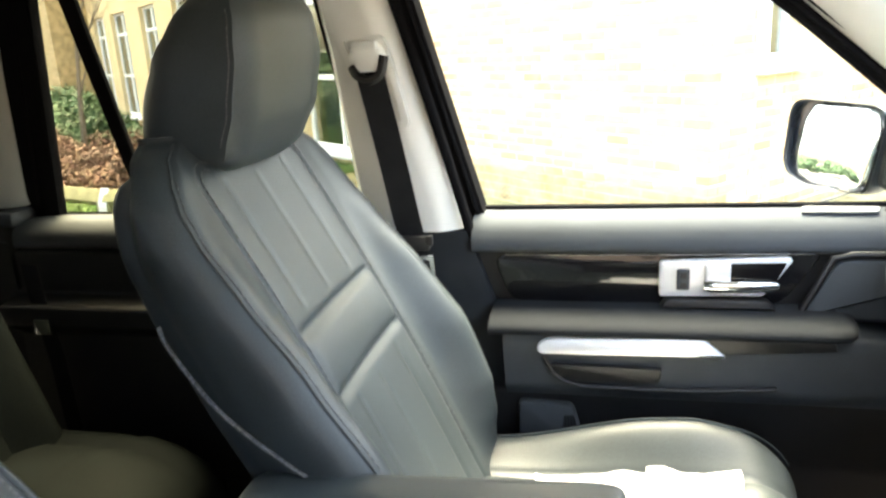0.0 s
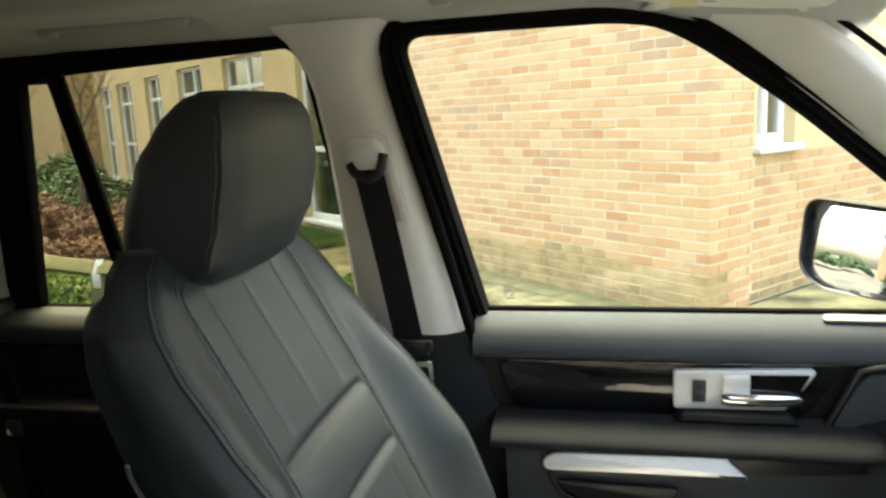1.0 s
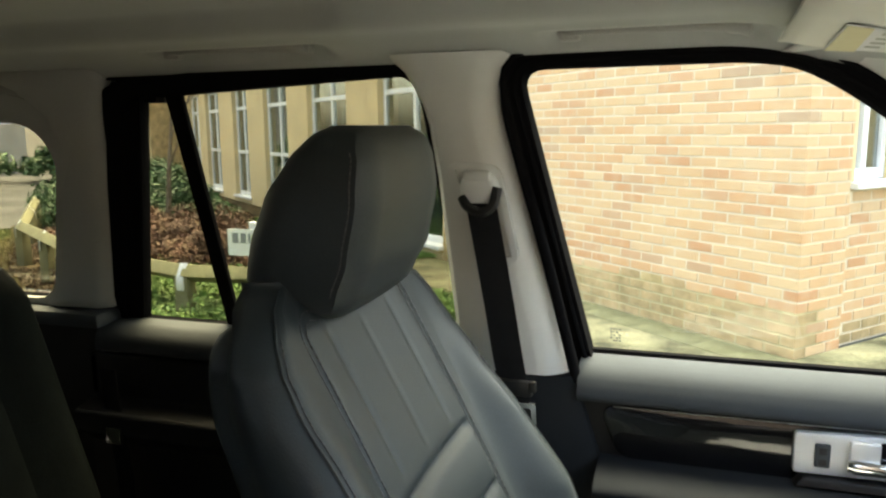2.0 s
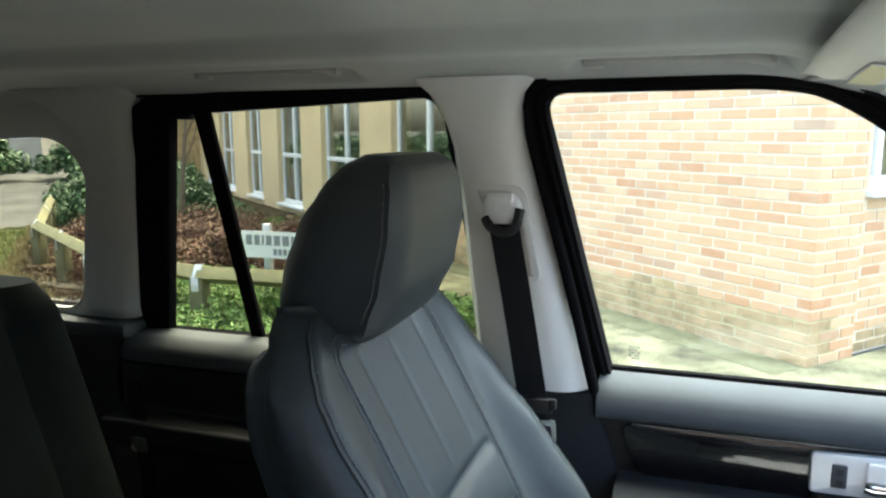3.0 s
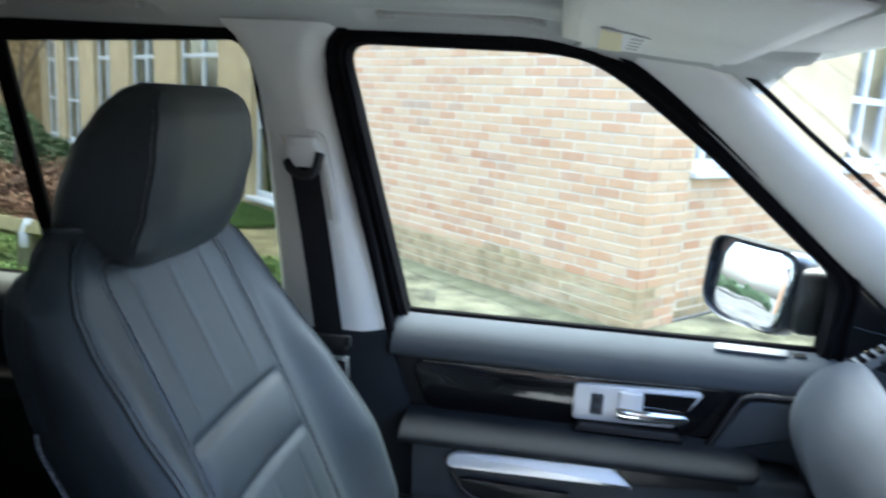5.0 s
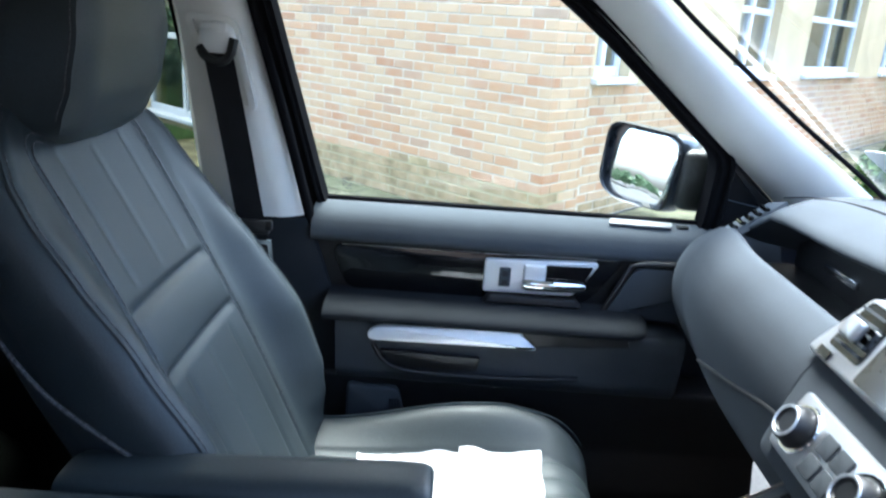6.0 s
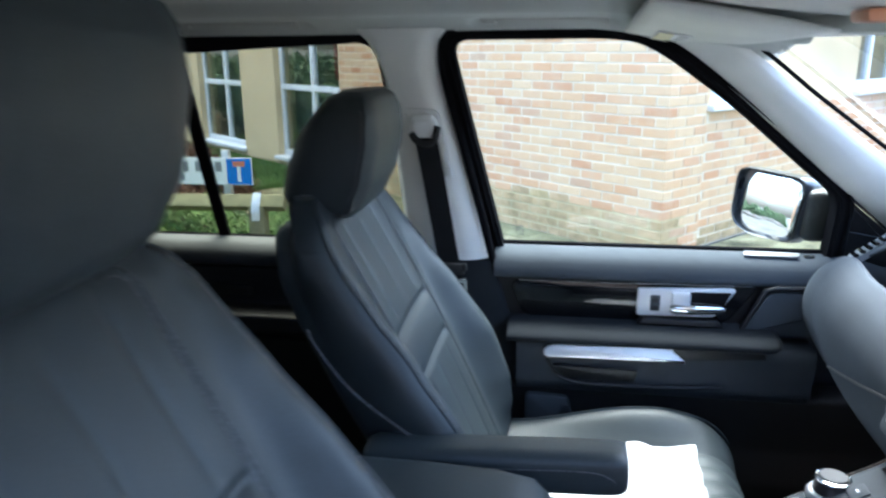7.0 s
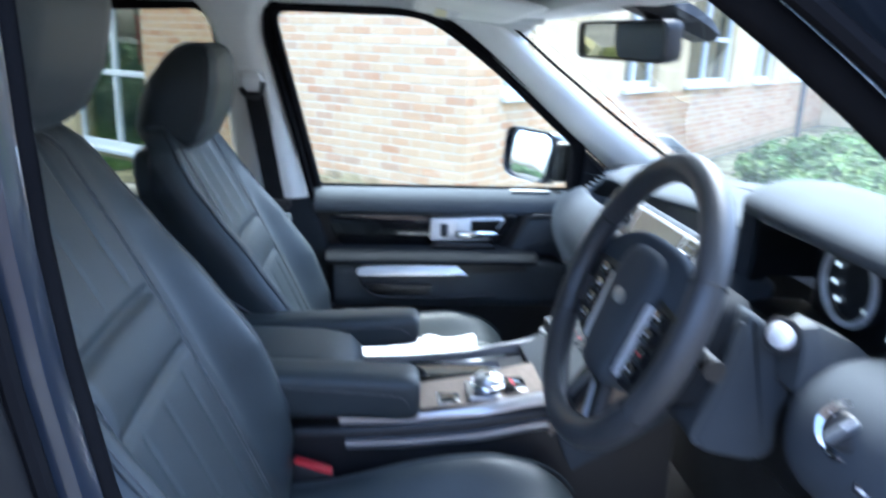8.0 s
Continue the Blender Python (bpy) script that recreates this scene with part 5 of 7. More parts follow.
top = part("top_pad", dash_along(top_prof, -0.172, 0.70, 18, pad_bend), DASHM, dash, "dark grey soft top pad")
# the pad runs on behind the instrument hood and beside it
far_prof = rounded([(1.25, 1.165), (1.22, 1.195), (1.085, 1.232), (1.045, 1.222), (1.05, 1.16), (1.10, 1.15)], [0.01, 0.03, 0.03, 0.01, 0.01, 0.01], 4)
part("top_pad", dash_along(far_prof, -0.656, -0.174, 10, pad_bend), DASHM, dash)
part("top_pad", dash_along(top_prof, -0.70, -0.658, 3, pad_bend), DASHM, dash)
part("top_seam", tube(spline([(0.905, 0.655, 1.222), (0.93, 0.60, 1.236), (0.955, 0.50, 1.247), (0.965, 0.3, 1.254), (0.97, 0.0, 1.284)], 6), 0.0014, 6), HARD, top)
roll = rounded([(0.96, 1.09), (0.825, 1.095), (0.808, 1.172), (0.790, 1.183), (0.752, 1.160), (0.728, 1.105), (0.735, 1.04), (0.768, 0.97), (0.82, 0.90), (0.96, 0.86)], [0.01, 0.01, 0.01, 0.012, 0.03, 0.04, 0.05, 0.05, 0.03, 0.01], 5)
lower_dash = part("glovebox_roll", dash_along(roll, 0.175, 0.60, 14, lambda y: (0.0 + 0.02 * smooth01((y - 0.40) / 0.22) ** 2, 0)), DASHM, dash, "rounded grey glovebox lid")
endcap = []
for y, k, dz in ((0.60, 1.0, 0.0), (0.64, 0.97, -0.006), (0.672, 0.90, -0.012), (0.695, 0.78, -0.02), (0.708, 0.60, -0.03)):
    endcap.append([(0.86 + (x + 0.02 - 0.86) * (0.5 + 0.5 * k), y, 1.05 + (z - 1.05) * k + dz) for x, z in roll])
part("end_cap", loft(endcap), DASHM, dash, "rounded grey end of the dashboard")
part("glovebox_gap", tube(spline([(0.728, 0.42, 1.035), (0.7305, 0.30, 1.060), (0.728, 0.22, 1.082), (0.7285, 0.176, 1.090)], 6), 0.0022, 6), HARD, lower_dash)
part("tray", box(0.81, 1.0, 0.16, 0.66, 1.098, 1.112, 0.004), HARD, dash, "black open tray")
part("tray_back", box(0.945, 0.98, 0.16, 0.66, 1.105, 1.205, 0.004), HARD, dash)
badge = part("badge", box(0.938, 0.946, 0.46, 0.55, 1.138, 1.150, 0.002), CHROME, dash, "small bright plain badge")
def side_vent(sgn):
    """Long slatted demister vent at the dashboard's end."""
    a, b = Vector((0.822, sgn * 0.700, 1.128)), Vector((0.905, sgn * 0.668, 1.205))
    d = (b - a)
    fr = part("demister_vent", loft([[a + d * q + Vector((dx, sgn * dy, dz)) for dx, dy, dz in ((-0.012, 0.012, 0.002), (0.006, -0.016, 0.012), (0.010, -0.02, 0.002), (-0.006, 0.014, -0.012))] for q in (0, 0.1, 0.5, 0.9, 1.0)]), GRILLE, dash, "pale grey demister vent")
    for k in range(6):
        p = a + d * (0.22 + 0.12 * k)
        part("slot", box(-0.004, 0.004, -0.011, 0.011, -0.003, 0.003, m=Matrix.Translation(p + Vector((-0.004, sgn * -0.002, 0.0075)))), LACQUER, fr)
side_vent(1)
side_vent(-1)

# centre stack: built flat, then leant back
STACK = Matrix.Translation((0.703, 0.0, 1.068)) @ Euler((0, radians(30), 0)).to_matrix().to_4x4()
def on_stack(a, b, c):
    """a: to the car's left, b: up the stack's face, c: out of it."""
    return STACK @ Vector((-c, a, b))
stack_shape = rounded([(-0.158, -0.004), (0.158, -0.004), (0.176, 0.055), (0.196, 0.112), (0.166, 0.196), (-0.166, 0.196), (-0.196, 0.112), (-0.176, 0.055)], 0.014, 4)
part("stack_body", prism(stack_shape, lambda a, b, c: on_stack(a, b, c - 0.13), 0.13, 0.010), DASHM, dash, "grey centre stack")
upper = rounded([(-0.190, 0.106), (0.190, 0.106), (0.160, 0.186), (-0.160, 0.186)], 0.010, 4)
fas = part("upper_fascia", prism(upper, lambda a, b, c: on_stack(a, b, c), 0.010, 0.004), SATIN, dash, "satin silver fascia")
for s in (-1, 1):
    vent = part("air_vent", prism(rounded([(s * 0.137 - 0.027, 0.124), (s * 0.137 + 0.027, 0.124), (s * 0.137 + 0.018, 0.180), (s * 0.137 - 0.027, 0.180)] if s > 0 else [(s * 0.137 - 0.027, 0.124), (s * 0.137 + 0.027, 0.124), (s * 0.137 + 0.027, 0.180), (s * 0.137 - 0.018, 0.180)], 0.006), lambda a, b, c: on_stack(a, b, c + 0.0095), 0.002), LACQUER, fas, "black slatted air vent")
    for k in range(5):
        z0 = 0.130 + 0.010 * k
        part("vane", prism([(s * 0.137 - 0.022, z0), (s * 0.137 + 0.018, z0), (s * 0.137 + 0.018, z0 + 0.0028), (s * 0.137 - 0.022, z0 + 0.0028)], lambda a, b, c: on_stack(a, b, c + 0.011), 0.005), SOFT, vent)
    part("vent_tab", prism(rounded([(s * 0.137 - 0.013, 0.138), (s * 0.137 + 0.011, 0.138), (s * 0.137 + 0.011, 0.160), (s * 0.137 - 0.013, 0.160)], 0.005), lambda a, b, c: on_stack(a, b, c + 0.014), 0.012, 0.004), SATIN, vent)
    part("vent_switch", prism([(s * 0.158 - 0.010, 0.1095), (s * 0.158 + 0.010, 0.1095), (s * 0.158 + 0.010, 0.119), (s * 0.158 - 0.010, 0.119)], lambda a, b, c: on_stack(a, b, c + 0.0095), 0.003), LACQUER, fas)
part("screen", prism(rounded([(-0.100, 0.112), (0.100, 0.112), (0.100, 0.180), (-0.100, 0.180)], 0.004), lambda a, b, c: on_stack(a, b, c + 0.0095), 0.0025), SCREEN, fas, "dark navigation screen reflecting the light")
hv = rounded([(-0.140, 0.014), (0.140, 0.014), (0.143, 0.078), (-0.143, 0.078)], 0.008, 4)
hvac = part("climate_panel", prism(hv, lambda a, b, c: on_stack(a, b, c), 0.007, 0.003), SATIN, dash, "satin silver climate panel")
def stack_knob(a0, b0, r):
    rings = [[on_stack(a0 + rr * math.cos(t), b0 + rr * math.sin(t), c) for t in (2 * math.pi * k / 24 for k in range(24))] for c, rr in ((0.006, r * 1.12), (0.009, r * 1.12), (0.010, r), (0.022, r * 0.9), (0.025, r * 0.8), (0.025, r * 0.6), (0.023, r * 0.5))]
    k = part("climate_knob", loft(rings), HARD, hvac, "black rotary knob with a silver ring")
    part("knob_ring", tube([on_stack(a0 + r * 0.72 * math.cos(t), b0 + r * 0.72 * math.sin(t), 0.0245) for t in (2 * math.pi * q / 24 for q in range(24))], 0.0018, 6, True), SATIN, k)
    part("knob_skirt", tube([on_stack(a0 + r * 1.12 * math.cos(t), b0 + r * 1.12 * math.sin(t), 0.008) for t in (2 * math.pi * q / 24 for q in range(24))], 0.0022, 6, True), CHROME, k)
for a0 in (0.112, 0.0, -0.112):
    stack_knob(a0, 0.046, 0.021)
for s in (-1, 1):
    for k in range(2):
        for b0 in (0.021, 0.045):
            a0 = s * (0.042 + 0.026 * k)
            part("button", prism(rounded([(a0 - 0.011, b0), (a0 + 0.011, b0), (a0 + 0.011, b0 + 0.020), (a0 - 0.011, b0 + 0.020)], 0.003), lambda a, b, c: on_stack(a, b, c + 0.0065), 0.003, 0.001), SOFT, hvac)
# sloping foot of the stack down to the console
foot = [[(x, y, z + (0.006 if abs(y) < 0.12 else 0)) for y in (-0.130, -0.124, -0.10, 0.10, 0.124, 0.130)] + [(x + 0.05, 0.128, z - 0.12), (x + 0.05, -0.128, z - 0.12)] for x, z in ((0.575, 0.950), (0.60, 0.966), (0.64, 0.985), (0.70, 1.020), (0.735, 1.045), (0.77, 1.055))]
slope = part("stack_foot", loft(foot), SOFT, dash, "grey sloping panel under the stack")
for s in (-1, 1):
    part("side_strip", loft([[(x, s * (0.1315 + a), z + b) for a, b in ((0.0, 0.003), (0.004, 0.0), (0.004, -0.05), (0.0, -0.05))] for x, z in ((0.58, 0.950), (0.64, 0.985), (0.70, 1.020), (0.74, 1.046))]), WALNUT, slope, "taupe wood side strip")
part("ticket_slot", box(-0.014, 0.014, -0.055, 0.055, 0.0, 0.004, m=Matrix.Translation((0.712, 0.055, 1.0315)) @ Euler((0, radians(-30), 0)).to_matrix().to_4x4()), LACQUER, slope)
for k in range(4):
    part("slope_button", box(-0.012, 0.012, -0.012, 0.012, 0.0, 0.004, 0.001, m=Matrix.Translation((0.665, 0.085 - 0.032 * k, 1.004)) @ Euler((0, radians(-30), 0)).to_matrix().to_4x4()), SOFT, slope)
    part("button_mark", box(-0.001, 0.001, -0.003, 0.003, 0.0, 0.0008, m=Matrix.Translation((0.663, 0.085 - 0.032 * k, 1.0078)) @ Euler((0, radians(-30), 0)).to_matrix().to_4x4()), RED if k in (1, 2) else WHITEMARK, slope)

# instrument binnacle and driver's side
hood = rounded([(1.14, 1.20), (1.05, 1.298), (0.95, 1.344), (0.88, 1.350), (0.825, 1.344), (0.796, 1.326), (0.796, 1.302), (0.815, 1.296), (0.86, 1.318), (0.95, 1.314), (1.04, 1.24)], [0.01, 0.03, 0.03, 0.03, 0.022, 0.014, 0.012, 0.008, 0.02, 0.02, 0.01], 4)
hood_bend = lambda y: (0.035 * smooth01((abs(y + 0.415) - 0.16) / 0.09), -0.135 * smooth01((abs(y + 0.415) - 0.165) / 0.095) ** 2)
part("instrument_hood", dash_along(hood, -0.66, -0.165, 30, hood_bend), DASHM, dash, "dark grey hood over the instruments")
lining = [(0.822, 1.296), (0.86, 1.314), (0.95, 1.310), (1.04, 1.236), (1.035, 1.229), (0.95, 1.302), (0.86, 1.306), (0.824, 1.290)]
part("hood_lining", dash_along(lining, -0.655, -0.17, 30, hood_bend), DIALFACE, dash, "black lining under the hood")
part("instrument_panel", box(0.945, 0.99, -0.62, -0.195, 1.09, 1.31, 0.01), DIALFACE, dash, "dark instrument face")
part("binnacle_floor", loft([[(x, y, z) for y in (-0.63, -0.50, -0.30, -0.19)] for x, z in ((0.95, 1.135), (0.86, 1.150), (0.835, 1.152), (0.825, 1.14))], False), DIALFACE, dash)
def dial(y, z, r):
    d = part("dial", loft([[(0.946 - c, y + rr * math.cos(t), z + rr * math.sin(t)) for t in (2 * math.pi * k / 32 for k in range(32))] for c, rr in ((0.0, r), (0.02, r), (0.022, r * 0.97), (0.010, r * 0.92), (0.008, 0.002))]), DIALFACE, dash, "round black dial with a silver rim")
    part("dial_rim", tube([(0.924, y + r * math.cos(t), z + r * math.sin(t)) for t in (2 * math.pi * k / 32 for k in range(32))], 0.0048, 8, True), PALERING, d, "pale silver rim")
    for k in range(9):
        t = radians(225 - 33.75 * k)
        c = Vector((0.933, y - r * 0.78 * math.cos(t), z + r * 0.78 * math.sin(t)))
        part("dial_mark", box(-0.001, 0.001, -0.0026, 0.0026, -0.0032, 0.0032, m=Matrix.Translation(c)), LITMARK, d)
dial(-0.308, 1.220, 0.055)
dial(-0.480, 1.220, 0.055)
for k in range(3):
    part("warning_mark", box(0.941, 0.944, -0.412 + 0.012 * k, -0.404 + 0.012 * k, 1.165, 1.172), LITMARK, dash)
knee = rounded([(0.96, 1.15), (0.86, 1.155), (0.80, 1.125), (0.79, 1.06), (0.83, 0.96), (0.96, 0.86)], [0.01, 0.03, 0.04, 0.04, 0.04, 0.01], 5)
part("knee_panel", dash_along(knee, -0.70, -0.17, 14, lambda y: (0.03 * smooth01((-y - 0.60) / 0.1), 0)), HARD, dash, "black knee panel")
pod_rows = []
for k in range(17):
    v = -1 + k / 8
    s = max(0.02, 1 - abs(v) ** 3.2) ** (1 / 2.6)
    y = -0.602 + 0.130 * v
    pod_rows.append([(0.832 - 0.012 * v - s * 0.098 * math.copysign(abs(math.cos(t)) ** 0.72, math.cos(t)), y, 1.138 - 0.014 * v + s * 0.086 * math.copysign(abs(math.sin(t)) ** 0.72, math.sin(t))) for t in (2 * math.pi * q / 36 for q in range(36))])
side_pod = part("side_pod", loft(pod_rows), DASHM, dash, "rounded grey pod with the light switch", smooth="all")
LN = Vector((-0.76, -0.46, 0.36)).normalized()
LU = Vector((0, 0, 1)).cross(LN).normalized()
LV = LU.cross(LN).normalized()
LV = LV if LV.z > 0 else -LV
LC = Vector((0.747, -0.600, 1.166))
on_switch = lambda u, v, c: LC + LU * u + LV * v + LN * c
turned = lambda rr, c, n=28: [on_switch(rr * math.cos(t), rr * math.sin(t), c) for t in (2 * math.pi * k / n for k in range(n))]
rot = part("light_switch", loft([turned(rr, c) for c, rr in ((-0.03, 0.030), (0.004, 0.030), (0.006, 0.0275), (0.003, 0.024), (0.004, 0.020), (0.015, 0.018), (0.017, 0.016), (0.017, 0.002))]), HARD, dash, "black rotary light switch with a chrome ring")
part("switch_ring", tube(turned(0.0265, 0.006), 0.0030, 8, True), CHROME, rot, "chrome ring")
part("switch_grip", prism(rounded([(-0.0045, -0.018), (0.0045, -0.018), (0.0045, 0.018), (-0.0045, 0.018)], 0.003), lambda a, b, c: on_switch(0.8 * a + 0.6 * b, 0.8 * b - 0.6 * a, c + 0.016), 0.009, 0.002), GRILLE, rot, "grey grip")
part("grip_mark", prism([(-0.0012, 0.004), (0.0012, 0.004), (0.0012, 0.017), (-0.0012, 0.017)], lambda a, b, c: on_switch(0.8 * a + 0.6 * b, 0.8 * b - 0.6 * a, c + 0.025), 0.001), ALU, rot, "silver pointer")
for k in range(6):
    t = radians(30 + 24 * k)
    part("switch_mark", prism([(-0.0016, -0.0012), (0.0016, -0.0012), (0.0016, 0.0012), (-0.0016, 0.0012)], lambda a, b, c: on_switch(a + 0.0215 * math.cos(t), b + 0.0215 * math.sin(t), c + 0.0035), 0.001), WHITEMARK, rot)
for k in range(3):
    u0 = 0.024 + 0.021 * k
    key = part("pod_button", prism(rounded([(u0, -0.050), (u0 + 0.017, -0.050), (u0 + 0.017, -0.039), (u0, -0.039)], 0.003), lambda a, b, c: on_switch(a, b, c - 0.008), 0.022, 0.002), HARD, side_pod, "small black button")
    part("button_mark", prism([(u0 + 0.005, -0.046), (u0 + 0.012, -0.046), (u0 + 0.012, -0.043), (u0 + 0.005, -0.043)], lambda a, b, c: on_switch(a, b, c + 0.0142), 0.001), WHITEMARK, key)

# ---------------------------------------------------------------- steering wheel
sw = thing("steering_wheel", (0.60, -0.39, 1.22), "black leather steering wheel with silver spoke inlays", "steering wheel")
WT = Matrix.Translation((0.593, -0.383, 1.226)) @ Euler((0, radians(22), 0)).to_matrix().to_4x4()
def on_wheel(a, b, c):
    """a: to the car's right as the driver sees it, b: up, c: towards the driver."""
    return WT @ Vector((-c, -a, b))
R, RIM = 0.168, 0.0180
turns = [2 * math.pi * k / 72 for k in range(72)]
part("rim", tube([on_wheel(R * math.cos(t), R * math.sin(t), 0) for t in turns], RIM, 16, True), RIMLEATHER, sw, "black stitched leather rim", smooth="all")
part("rim_seam", tube([on_wheel((R - RIM) * math.cos(t), (R - RIM) * math.sin(t), 0) for t in turns], 0.0012, 5, True), HARD, sw)
for t in (radians(24), radians(156), radians(-28), radians(208)):
    q = [on_wheel((R + RIM * 1.02 * math.cos(v)) * math.cos(t), (R + RIM * 1.02 * math.cos(v)) * math.sin(t), RIM * 1.02 * math.sin(v)) for v in (2 * math.pi * k / 16 for k in range(16))]
    part("rim_joint", tube(q, 0.0009, 5, True), HARD, sw)
cover = rounded([(-0.158, 0.000), (-0.146, 0.046), (-0.102, 0.067), (-0.05, 0.080), (0.05, 0.080), (0.102, 0.067), (0.146, 0.046), (0.158, 0.000)], [0.004, 0.012, 0.03, 0.04, 0.04, 0.03, 0.012, 0.004], 5)
part("upper_cover", prism(cover, lambda a, b, c: on_wheel(a, b, c - 0.026), 0.018, 0.007, 3), DASHM, sw, "dark grey arched cover over the hub")
hub_shape = rounded([(-0.044, -0.102), (0.044, -0.102), (0.053, -0.03), (0.064, 0.035), (0.042, 0.066), (-0.042, 0.066), (-0.064, 0.035), (-0.053, -0.03)], [0.02, 0.02, 0.02, 0.03, 0.03, 0.03, 0.03, 0.02], 5)
hubrows = [[on_wheel(a * k, b * k, c) for a, b in hub_shape] for k, c in ((1.0, -0.040), (1.0, -0.010), (0.985, -0.003), (0.93, 0.002), (0.80, 0.005), (0.50, 0.0075), (0.2, 0.008))]
hub = part("hub", loft(hubrows), SOFT, sw, "dark padded hub")
part("emblem", loft([[on_wheel(0.016 * rr * math.cos(t), 0.0095 * rr * math.sin(t), c) for t in (2 * math.pi * k / 20 for k in range(20))] for rr, c in ((1.0, 0.006), (1.0, 0.0095), (0.85, 0.0105))]), SATIN, hub, "plain oval emblem")
for s in (-1, 1):
    arm_ = rounded([(s * 0.055, -0.086), (s * 0.105, -0.080), (s * 0.166, -0.050), (s * 0.168, 0.020), (s * 0.060, 0.028)], 0.010, 3)
    spoke = part("spoke", prism(arm_, lambda a, b, c: on_wheel(a, b, c - 0.024), 0.018, 0.006), HARD, sw, "black control spoke")
    part("inlay", prism(rounded([(s * 0.0540, -0.077), (s * 0.0670, -0.077), (s * 0.0690, 0.014), (s * 0.0560, 0.014)], 0.003), lambda a, b, c: on_wheel(a, b, c - 0.007), 0.007, 0.002), ALU, spoke, "bright silver inlay bar")
    for k, b0 in enumerate((-0.066, -0.044, -0.022, 0.000)):
        a0 = s * (0.090 + 0.004 * (k % 2))
        key = part("button", prism(rounded([(a0 - 0.014, b0), (a0 + 0.014, b0), (a0 + 0.013, b0 + 0.017), (a0 - 0.013, b0 + 0.017)], 0.004), lambda a, b, c: on_wheel(a, b, c - 0.006), 0.007, 0.002), LACQUER, spoke, "black control button")
        part("button_edge", prism([(a0 - 0.012, b0 + 0.0005), (a0 + 0.012, b0 + 0.0005), (a0 + 0.012, b0 + 0.0035), (a0 - 0.012, b0 + 0.0035)], lambda a, b, c: on_wheel(a, b, c + 0.001), 0.0012), SOFT, key, "button edge")
        part("button_mark", prism([(a0 - 0.004, b0 + 0.008), (a0 + 0.004, b0 + 0.008), (a0 + 0.004, b0 + 0.0105), (a0 - 0.004, b0 + 0.0105)], lambda a, b, c: on_wheel(a, b, c + 0.001), 0.001), RED if s > 0 and k == 1 else WHITEMARK, key)
    rock = [on_wheel(s * 0.138, -0.050 + 0.012 * k, -0.006) for k in range(4)]
    part("roller", tube(rock, 0.009, 10), SATIN if s > 0 else HARD, spoke, "thumb roller")
    leg_ = rounded([(-s * 0.004, -0.092), (s * 0.034, -0.096), (s * 0.060, -0.164), (s * 0.024, -0.172)], 0.005, 3)
    lowp = part("lower_spoke", prism(leg_, lambda a, b, c: on_wheel(a, b, c - 0.026), 0.016, 0.004), HARD, sw, "black lower spoke")
    part("inlay", prism(rounded([(s * 0.004, -0.104), (s * 0.015, -0.107), (s * 0.043, -0.158), (s * 0.032, -0.163)], 0.002), lambda a, b, c: on_wheel(a, b, c - 0.0105), 0.003, 0.001), SATIN, lowp, "silver inlay")
side = rounded([(0.706, 1.240), (0.682, 1.148), (0.657, 1.088), (0.668, 1.066), (0.735, 1.050), (0.764, 1.062), (0.758, 1.11), (0.778, 1.150), (0.86, 1.130), (0.86, 1.150), (0.785, 1.178), (0.728, 1.225)], [0.012, 0.03, 0.01, 0.02, 0.02, 0.02, 0.02, 0.01, 0.003, 0.003, 0.02, 0.012], 4)
col = part("column_shroud", prism(side, lambda a, b, c: (a, -0.467 + c, b), 0.164, 0.010, 3), DASHM, sw, "dark grey column shroud")
for y in (-0.4645, -0.3055):
    part("shroud_rim", tube(spline([(0.700, y, 1.225), (0.681, y, 1.150), (0.660, y, 1.092), (0.664, y, 1.077)], 6), 0.0036, 8), SOFT, col, "raised rim of the shroud")
inner = rounded([(-0.064, 1.108), (0.064, 1.108), (0.058, 1.238), (-0.058, 1.238)], 0.022, 4)
part("upper_shroud", loft([[(x + 0.30 * (z - 1.17), -0.385 + k * y, 1.17 + k * (z - 1.17)) for y, z in inner] for x, k in ((0.628, 0.80), (0.636, 0.95), (0.650, 1.0), (0.700, 1.02))]), DARKSOFT, col, "black shroud behind the wheel")
part("shroud_latch", box(-0.006, 0.006, -0.004, 0.004, -0.014, 0.014, 0.002, m=Matrix.Translation((0.650, -0.447, 1.165))), HARD, col)
part("column_collar", loft([[WT @ Vector((x, r * math.cos(t), r * math.sin(t) - 0.02)) for t in (2 * math.pi * k / 24 for k in range(24))] for x, r in ((0.02, 0.050), (0.03, 0.056), (0.10, 0.058))]), HARD, col, "black collar behind the hub")
for s in (-1, 1):
    part("stalk", tube([WT @ Vector((0.055, -s * 0.05, 0.0)), WT @ Vector((0.052, -s * 0.11, -0.004)), WT @ Vector((0.048, -s * 0.158, -0.006))], [0.010, 0.009, 0.012], 10), HARD, col, "black column stalk")
pod = [[(x, -0.494 + w * a, z + h * b) for a, b in ((-1, -1), (1, -1), (1, 0.5), (0.6, 1), (-0.6, 1), (-1, 0.5))] for x, z, w, h in ((0.742, 1.200, 0.020, 0.035), (0.756, 1.195, 0.030, 0.045), (0.80, 1.17, 0.036, 0.05), (0.86, 1.12, 0.036, 0.05))]
part("button_pod", loft(pod), SOFT, dash)
ST = Matrix.Translation((0.728, -0.494, 1.222)) @ Vector((-0.74, -0.60, 0.30)).to_track_quat("Z", "Y").to_matrix().to_4x4()
def on_start(c, r):
    return [ST @ Vector((r * math.cos(t), r * math.sin(t), c)) for t in (2 * math.pi * k / 28 for k in range(28))]
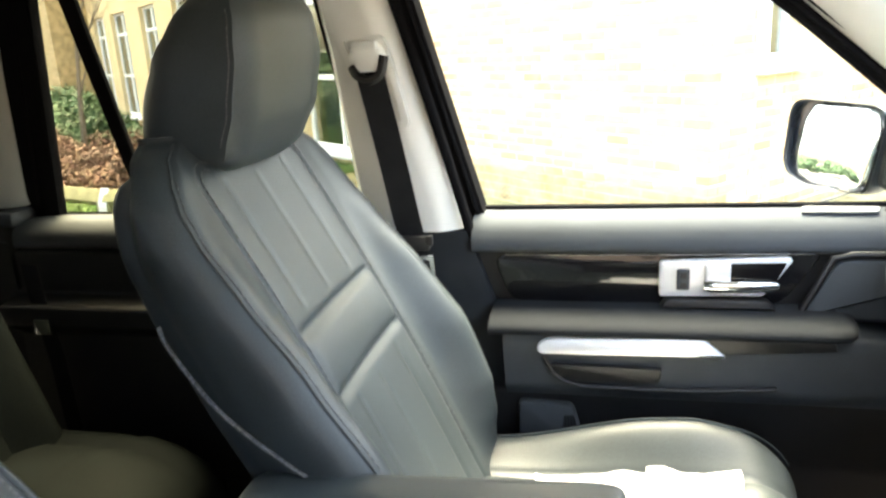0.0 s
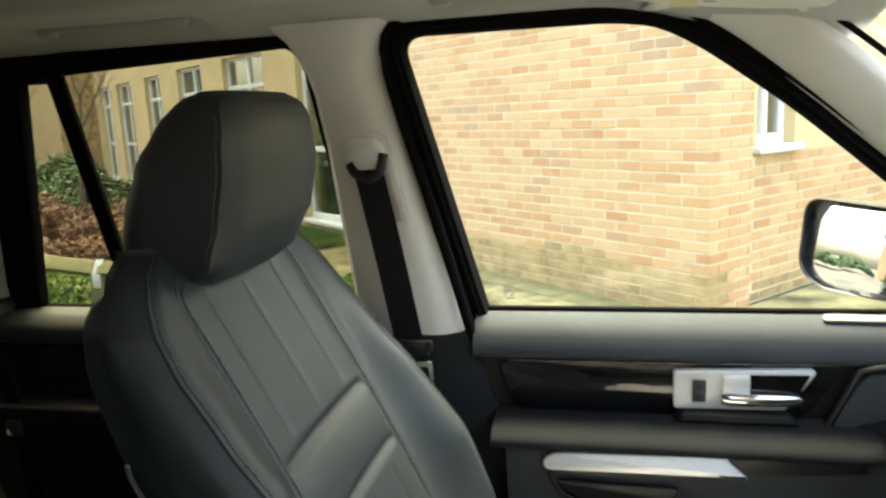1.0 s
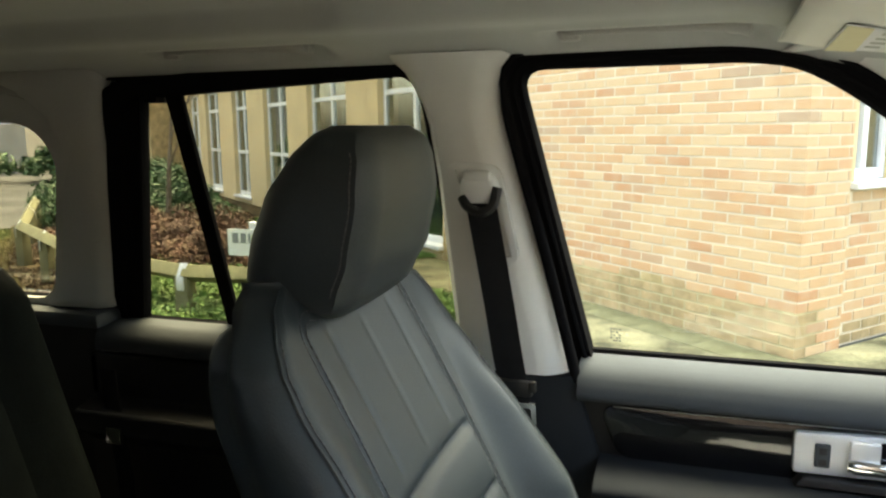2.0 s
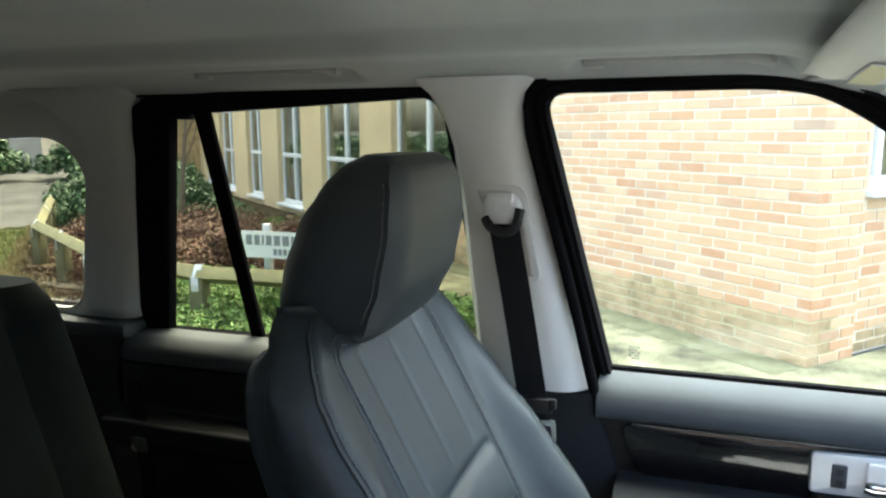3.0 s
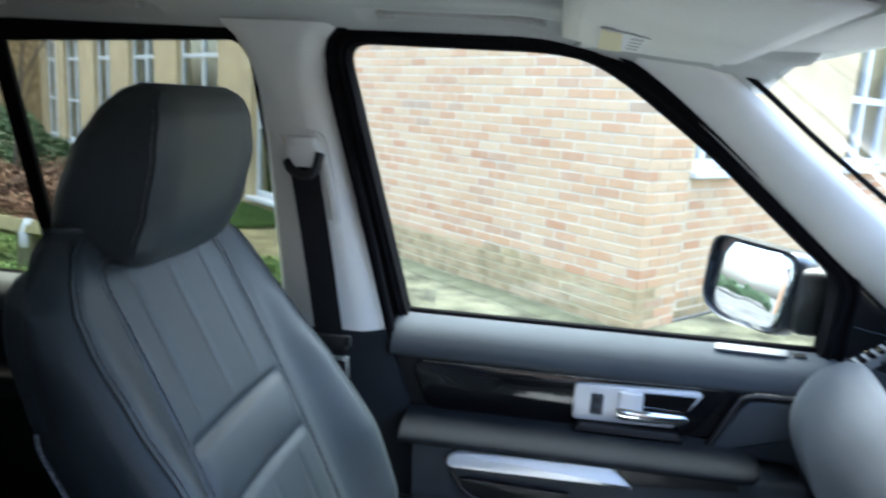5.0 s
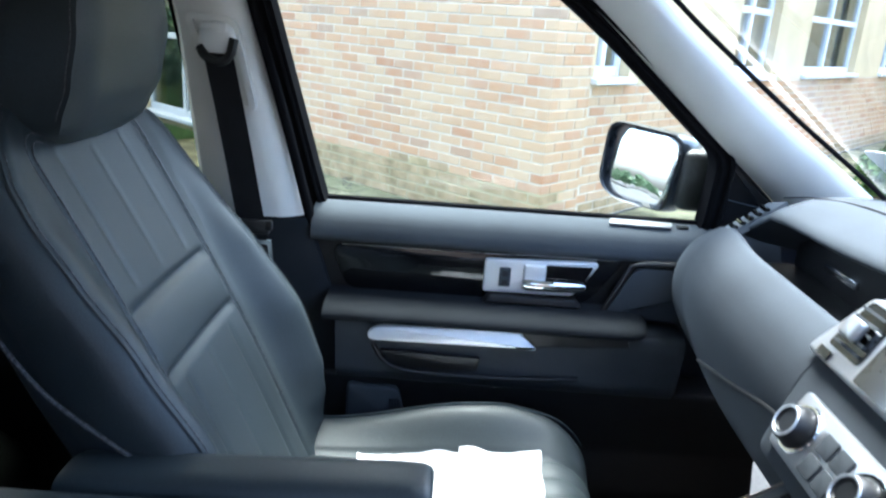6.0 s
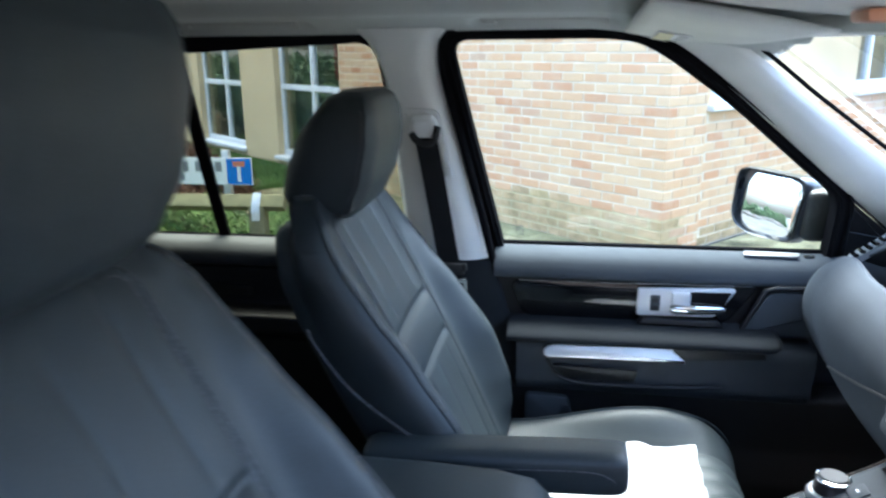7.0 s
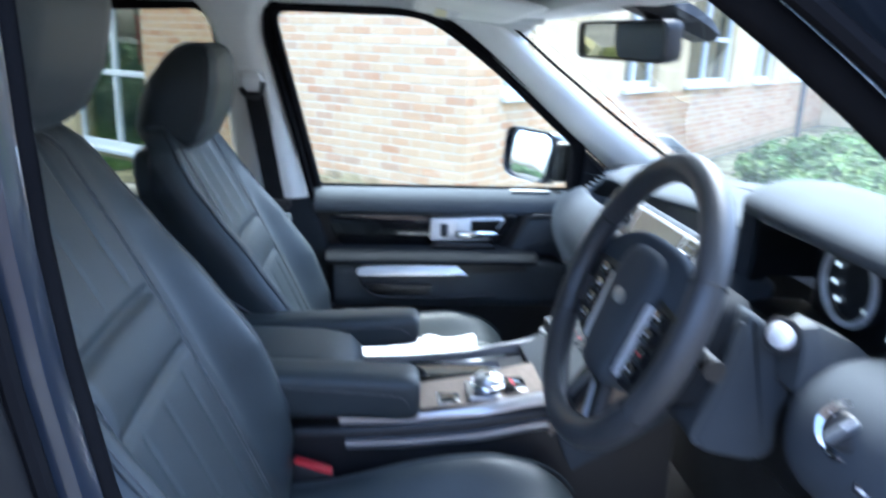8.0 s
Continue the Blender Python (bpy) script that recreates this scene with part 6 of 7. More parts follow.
start = part("start_button", loft([on_start(c, r) for c, r in ((-0.040, 0.016), (-0.012, 0.019), (0.0, 0.0205), (0.003, 0.0195), (0.003, 0.004))]), HARD, dash, "round bright start button in a dark ring")
part("button_face", loft([on_start(c, r) for c, r in ((0.001, 0.0145), (0.0045, 0.014), (0.006, 0.012), (0.0066, 0.003))]), ALU, start, "bright metal button face")

# ---------------------------------------------------------------- rear view mirror, sun visors, sticker
rv = thing("rear_view_mirror", (0.68, -0.03, 1.47), "black rear view mirror under the windscreen header", "mirror")
RVC = Vector((0.672, -0.028, 1.525))
rn = Vector((-0.93, -0.30, -0.10)).normalized()
ru = (Vector((0, 0, 1)) - rn * rn.z).normalized()
rr_ = ru.cross(rn).normalized()
RVS = rounded([(-0.112, -0.026), (0.112, -0.030), (0.116, 0.030), (-0.106, 0.030)], 0.014, 5)
on_rv = lambda a, b, c: RVC + rr_ * a + ru * b + rn * c
part("mirror_glass", prism([(a * 0.95, b * 0.88) for a, b in RVS], on_rv, 0.002), MIRROR, rv, "dim mirror glass", smooth=False)
part("housing", loft([[on_rv(a * k, b * k, c) for a, b in RVS] for k, c in ((0.955, 0.0), (0.965, 0.006), (1.02, 0.007), (1.05, -0.004), (1.0, -0.024), (0.8, -0.038), (0.4, -0.045))]), HARD, rv)
part("stem", tube(spline([on_rv(0, 0.005, -0.035), on_rv(0.01, 0.03, -0.06), (0.745, -0.04, 1.565)], 5), 0.016, 10), HARD, rv)
SENSOR = ((0.66, 1.590, 0.035, 0.016), (0.70, 1.582, 0.045, 0.022), (0.75, 1.560, 0.046, 0.022), (0.780, 1.545, 0.040, 0.018), (0.795, 1.537, 0.030, 0.008))
part("sensor_cover", loft([[(x, -0.075 + w * a, z + b * h) for a, b in ((-1, 0), (-0.75, -1), (0.75, -1), (1, 0), (0.9, 0.7), (-0.9, 0.7))] for x, z, w, h in SENSOR]), HARD, rv, "black sensor cover on the glass")


def visor(sgn, label):
    t = thing("sun_visor", (0.5, sgn * 0.36, 1.56), label, "sun visor", "sun visors")
    rings = []
    for q in range(11):
        k = q / 10
        x = 0.372 + 0.22 * k
        tilt = lambda y: (1.588 - 0.022 * k + 0.075 * (0.575 - y) * (1 - 0.6 * k)) if sgn > 0 else 1.607 - 0.022 * k
        edge = math.sin(math.pi * min(1, max(0.02, k * 0.98 + 0.01))) ** 0.35
        y1, y0 = 0.575 + 0.015 * k, 0.14
        rings.append([(x, sgn * y, tilt(y) + c * edge) for y, c in ((y0, 0), (y0 + 0.015, -0.008), (0.25, -0.009), (0.35, -0.010), (0.47, -0.009), (y1 - 0.02, -0.008), (y1, 0), (y1 - 0.02, 0.006), (0.35, 0.008), (y0 + 0.015, 0.006))])
    v = part("visor_body", loft(rings), TRIM, t, smooth="all")
    if sgn > 0:
        under = lambda a, b: 1.588 - 0.1 * (a - 0.372) + 0.075 * (0.575 - b) * (1 - 2.73 * (a - 0.372)) - 0.0102
        tag_ = part("warning_label", prism([(0.414, 0.41), (0.468, 0.425), (0.466, 0.535), (0.416, 0.55)], lambda a, b, c: (a, b, under(a, b) - c), 0.001), PAPER, v, "white warning label")
        part("pale_band", prism([(0.415, 0.412), (0.438, 0.418), (0.446, 0.546), (0.417, 0.549)], lambda a, b, c: (a, b, under(a, b) - 0.001 - c), 0.0006), YELLOW, tag_, "yellow band")
        for k in range(4):
            y0 = 0.435 + 0.024 * k
            part("print_bar", prism([(0.449, y0), (0.463, y0), (0.463, y0 + 0.009), (0.449, y0 + 0.009)], lambda a, b, c: (a, b, under(a, b) - 0.001 - c), 0.0006), HANDLEGREY, tag_)
    if sgn < 0:
        # plain orange block under the driver's visor
        part("orange_block", box(0.465, 0.515, -0.290, -0.255, 1.578, 1.587, 0.003), AMBER, v, "small warm orange block")
    part("pivot", tube([(0.56, sgn * 0.56, 1.572), (0.575, sgn * 0.60, 1.570), (0.58, sgn * 0.63, 1.572)], 0.008, 10), TRIM, v)
visor(1, "cream sun visor folded up above the passenger")
visor(-1, "cream sun visor folded up above the driver")
oc = thing("overhead_console", (0.5, 0, 1.56), "flat cream overhead console between the sun visors", "overhead console")
part("body", loft([[(x, y * k, headliner_z(x, y * k) - d) for y, d in ((-0.12, -0.004), (-0.10, 0.008), (0.10, 0.008), (0.12, -0.004))] for x, k in ((0.40, 0.9), (0.43, 1), (0.48, 1), (0.53, 1), (0.58, 1), (0.62, 0.8))]), TRIM, oc)
part("seam", tube([(0.44, y, headliner_z(0.44, y) - 0.008) for y in (-0.09, 0.0, 0.09)], 0.0012, 6), SOFT, oc)
tk = thing("screen_sticker", (1.05, 0.55, 1.2), "pale rectangular parking sticker on the windscreen foot", "sticker")
part("film", prism(rounded([(-0.035, -0.06), (0.035, -0.06), (0.035, 0.06), (-0.035, 0.06)], 0.012), lambda a, b, c: Vector((1.055, 0.60, 1.275)) + Vector((0.55, -0.1, -0.42)).normalized() * b + Vector((0.15, -1, 0.1)).normalized() * a + Vector((0.6, 0, 0.8)) * c, 0.001), FILM, tk, smooth=False)
for k in range(4):
    part("print_bar", prism([(-0.025, 0.035 - 0.018 * k), (0.022 - 0.006 * (k % 2), 0.035 - 0.018 * k), (0.022 - 0.006 * (k % 2), 0.041 - 0.018 * k), (-0.025, 0.041 - 0.018 * k)], lambda a, b, c: Vector((1.055, 0.60, 1.275)) + Vector((0.55, -0.1, -0.42)).normalized() * b + Vector((0.15, -1, 0.1)).normalized() * a - Vector((0.6, 0, 0.8)) * (c + 0.0015), 0.0006), INK, tk, smooth=False)

# ---------------------------------------------------------------- outside: ground
def flat(outline, z, thick=0.02):
    return prism(outline, lambda a, b, c: (a, b, z - thick + c), thick)


gnd = bmesh.new()
bmesh.ops.create_grid(gnd, x_segments=40, y_segments=40, size=600)
solo("ground", gnd, ASPHALT, "worn grey asphalt road surface", "road", kind="structure", smooth=False)
# building frame: s along the long face, d into the house
C0 = Vector((0.985, 4.61))
UU = Vector((-0.749, 0.662)).normalized()
NN = Vector((0.662, 0.749)).normalized()


def bw(s, d, z):
    p = C0 + UU * s + NN * d
    return Vector((p.x, p.y, z))


def bw2(s, d):
    p = C0 + UU * s + NN * d
    return (p.x, p.y)


solo("pavement", flat([bw2(5.0, -0.004), bw2(-0.004, -0.004), bw2(-0.004, 16), bw2(-1.7, 16), bw2(-1.7, -1.6), bw2(5.0, -1.6)], 0.012), CONCRETE, "mossy concrete path round the brick corner", "pavement", kind="structure", smooth=False)
for k in range(9):
    s0 = 0.02 + 0.56 * k
    solo("kerb_slab", box(0, 0.557, 0, 0.26, 0, 0.004, 0.0015, m=Matrix(((UU.x, NN.x, 0, bw(s0, -0.30, 0).x), (UU.y, NN.y, 0, bw(s0, -0.30, 0).y), (0, 0, 1, 0.012), (0, 0, 0, 1)))), SLAB, "pale mossy edging slab along the brick wall", "paving slab", "edging slabs", kind="structure")
def wavy(points, seed, amount=0.05):
    """A soft uneven line through points, as the edge of turf has."""
    rnd = random.Random(seed)
    return [(p.x + rnd.uniform(-amount, amount), p.y + rnd.uniform(-amount, amount)) for p in spline([(x, y, 0) for x, y in points], 12)]


BED_EDGE = wavy([(-2.2, 3.35), (-3.2, 3.1), (-4.3, 3.55), (-4.95, 4.3), (-6.85, 5.6), (-9.6, 8.4)], 5)
ROAD_EDGE = wavy([(-10.2, 8.2), (-7.3, 5.2), (-5.3, 3.8), (-4.4, 3.1), (-3.2, 2.7), (-2.0, 2.9)], 6, 0.03)
lawn_out = [bw2(5.02, -0.02), bw2(5.02, -1.9)] + BED_EDGE + [bw2(19, -0.8), bw2(19, -0.02)]
solo("planting_bed", flat(lawn_out, 0.035, 0.03), SOIL, "brown bark mulch planting bed before the house", "planting bed", kind="structure", smooth=False)
solo("lawn", flat([bw2(4.6, -0.03), bw2(4.6, -2.2), (-2.0, 4.0), (-3.4, 5.4), bw2(9.5, -1.2), bw2(9.5, -0.03)], 0.055, 0.03), GRASS, "short green lawn below the windows", "lawn", kind="structure", smooth=False)


verge = BED_EDGE + ROAD_EDGE
solo("grass_verge", flat(verge, 0.026, 0.022), VERGE, "narrow strip of grass along the road", "grass verge", kind="structure", smooth=False)


def blades(count, pick, h, w, seed):
    rnd = random.Random(seed)
    vs, fs = [], []
    for _ in range(count):
        x, y, z = pick(rnd)
        a, hh, lean = rnd.uniform(0, 6.28), h * rnd.uniform(0.5, 1.2), rnd.uniform(0, 0.6)
        dx, dy = math.cos(a) * w, math.sin(a) * w
        lx, ly = math.cos(a + 1.6) * lean * hh, math.sin(a + 1.6) * lean * hh
        k = len(vs)
        vs += [(x - dx, y - dy, z), (x + dx, y + dy, z), (x + lx, y + ly, z + hh)]
        fs.append((k, k + 1, k + 2))
    return vs, fs


def raw(name, vs, fs, mat, label, category, kind="", group="", parent=None):
    me = bpy.data.meshes.new(name)
    me.from_pydata(vs, [], fs)
    me.materials.append(mat)
    ob = new(name, me)
    if parent:
        ob.parent = parent
    return tagged(ob, label, category, group, kind)


raw("grass", *blades(26000, lambda r: (lambda s, d: (*bw2(s, d), 0.052))(r.uniform(4.4, 9.4), -r.uniform(0.03, 2.1)), 0.05, 0.004, 3), BLADE, "short green grass of the lawn", "grass", "stuff")


def along_edge(rnd, edge, lo, hi, z):
    """A spot beside a line of the plan, between lo and hi metres off it."""
    i = rnd.randrange(len(edge) - 1)
    a, b = Vector(edge[i]), Vector(edge[i + 1])
    d = (b - a).normalized()
    p = a.lerp(b, rnd.random()) + Vector((-d.y, d.x)) * rnd.uniform(lo, hi)
    return (p.x, p.y, z)


raw("verge_grass", *blades(16000, lambda q: along_edge(q, BED_EDGE, -0.03, 0.50, 0.024), 0.045, 0.005, 8), TURFBLADE, "thin worn grass on the verge beside the road", "grass", "stuff")
raw("dry_grass", *blades(5000, lambda q: along_edge(q, BED_EDGE, -0.12, 0.05, 0.028), 0.075, 0.006, 9), STRAW, "dry straw grass along the planting bed", "grass", "stuff")
raw("leaf_litter", *blades(14000, lambda q: along_edge(q, BED_EDGE, -1.6, -0.02, 0.034), 0.03, 0.014, 10), LITTER, "brown bark and dead leaves on the planting bed", "leaf litter", "stuff")


def foliage(centres, per, leaf, seed, squash=0.8):
    """Many small folded leaves spread through a set of overlapping clumps."""
    rnd = random.Random(seed)
    vs, fs = [], []
    for cx, cy, cz, r in centres:
        for _ in range(per):
            while True:
                p = Vector((rnd.uniform(-1, 1), rnd.uniform(-1, 1), rnd.uniform(-0.6, 1)))
                if 0.45 < p.length < 1.0 + rnd.uniform(-0.25, 0.15):
                    break
            q = Vector((cx + p.x * r, cy + p.y * r, max(0.03, cz + p.z * r * squash)))
            n = (p + Vector((rnd.uniform(-0.8, 0.8), rnd.uniform(-0.8, 0.8), rnd.uniform(-0.3, 0.9)))).normalized()
            t = n.cross(Vector((rnd.uniform(-1, 1), rnd.uniform(-1, 1), rnd.uniform(-1, 1)))).normalized()
            b = n.cross(t)
            s = leaf * rnd.uniform(0.6, 1.3)
            k = len(vs)
            vs += [q - t * s, q + b * s * 0.45 + n * s * 0.15, q + t * s, q - b * s * 0.45 + n * s * 0.15]
            fs += [(k, k + 1, k + 2), (k, k + 2, k + 3)]
    return vs, fs


def shrub(name, x, y, rx, ry, h, clumps, per, leaf, mat, seed, label, category, group):
    rnd = random.Random(seed)
    cs = []
    for _ in range(clumps):
        a, q = rnd.uniform(0, 6.28), math.sqrt(rnd.random())
        r = rnd.uniform(0.14, 0.24) * (h / 0.5) ** 0.5
        top = h * (1 - 0.45 * q * q) - r * 0.7
        cs.append((x + rx * q * math.cos(a), y + ry * q * math.sin(a), max(0.05, rnd.uniform(0.55, 1.0) * top), r))
    t = thing(name, (x, y, 0.03), label, category, group)
    vs, fs = foliage(cs, per, leaf, seed)
    o = ORIGIN[t.name]
    me = bpy.data.meshes.new("foliage")
    me.from_pydata([Vector(v) - o for v in vs], [], fs)
    me.materials.append(mat)
    ob = new("foliage", me)
    ob.parent = t
    st = bmesh.new()
    for k in range(5):
        a = 1.26 * k + seed
        tube([(x, y, 0.0), (x + rx * 0.25 * math.cos(a), y + ry * 0.25 * math.sin(a), h * 0.4), (x + rx * 0.5 * math.cos(a), y + ry * 0.5 * math.sin(a), h * 0.75)], [0.014, 0.009, 0.004], 5, bm=st)
    part("stems", st, BARK, t)
    return t


k = 0
for x, y, h in ((-1.55, 4.9, 0.28), (-2.05, 4.55, 0.42), (-2.6, 4.35, 0.46), (-3.2, 4.3, 0.44), (-3.75, 4.55, 0.42), (-2.4, 3.65, 0.34), (-3.1, 3.55, 0.36), (-3.7, 3.75, 0.34), (-4.3, 4.9, 0.42), (-2.9, 4.9, 0.38), (-3.6, 5.0, 0.38)):
    k += 1
    shrub("shrub", x, y, 0.42, 0.36, h, 26, 260, 0.022, LEAF, 100 + k, "low bright green shrub in the planting bed", "shrub", "green shrubs")
for x, y, h in ((-4.2, 6.1, 0.62), (-4.9, 6.3, 0.64), (-5.6, 6.6, 0.66), (-6.3, 7.1, 0.66), (-5.1, 7.2, 0.66), (-5.9, 7.6, 0.66), (-7.0, 7.9, 0.68), (-5.0, 5.4, 0.5), (-5.7, 5.9, 0.52), (-4.1, 6.9, 0.6), (-6.9, 7.0, 0.6), (-3.5, 6.3, 0.55)):
    k += 1
    shrub("hedge_shrub", x, y, 0.5, 0.42, h, 22, 230, 0.026, LEAF_BROWN, 200 + k, "russet brown winter shrub behind the street sign", "shrub", "brown shrubs")
for x, y, h, r in ((-8.9, 9.3, 0.95, 0.7), (-9.7, 10.0, 1.1, 0.8), (-9.2, 10.9, 1.15, 0.8), (-8.2, 10.3, 0.95, 0.7), (-6.0, 8.4, 0.60, 0.38), (-7.7, 9.5, 0.72, 0.55)):
    k += 1
    shrub("laurel_bush", x, y, r, r, h, 34, 200, 0.05, LEAF_DARK, 300 + k, "dark green laurel bush by the road bend", "bush", "laurel bushes")
for x, y, h, r in ((5.3, 6.9, 0.75, 0.7), (6.1, 7.1, 0.85, 0.8), (7.0, 7.3, 0.9, 0.85), (8.0, 7.6, 0.95, 0.9), (5.2, 6.0, 0.6, 0.6), (6.3, 6.0, 0.7, 0.7)):
    k += 1
    shrub("variegated_bush", x, y, r, r, h, 40, 220, 0.05, LEAF, 400 + k, "dense green leafy bush ahead of the car", "bush", "bushes ahead")


def bare_tree(x, y, h, seed, lean):
    rnd = random.Random(seed)
    t = thing("bare_tree", (x, y, 0.0), "slender bare winter tree beside the house", "tree", "bare trees")
    bm = bmesh.new()
    def limb(p, d, length, r, depth):
        pts, rad = [p], [r]
        for i in range(4):
            d = (d + Vector((rnd.uniform(-0.14, 0.14), rnd.uniform(-0.14, 0.14), 0.06))).normalized()
            pts.append(pts[-1] + d * length / 4)
            rad.append(r * (1 - 0.17 * (i + 1)))
        tube(pts, rad, 7 if depth < 2 else 5, bm=bm)
        if depth < 3:
            for i in range(5 if depth == 0 else 4):
                q = pts[rnd.randint(2, 4)]
                a = rnd.uniform(0, 6.28)
                dd = (d * 0.9 + Vector((math.cos(a), math.sin(a), rnd.uniform(0.1, 0.6))) * 0.8).normalized()
                limb(q, dd, length * rnd.uniform(0.5, 0.7), rad[3] * 0.6, depth + 1)
    limb(Vector((x, y, 0)), Vector((lean, 0, 1)).normalized(), h * 0.45, 0.05, 0)
    part("trunk_and_limbs", bm, BARK, t)
for i, (x, y, h, lean) in enumerate(((-8.4, 8.7, 4.6, 0.0), (-6.86, 8.5, 4.2, 0.2), (-10.5, 8.4, 4.5, 0.0))):
    bare_tree(x, y, h, 40 + i, lean)

# knee rail fence with galvanised straps
rail_pts = [(-1.72, 4.16), (-3.172, 4.06), (-4.72, 4.62), (-6.75, 5.92), (-9.3, 8.5)]
fence = thing("timber_fence", (-3.2, 4.0, 0.0), "low weathered timber knee rail with metal straps", "fence")
posts = [(-1.92, 4.135)] + rail_pts[1:] + [(-5.70, 5.25), (-8.0, 7.2)]
for x, y in posts:
    p = part("post", box(x - 0.055, x + 0.055, y - 0.055, y + 0.055, -0.05, 0.47, 0.006), TIMBER, fence)
    i = min(range(len(rail_pts) - 1), key=lambda j: (Vector(rail_pts[j]).lerp(Vector(rail_pts[j + 1]), 0.5) - Vector((x, y))).length)
    d = (Vector(rail_pts[i + 1]) - Vector(rail_pts[i])).normalized()
    m = Matrix(((d.x, -d.y, 0, x), (d.y, d.x, 0, y), (0, 0, 1, 0), (0, 0, 0, 1)))
    strap = loft([[m @ Vector((a, b, c)) for b, c in ((-0.066, 0.36), (-0.066, 0.455), (0.0, 0.553), (0.066, 0.455), (0.066, 0.36), (0.062, 0.36), (0.062, 0.453), (0.0, 0.546), (-0.062, 0.453), (-0.062, 0.36))] for a in (-0.03, 0.03)])
    part("strap", strap, GALV, p, "galvanised metal strap")
for a, b in zip(rail_pts, rail_pts[1:]):
    av, bv = Vector((*a, 0)), Vector((*b, 0))
    d = (bv - av).normalized()
    n = Vector((-d.y, d.x, 0))
    part("rail", loft([[p + n * u + Vector((0, 0, 0.475 + v)) for u, v in ((-0.064, -0.012), (-0.058, 0.0), (-0.006, 0.064), (0.006, 0.064), (0.058, 0.0), (0.064, -0.012), (0.0, -0.06))] for p in (av, av.lerp(bv, 0.3), av.lerp(bv, 0.7), bv)]), TIMBER, fence)

# street sign: plain bars stand for its lettering
sg = thing("street_sign", (-3.0, 5.24, 0.0), "low white street sign with grey bars and a blue end panel", "street sign")
SX0, SX1, SY, SZ0, SZ1 = -3.60, -2.44, 5.24, 0.395, 0.635
plate_ = part("plate", prism(rounded([(SX0, SZ0), (SX1, SZ0), (SX1, SZ1), (SX0, SZ1)], 0.012), lambda a, b, c: (a, SY + c, b), 0.012), SIGNWHITE, sg, "white enamel plate", smooth=False)
part("blue_panel", prism(rounded([(SX1 - 0.235, SZ0 + 0.006), (SX1 - 0.006, SZ0 + 0.006), (SX1 - 0.006, SZ1 - 0.006), (SX1 - 0.235, SZ1 - 0.006)], 0.008), lambda a, b, c: (a, SY - 0.003 + c, b), 0.004), SIGNBLUE, plate_, "blue no through road panel", smooth=False)
part("white_stem", box(SX1 - 0.135, SX1 - 0.105, SY - 0.006, SY - 0.002, SZ0 + 0.03, SZ1 - 0.07), WHITEMARK, plate_, smooth=False)
part("red_bar", box(SX1 - 0.175, SX1 - 0.065, SY - 0.006, SY - 0.002, SZ1 - 0.075, SZ1 - 0.03), SIGNRED, plate_, smooth=False)
x = SX0 + 0.05
for w in (0.062, 0.055, 0.02, 0.055, 0.062, 0.065, 0.05):
    part("letter_bar", box(x, x + w, SY - 0.004, SY - 0.0005, SZ0 + 0.115, SZ1 - 0.035), INK, plate_, smooth=False)
    x += w + 0.024
x += 0.04
for w in (0.085, 0.065, 0.06):
    part("letter_bar", box(x, x + w, SY - 0.004, SY - 0.0005, SZ0 + 0.115, SZ1 - 0.035), INK, plate_, smooth=False)
    x += w + 0.02
for q in range(4):
    part("small_bar", box(SX0 + 0.33 + 0.05 * q, SX0 + 0.365 + 0.05 * q, SY - 0.004, SY - 0.0005, SZ0 + 0.03, SZ0 + 0.085), INK, plate_, smooth=False)
for x in (SX0 + 0.25, SX1 - 0.25):
    part("post", box(x - 0.035, x + 0.035, SY + 0.012, SY + 0.06, 0.0, 0.70, 0.004), GALV, sg)

# ---------------------------------------------------------------- the house
CS, BL, BH, BJ = 0.075, 0.213, 0.0625, 0.012
house_h = 5.4
WINDOWS = [(4.44, 6.04), (7.08, 8.66), (9.66, 11.0), (12.1, 13.2), (14.35, 15.65), (16.35, 17.5)]
BRICK_END = 4.40


def wall_box(s0, s1, d0, d1, z0, z1, bevel=0.0):
    o = bw(s0, d0, z0)
    return box(0, s1 - s0, 0, d1 - d0, 0, z1 - z0, bevel, m=Matrix(((UU.x, NN.x, 0, o.x), (UU.y, NN.y, 0, o.y), (0, 0, 1, z0), (0, 0, 0, 1))))


wn_ = thing("wall_north", bw(2, 0.2, 0), "buff and orange brick house wall with pale joints", "house wall", kind="structure")
part("mortar_core", wall_box(0.0035, BRICK_END, 0.0035, 0.30, 0.345, house_h), MORTAR, wn_, smooth=False)
part("mortar_foot", wall_box(0.0035, BRICK_END, 0.0035, 0.30, -0.05, 0.345), MORTAR_MOSSY, wn_, "moss stained foot of the wall", smooth=False)
part("mortar_return", wall_box(0.0035, 0.30, 0.30, 0.485, -0.05, house_h), MORTAR, wn_, smooth=False)
wc_ = thing("wall_cream", bw(10, 0.2, 0), "cream rendered house wall between tall windows", "house wall", kind="structure")
edges = [BRICK_END] + [v for w in WINDOWS for v in w] + [18.0]
for s0, s1 in zip(edges[0::2], edges[1::2]):
    part("render_pier", wall_box(s0 + 0.002, s1, 0.0 if s0 > 4.5 else 0.02, 0.30, 0, house_h), RENDER, wc_, smooth=False)
for s0, s1 in WINDOWS:
    part("render_head", wall_box(s0 - 0.002, s1 + 0.002, 0.004, 0.30, 2.42, house_h), RENDER, wc_, smooth=False)
    part("render_apron", wall_box(s0 - 0.002, s1 + 0.002, 0.004, 0.30, 0, 0.12), RENDER, wc_, smooth=False)
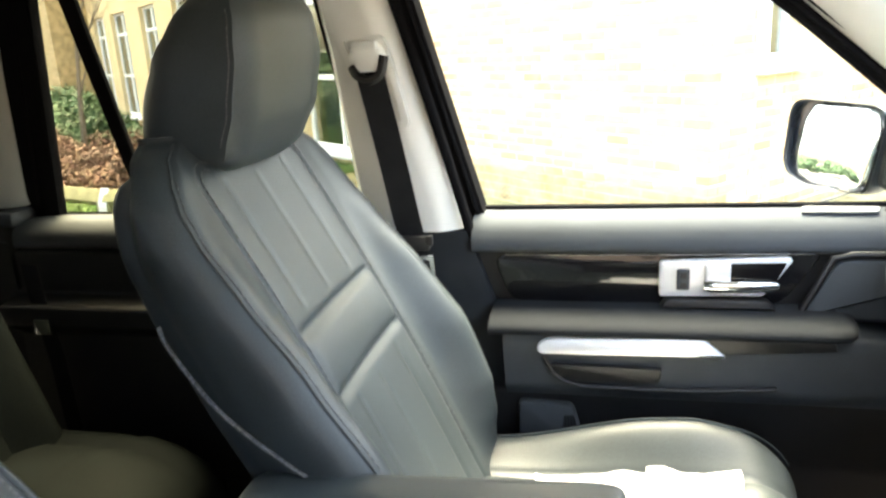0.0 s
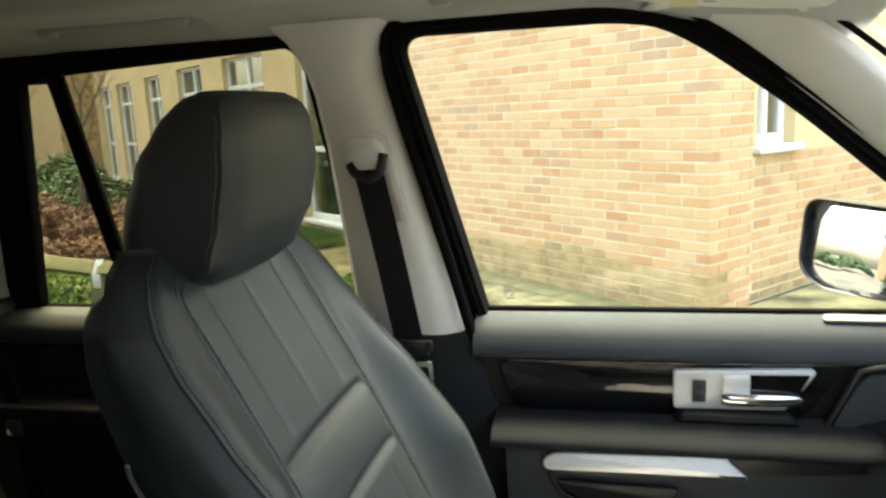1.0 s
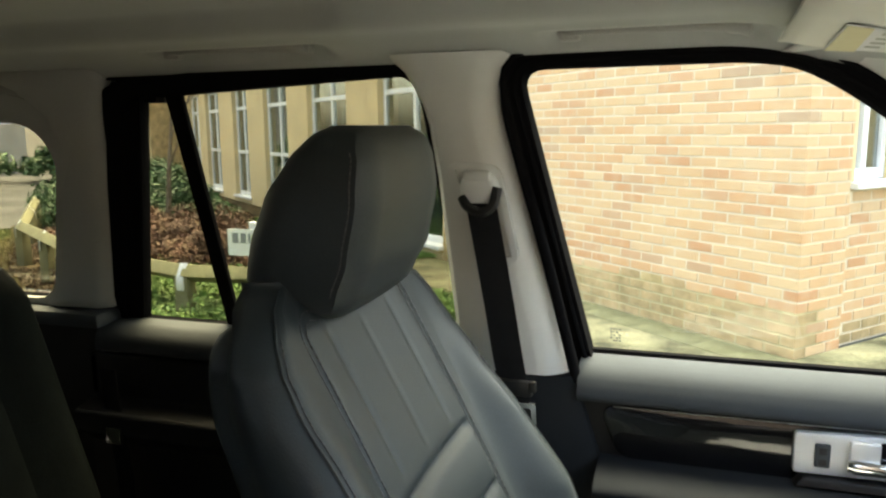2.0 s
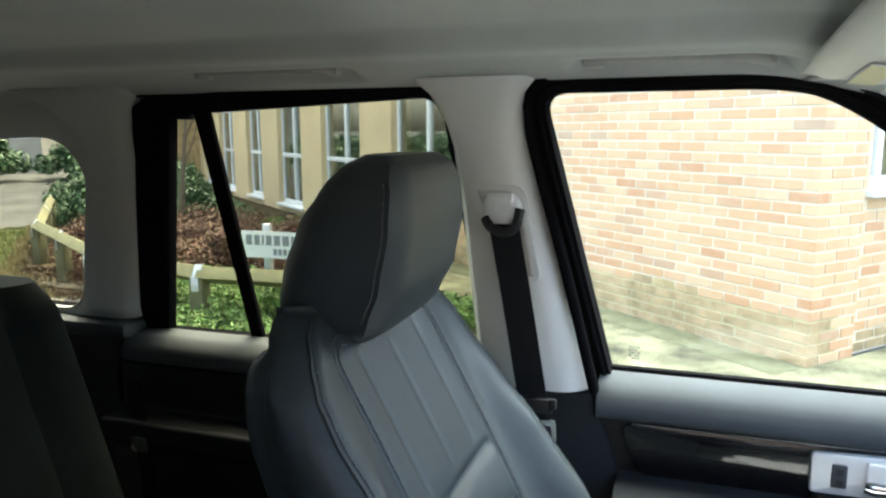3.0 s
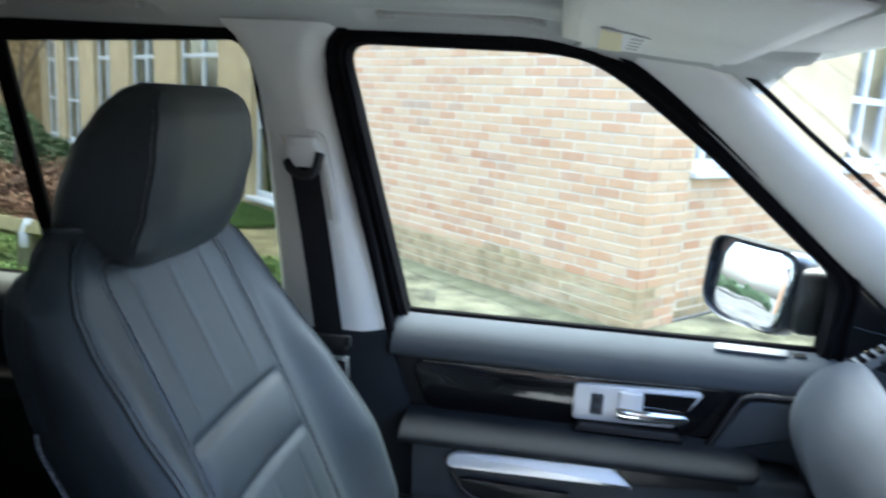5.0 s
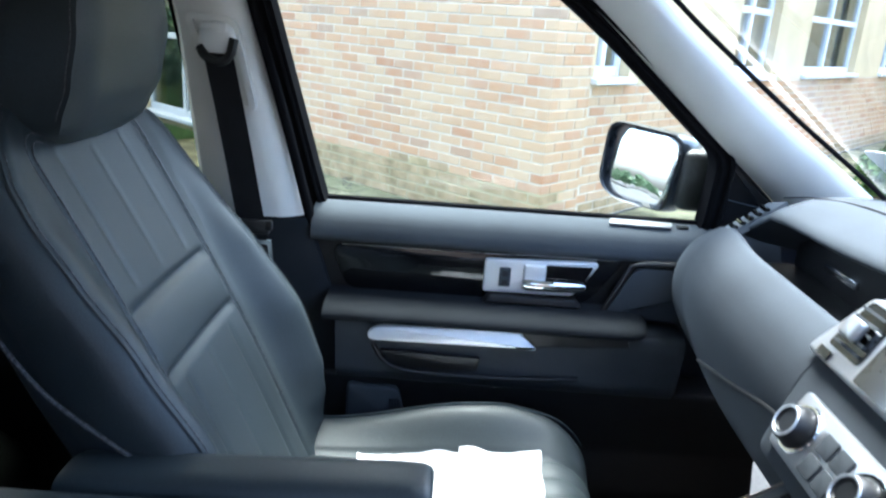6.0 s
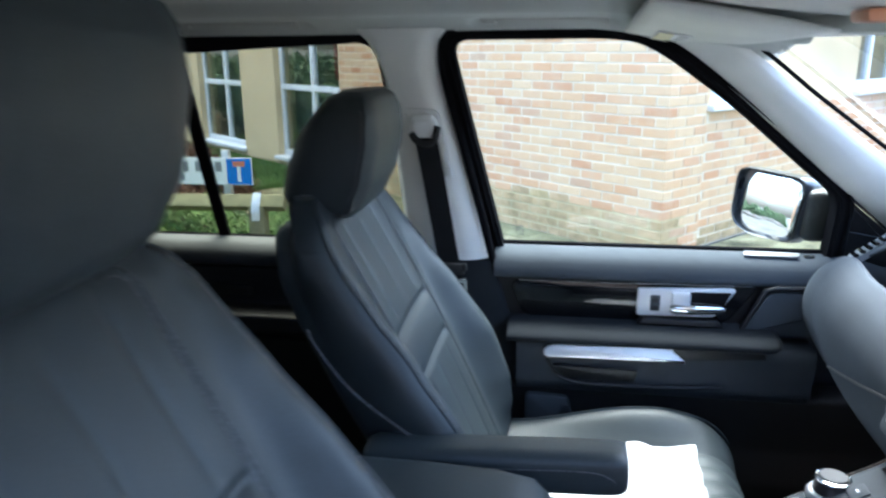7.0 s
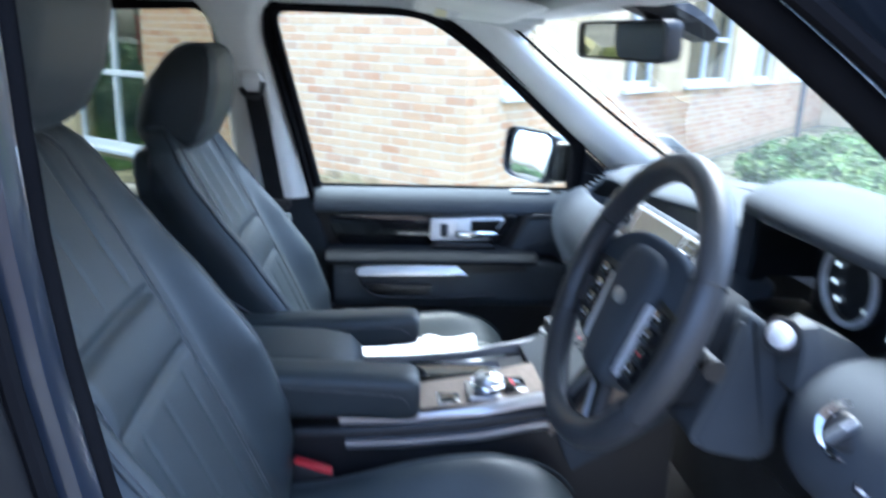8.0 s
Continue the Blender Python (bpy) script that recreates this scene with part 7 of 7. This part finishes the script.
part("end_brickwork", wall_box(18.0, 26.0, -0.9, 0.3, 0, house_h), BRICK_MOSSY, wc_, "plain brick end of the house", smooth=False)


def house_window(name, s0, s1, z0, z1, trans, at, label):
    """White frame with a mullion and transoms, panes behind, sill in front."""
    t = thing(name, at((s0 + s1) / 2, 0.0, z0), label, "window", "house windows", kind="structure")
    f = 0.055
    d0, d1 = 0.085, 0.145
    def bar(nm, a0, a1, b0, b1, e0=d0, e1=d1):
        bm = bmesh.new()
        vs = [at(a, e, b) for e in (e0, e1) for a, b in ((a0, b0), (a1, b0), (a1, b1), (a0, b1))]
        v = [bm.verts.new(p) for p in vs]
        for q in ((0, 1, 2, 3), (7, 6, 5, 4), (0, 4, 5, 1), (1, 5, 6, 2), (2, 6, 7, 3), (3, 7, 4, 0)):
            bm.faces.new([v[i] for i in q])
        bmesh.ops.recalc_face_normals(bm, faces=bm.faces[:])
        bmesh.ops.bevel(bm, geom=bm.edges[:], offset=0.006, segments=1, affect="EDGES")
        return bm
    mid = s0 + (s1 - s0) * 0.46
    fr = part("window_frame", bar("f", s0, s0 + f, z0, z1), UPVC, t)
    part("window_frame", bar("f", s1 - f, s1, z0, z1), UPVC, t)
    part("window_frame", bar("f", s0 + f, s1 - f, z0, z0 + f + 0.02), UPVC, t)
    part("window_frame", bar("f", s0 + f, s1 - f, z1 - f, z1), UPVC, t)
    part("mullion", bar("f", mid - f * 0.6, mid + f * 0.6, z0 + f, z1 - f, d0 - 0.006, d1 + 0.004), UPVC, t)
    for z in trans:
        part("transom", bar("f", s0 + f, s1 - f, z - f * 0.6, z + f * 0.6, d0 - 0.003, d1 + 0.002), UPVC, t)
    cuts = [z0 + f, *trans, z1 - f]
    for a0, a1 in ((s0 + f, mid), (mid, s1 - f)):
        for b0, b1 in zip(cuts, cuts[1:]):
            part("pane", bar("f", a0 + 0.005, a1 - 0.005, b0 + 0.005, b1 - 0.005, 0.112, 0.118), HOUSEGLASS, t, smooth=False)
    part("window_sill", bar("f", s0 - 0.04, s1 + 0.04, z0 - 0.05, z0 - 0.002, -0.06, 0.15), UPVC, t)
    part("blind", bar("f", s0 + 0.02, s0 + (s1 - s0) * 0.22, z0 + 0.1, z1 - 0.05, 0.34, 0.36), CURTAIN, t, "pale curtain edge")


num = 4
for s0, s1 in WINDOWS:
    house_window(f"window_{num}", s0, s1, 0.17, 2.42, (1.07, 1.97), lambda a, e, b: bw(a, e, b), "tall white framed window in the cream wall")
    num += 1
part("room_back", wall_box(BRICK_END - 0.1, 18.0, 1.9, 2.0, -0.02, 3.0), ROOM, wc_, smooth=False)
part("room_floor", wall_box(BRICK_END - 0.1, 18.0, 0.30, 1.9, 0.0, 0.08), ROOM, wc_, smooth=False)
part("room_ceiling", wall_box(BRICK_END - 0.1, 18.0, 0.30, 1.9, 2.6, 2.7), ROOM, wc_, smooth=False)
cut = wall_box(5.1, 5.5, 0.6, 0.63, 1.15, 1.75)
part("notice", cut, RED, wc_, "red notice inside a window", smooth=False)
part("notice", wall_box(7.9, 8.1, 0.5, 0.53, 1.2, 1.55), RED, wc_, "red notice inside a window", smooth=False)
part("notice", wall_box(8.2, 8.45, 0.5, 0.53, 1.5, 1.9), PAPER, wc_, "white notice inside a window", smooth=False)

# gable side: low brick wall, cream above, windows on a white sill line
wg = thing("wall_gable", bw(0.1, 6, 0), "house side with brick below and cream render above", "house wall", kind="structure")
RS = 0.05
GW = [(0.60, 1.10), (3.10, 4.13), (5.15, 7.25), (8.56, 9.92), (11.3, 12.8)]
SILL, HEAD = 1.12, 2.42
part("brick_core", wall_box(RS + 0.0035, 0.35, 0.486, 15.0, -0.05, SILL - 0.06), MORTAR, wg, smooth=False)
ge = [0.486] + [v for w in GW for v in w] + [15.0]
for d0, d1 in zip(ge[0::2], ge[1::2]):
    part("render_pier", wall_box(RS, 0.35, d0, d1, SILL - 0.058, house_h), RENDER, wg, smooth=False)
for d0, d1 in GW:
    part("render_head", wall_box(RS + 0.003, 0.35, d0 - 0.002, d1 + 0.002, HEAD, house_h), RENDER, wg, smooth=False)
    house_window(f"window_{num}", d0, d1, SILL, HEAD, (1.95,) if d1 - d0 < 0.7 else (1.75,), lambda a, e, b: bw(RS + e, a, b), "white framed window over the low brick wall")
    num += 1
part("room_back", wall_box(1.9, 2.0, 0.5, 15.0, 0, 3.0), ROOM, wg, smooth=False)
part("room_floor", wall_box(0.35, 1.9, 0.5, 15.0, 0.9, 0.95), ROOM, wg, smooth=False)
part("room_ceiling", wall_box(0.35, 1.9, 0.5, 15.0, 2.6, 2.7), ROOM, wg, smooth=False)
part("room_end", wall_box(0.3, 4.3, 0.5, 0.55, 0, 3.0), ROOM, wg, smooth=False)
part("far_wing", wall_box(-5.5, 0.35, 15.0, 15.4, 0, house_h), RENDER, wg, "cream wing closing the yard", smooth=False)
hr_ = thing("house_roof", bw(8, 6, house_h), "low dark roof over the house", "roof", kind="structure")
part("roof_slab", wall_box(-0.3, 26.5, -0.35, 15.4, house_h, house_h + 0.15), SLATE, hr_, smooth=False)

# plain unseen wall added to block light from the driver's side; closes the yard
nb = thing("light_block_wall", (-3, -5.2, 0), "plain unseen wall added across the yard to block light", "house wall", kind="structure")
part("blocker_face", box(-16, 9, -5.6, -5.2, 0, 2.3), LIGHTBLOCK, nb, smooth=False)
# street furniture ahead of the car
lp = thing("street_pole", (7.6, 11.2, 0), "slim dark grey pole on the verge ahead of the car", "pole")
part("pole", tube([(7.6, 11.2, 0), (7.6, 11.2, 2.0), (7.6, 11.2, 5.0)], [0.05, 0.045, 0.04], 12), SLATE, lp)
# far hedges, houses and trees round the road, also for the mirrors
for i, (x, y, w, d, h) in enumerate(((-30, 26, 12, 8, 5), (-34, -3.5, 8, 10, 4.8), (-22, -14, 14, 8, 5), (6, -18, 16, 8, 5.4), (30, -4, 10, 14, 5.2))):
    hs = thing("far_house", (x, y, 0), "pale two storey house across the road", "house", "far houses")
    part("wall", box(x - w / 2, x + w / 2, y - d / 2, y + d / 2, 0, h), FARWALL if i in (0, 3) else BRICK_FAR, hs, smooth=False)
    part("roof", prism([(-d / 2 - 0.4, h), (d / 2 + 0.4, h), (0, h + 2.4)], lambda a, b, c: (x - w / 2 - 0.3 + c, y + a, b), w + 0.6), SLATE, hs, smooth=False)
    for s in (-1, 1):
        for fl in (1.0, 3.4):
            for kx in (-0.3, 0.3):
                wx = x + kx * w
                part("window", box(wx - 0.7, wx + 0.7, y + s * d / 2 - 0.04, y + s * d / 2 + 0.04, fl, fl + 1.2), SCREEN, hs, smooth=False)
for i in range(14):
    x, y = -19 + 0.4 * i - (i % 3), 3.0 + 1.25 * i
    shrub("far_hedge", x - 4, y, 1.2, 1.0, 1.5, 26, 70, 0.12, LEAF_DARK, 500 + i, "tall dark hedge across the road", "hedge", "far hedge")
for i in range(9):
    shrub("verge_hedge", -12.0 - 2.0 * i, -1.2 + 0.22 * i, 1.1, 0.4, 0.75, 20, 70, 0.07, LEAF_DARK, 600 + i, "trimmed dark verge hedge along the road", "hedge", "verge hedge")

# ---------------------------------------------------------------- bricks, last
def brick_mesh(length, name):
    bm = box(0, length, 0, BL if length < 0.15 else 0.1025, 0, BH, 0.003, 1)
    me = bpy.data.meshes.new(name)
    bm.to_mesh(me)
    bm.free()
    return me


rnd = random.Random(11)
STRETCH, HEADER = brick_mesh(BL, "brick"), brick_mesh(0.1025, "brick_header")
meshes = {}
for nm, mat in (("plain", BRICK), ("moss", BRICK_MOSSY)):
    for kind_, me in (("s", STRETCH), ("h", HEADER)):
        c = me.copy()
        c.materials.append(mat)
        meshes[nm, kind_] = c
jv = {"plain": [[], []], "moss": [[], []]}


def lay(parent, origin, ax, inward, length, count_box, mossy, depth=0.03):
    """One brick: an object of its own near the corner, else added to the joined rest."""
    jitter = rnd.uniform(-0.0015, 0.0025)
    o = origin + inward * jitter
    if count_box:
        ob = new("brick", meshes["moss" if mossy else "plain", "s" if length > 0.15 else "h"])
        ob.parent = parent
        m = Matrix(((ax.x, inward.x, 0, o.x), (ax.y, inward.y, 0, o.y), (0, 0, 1, o.z), (0, 0, 0, 1)))
        ob.matrix_local = Matrix.Translation(-ORIGIN[parent.name]) @ m
        return
    vs, fs = jv["moss" if mossy else "plain"]
    k = len(vs)
    e = 0.003
    for a, b, c in ((0, e, 0), (length, e, 0), (length, e, BH), (0, e, BH), (e, 0, e), (length - e, 0, e), (length - e, 0, BH - e), (e, 0, BH - e)):
        vs.append(o + ax * a + inward * b + Vector((0, 0, c)))
    for a, b, c in ((0, depth, 0), (length, depth, 0), (length, depth, BH), (0, depth, BH)):
        vs.append(o + ax * a + inward * b + Vector((0, 0, c)))
    fs += [(k + 4, k + 5, k + 6, k + 7), (k, k + 1, k + 5, k + 4), (k + 1, k + 2, k + 6, k + 5), (k + 2, k + 3, k + 7, k + 6), (k + 3, k, k + 4, k + 7), (k + 8, k + 9, k + 1, k), (k + 9, k + 10, k + 2, k + 1), (k + 10, k + 11, k + 3, k + 2), (k + 11, k + 8, k, k + 3)]


U3, N3 = Vector((UU.x, UU.y, 0)), Vector((NN.x, NN.y, 0))
made = 0
for course in range(46):
    z = 0.012 + CS * course
    odd = course % 2
    s = 0.0
    first = BL if not odd else 0.1025
    while s < BRICK_END - 0.05:
        ln = first if s == 0 else BL
        ln = min(ln, BRICK_END - s)
        near = s < 2.35 and 4 <= course < 28 and made < 285 and ln in (BL, 0.1025)
        mossy = z < 0.30 + 0.10 * noise.noise(Vector((s * 1.3, 0, 4.0)))
        made += near
        lay(wn_, bw(s, 0.0, z), U3, N3, ln, near, mossy, 0.03 if s else (BL if odd else 0.1025))
        s += ln + BJ
    # return face of the corner: header above stretcher
    seq = [(0.225, BL), (0.45, 0.035)] if odd else [(0.1145, BL), (0.3395, 0.1455)]
    for d0, ln in seq:
        lay(wn_, bw(0.0, d0 + ln, z), -N3, U3, ln, False, False)
    # low wall of the gable
    if z < SILL - 0.12:
        d = 0.49 + (0.1125 if odd else 0.0)
        while d < 14.9:
            ln = min(BL, 15.0 - d)
            lay(wg, bw(RS, d + ln, z), -N3, U3, ln, False, z < 0.1)
            d += BL + BJ
for nm, mat in (("plain", BRICK_JOINED), ("moss", BRICK_MOSSY)):
    vs, fs = jv[nm]
    o = ORIGIN[wn_.name]
    ob = raw("brickwork", [v - o for v in vs], fs, mat, "", "", "stuff", parent=wn_)
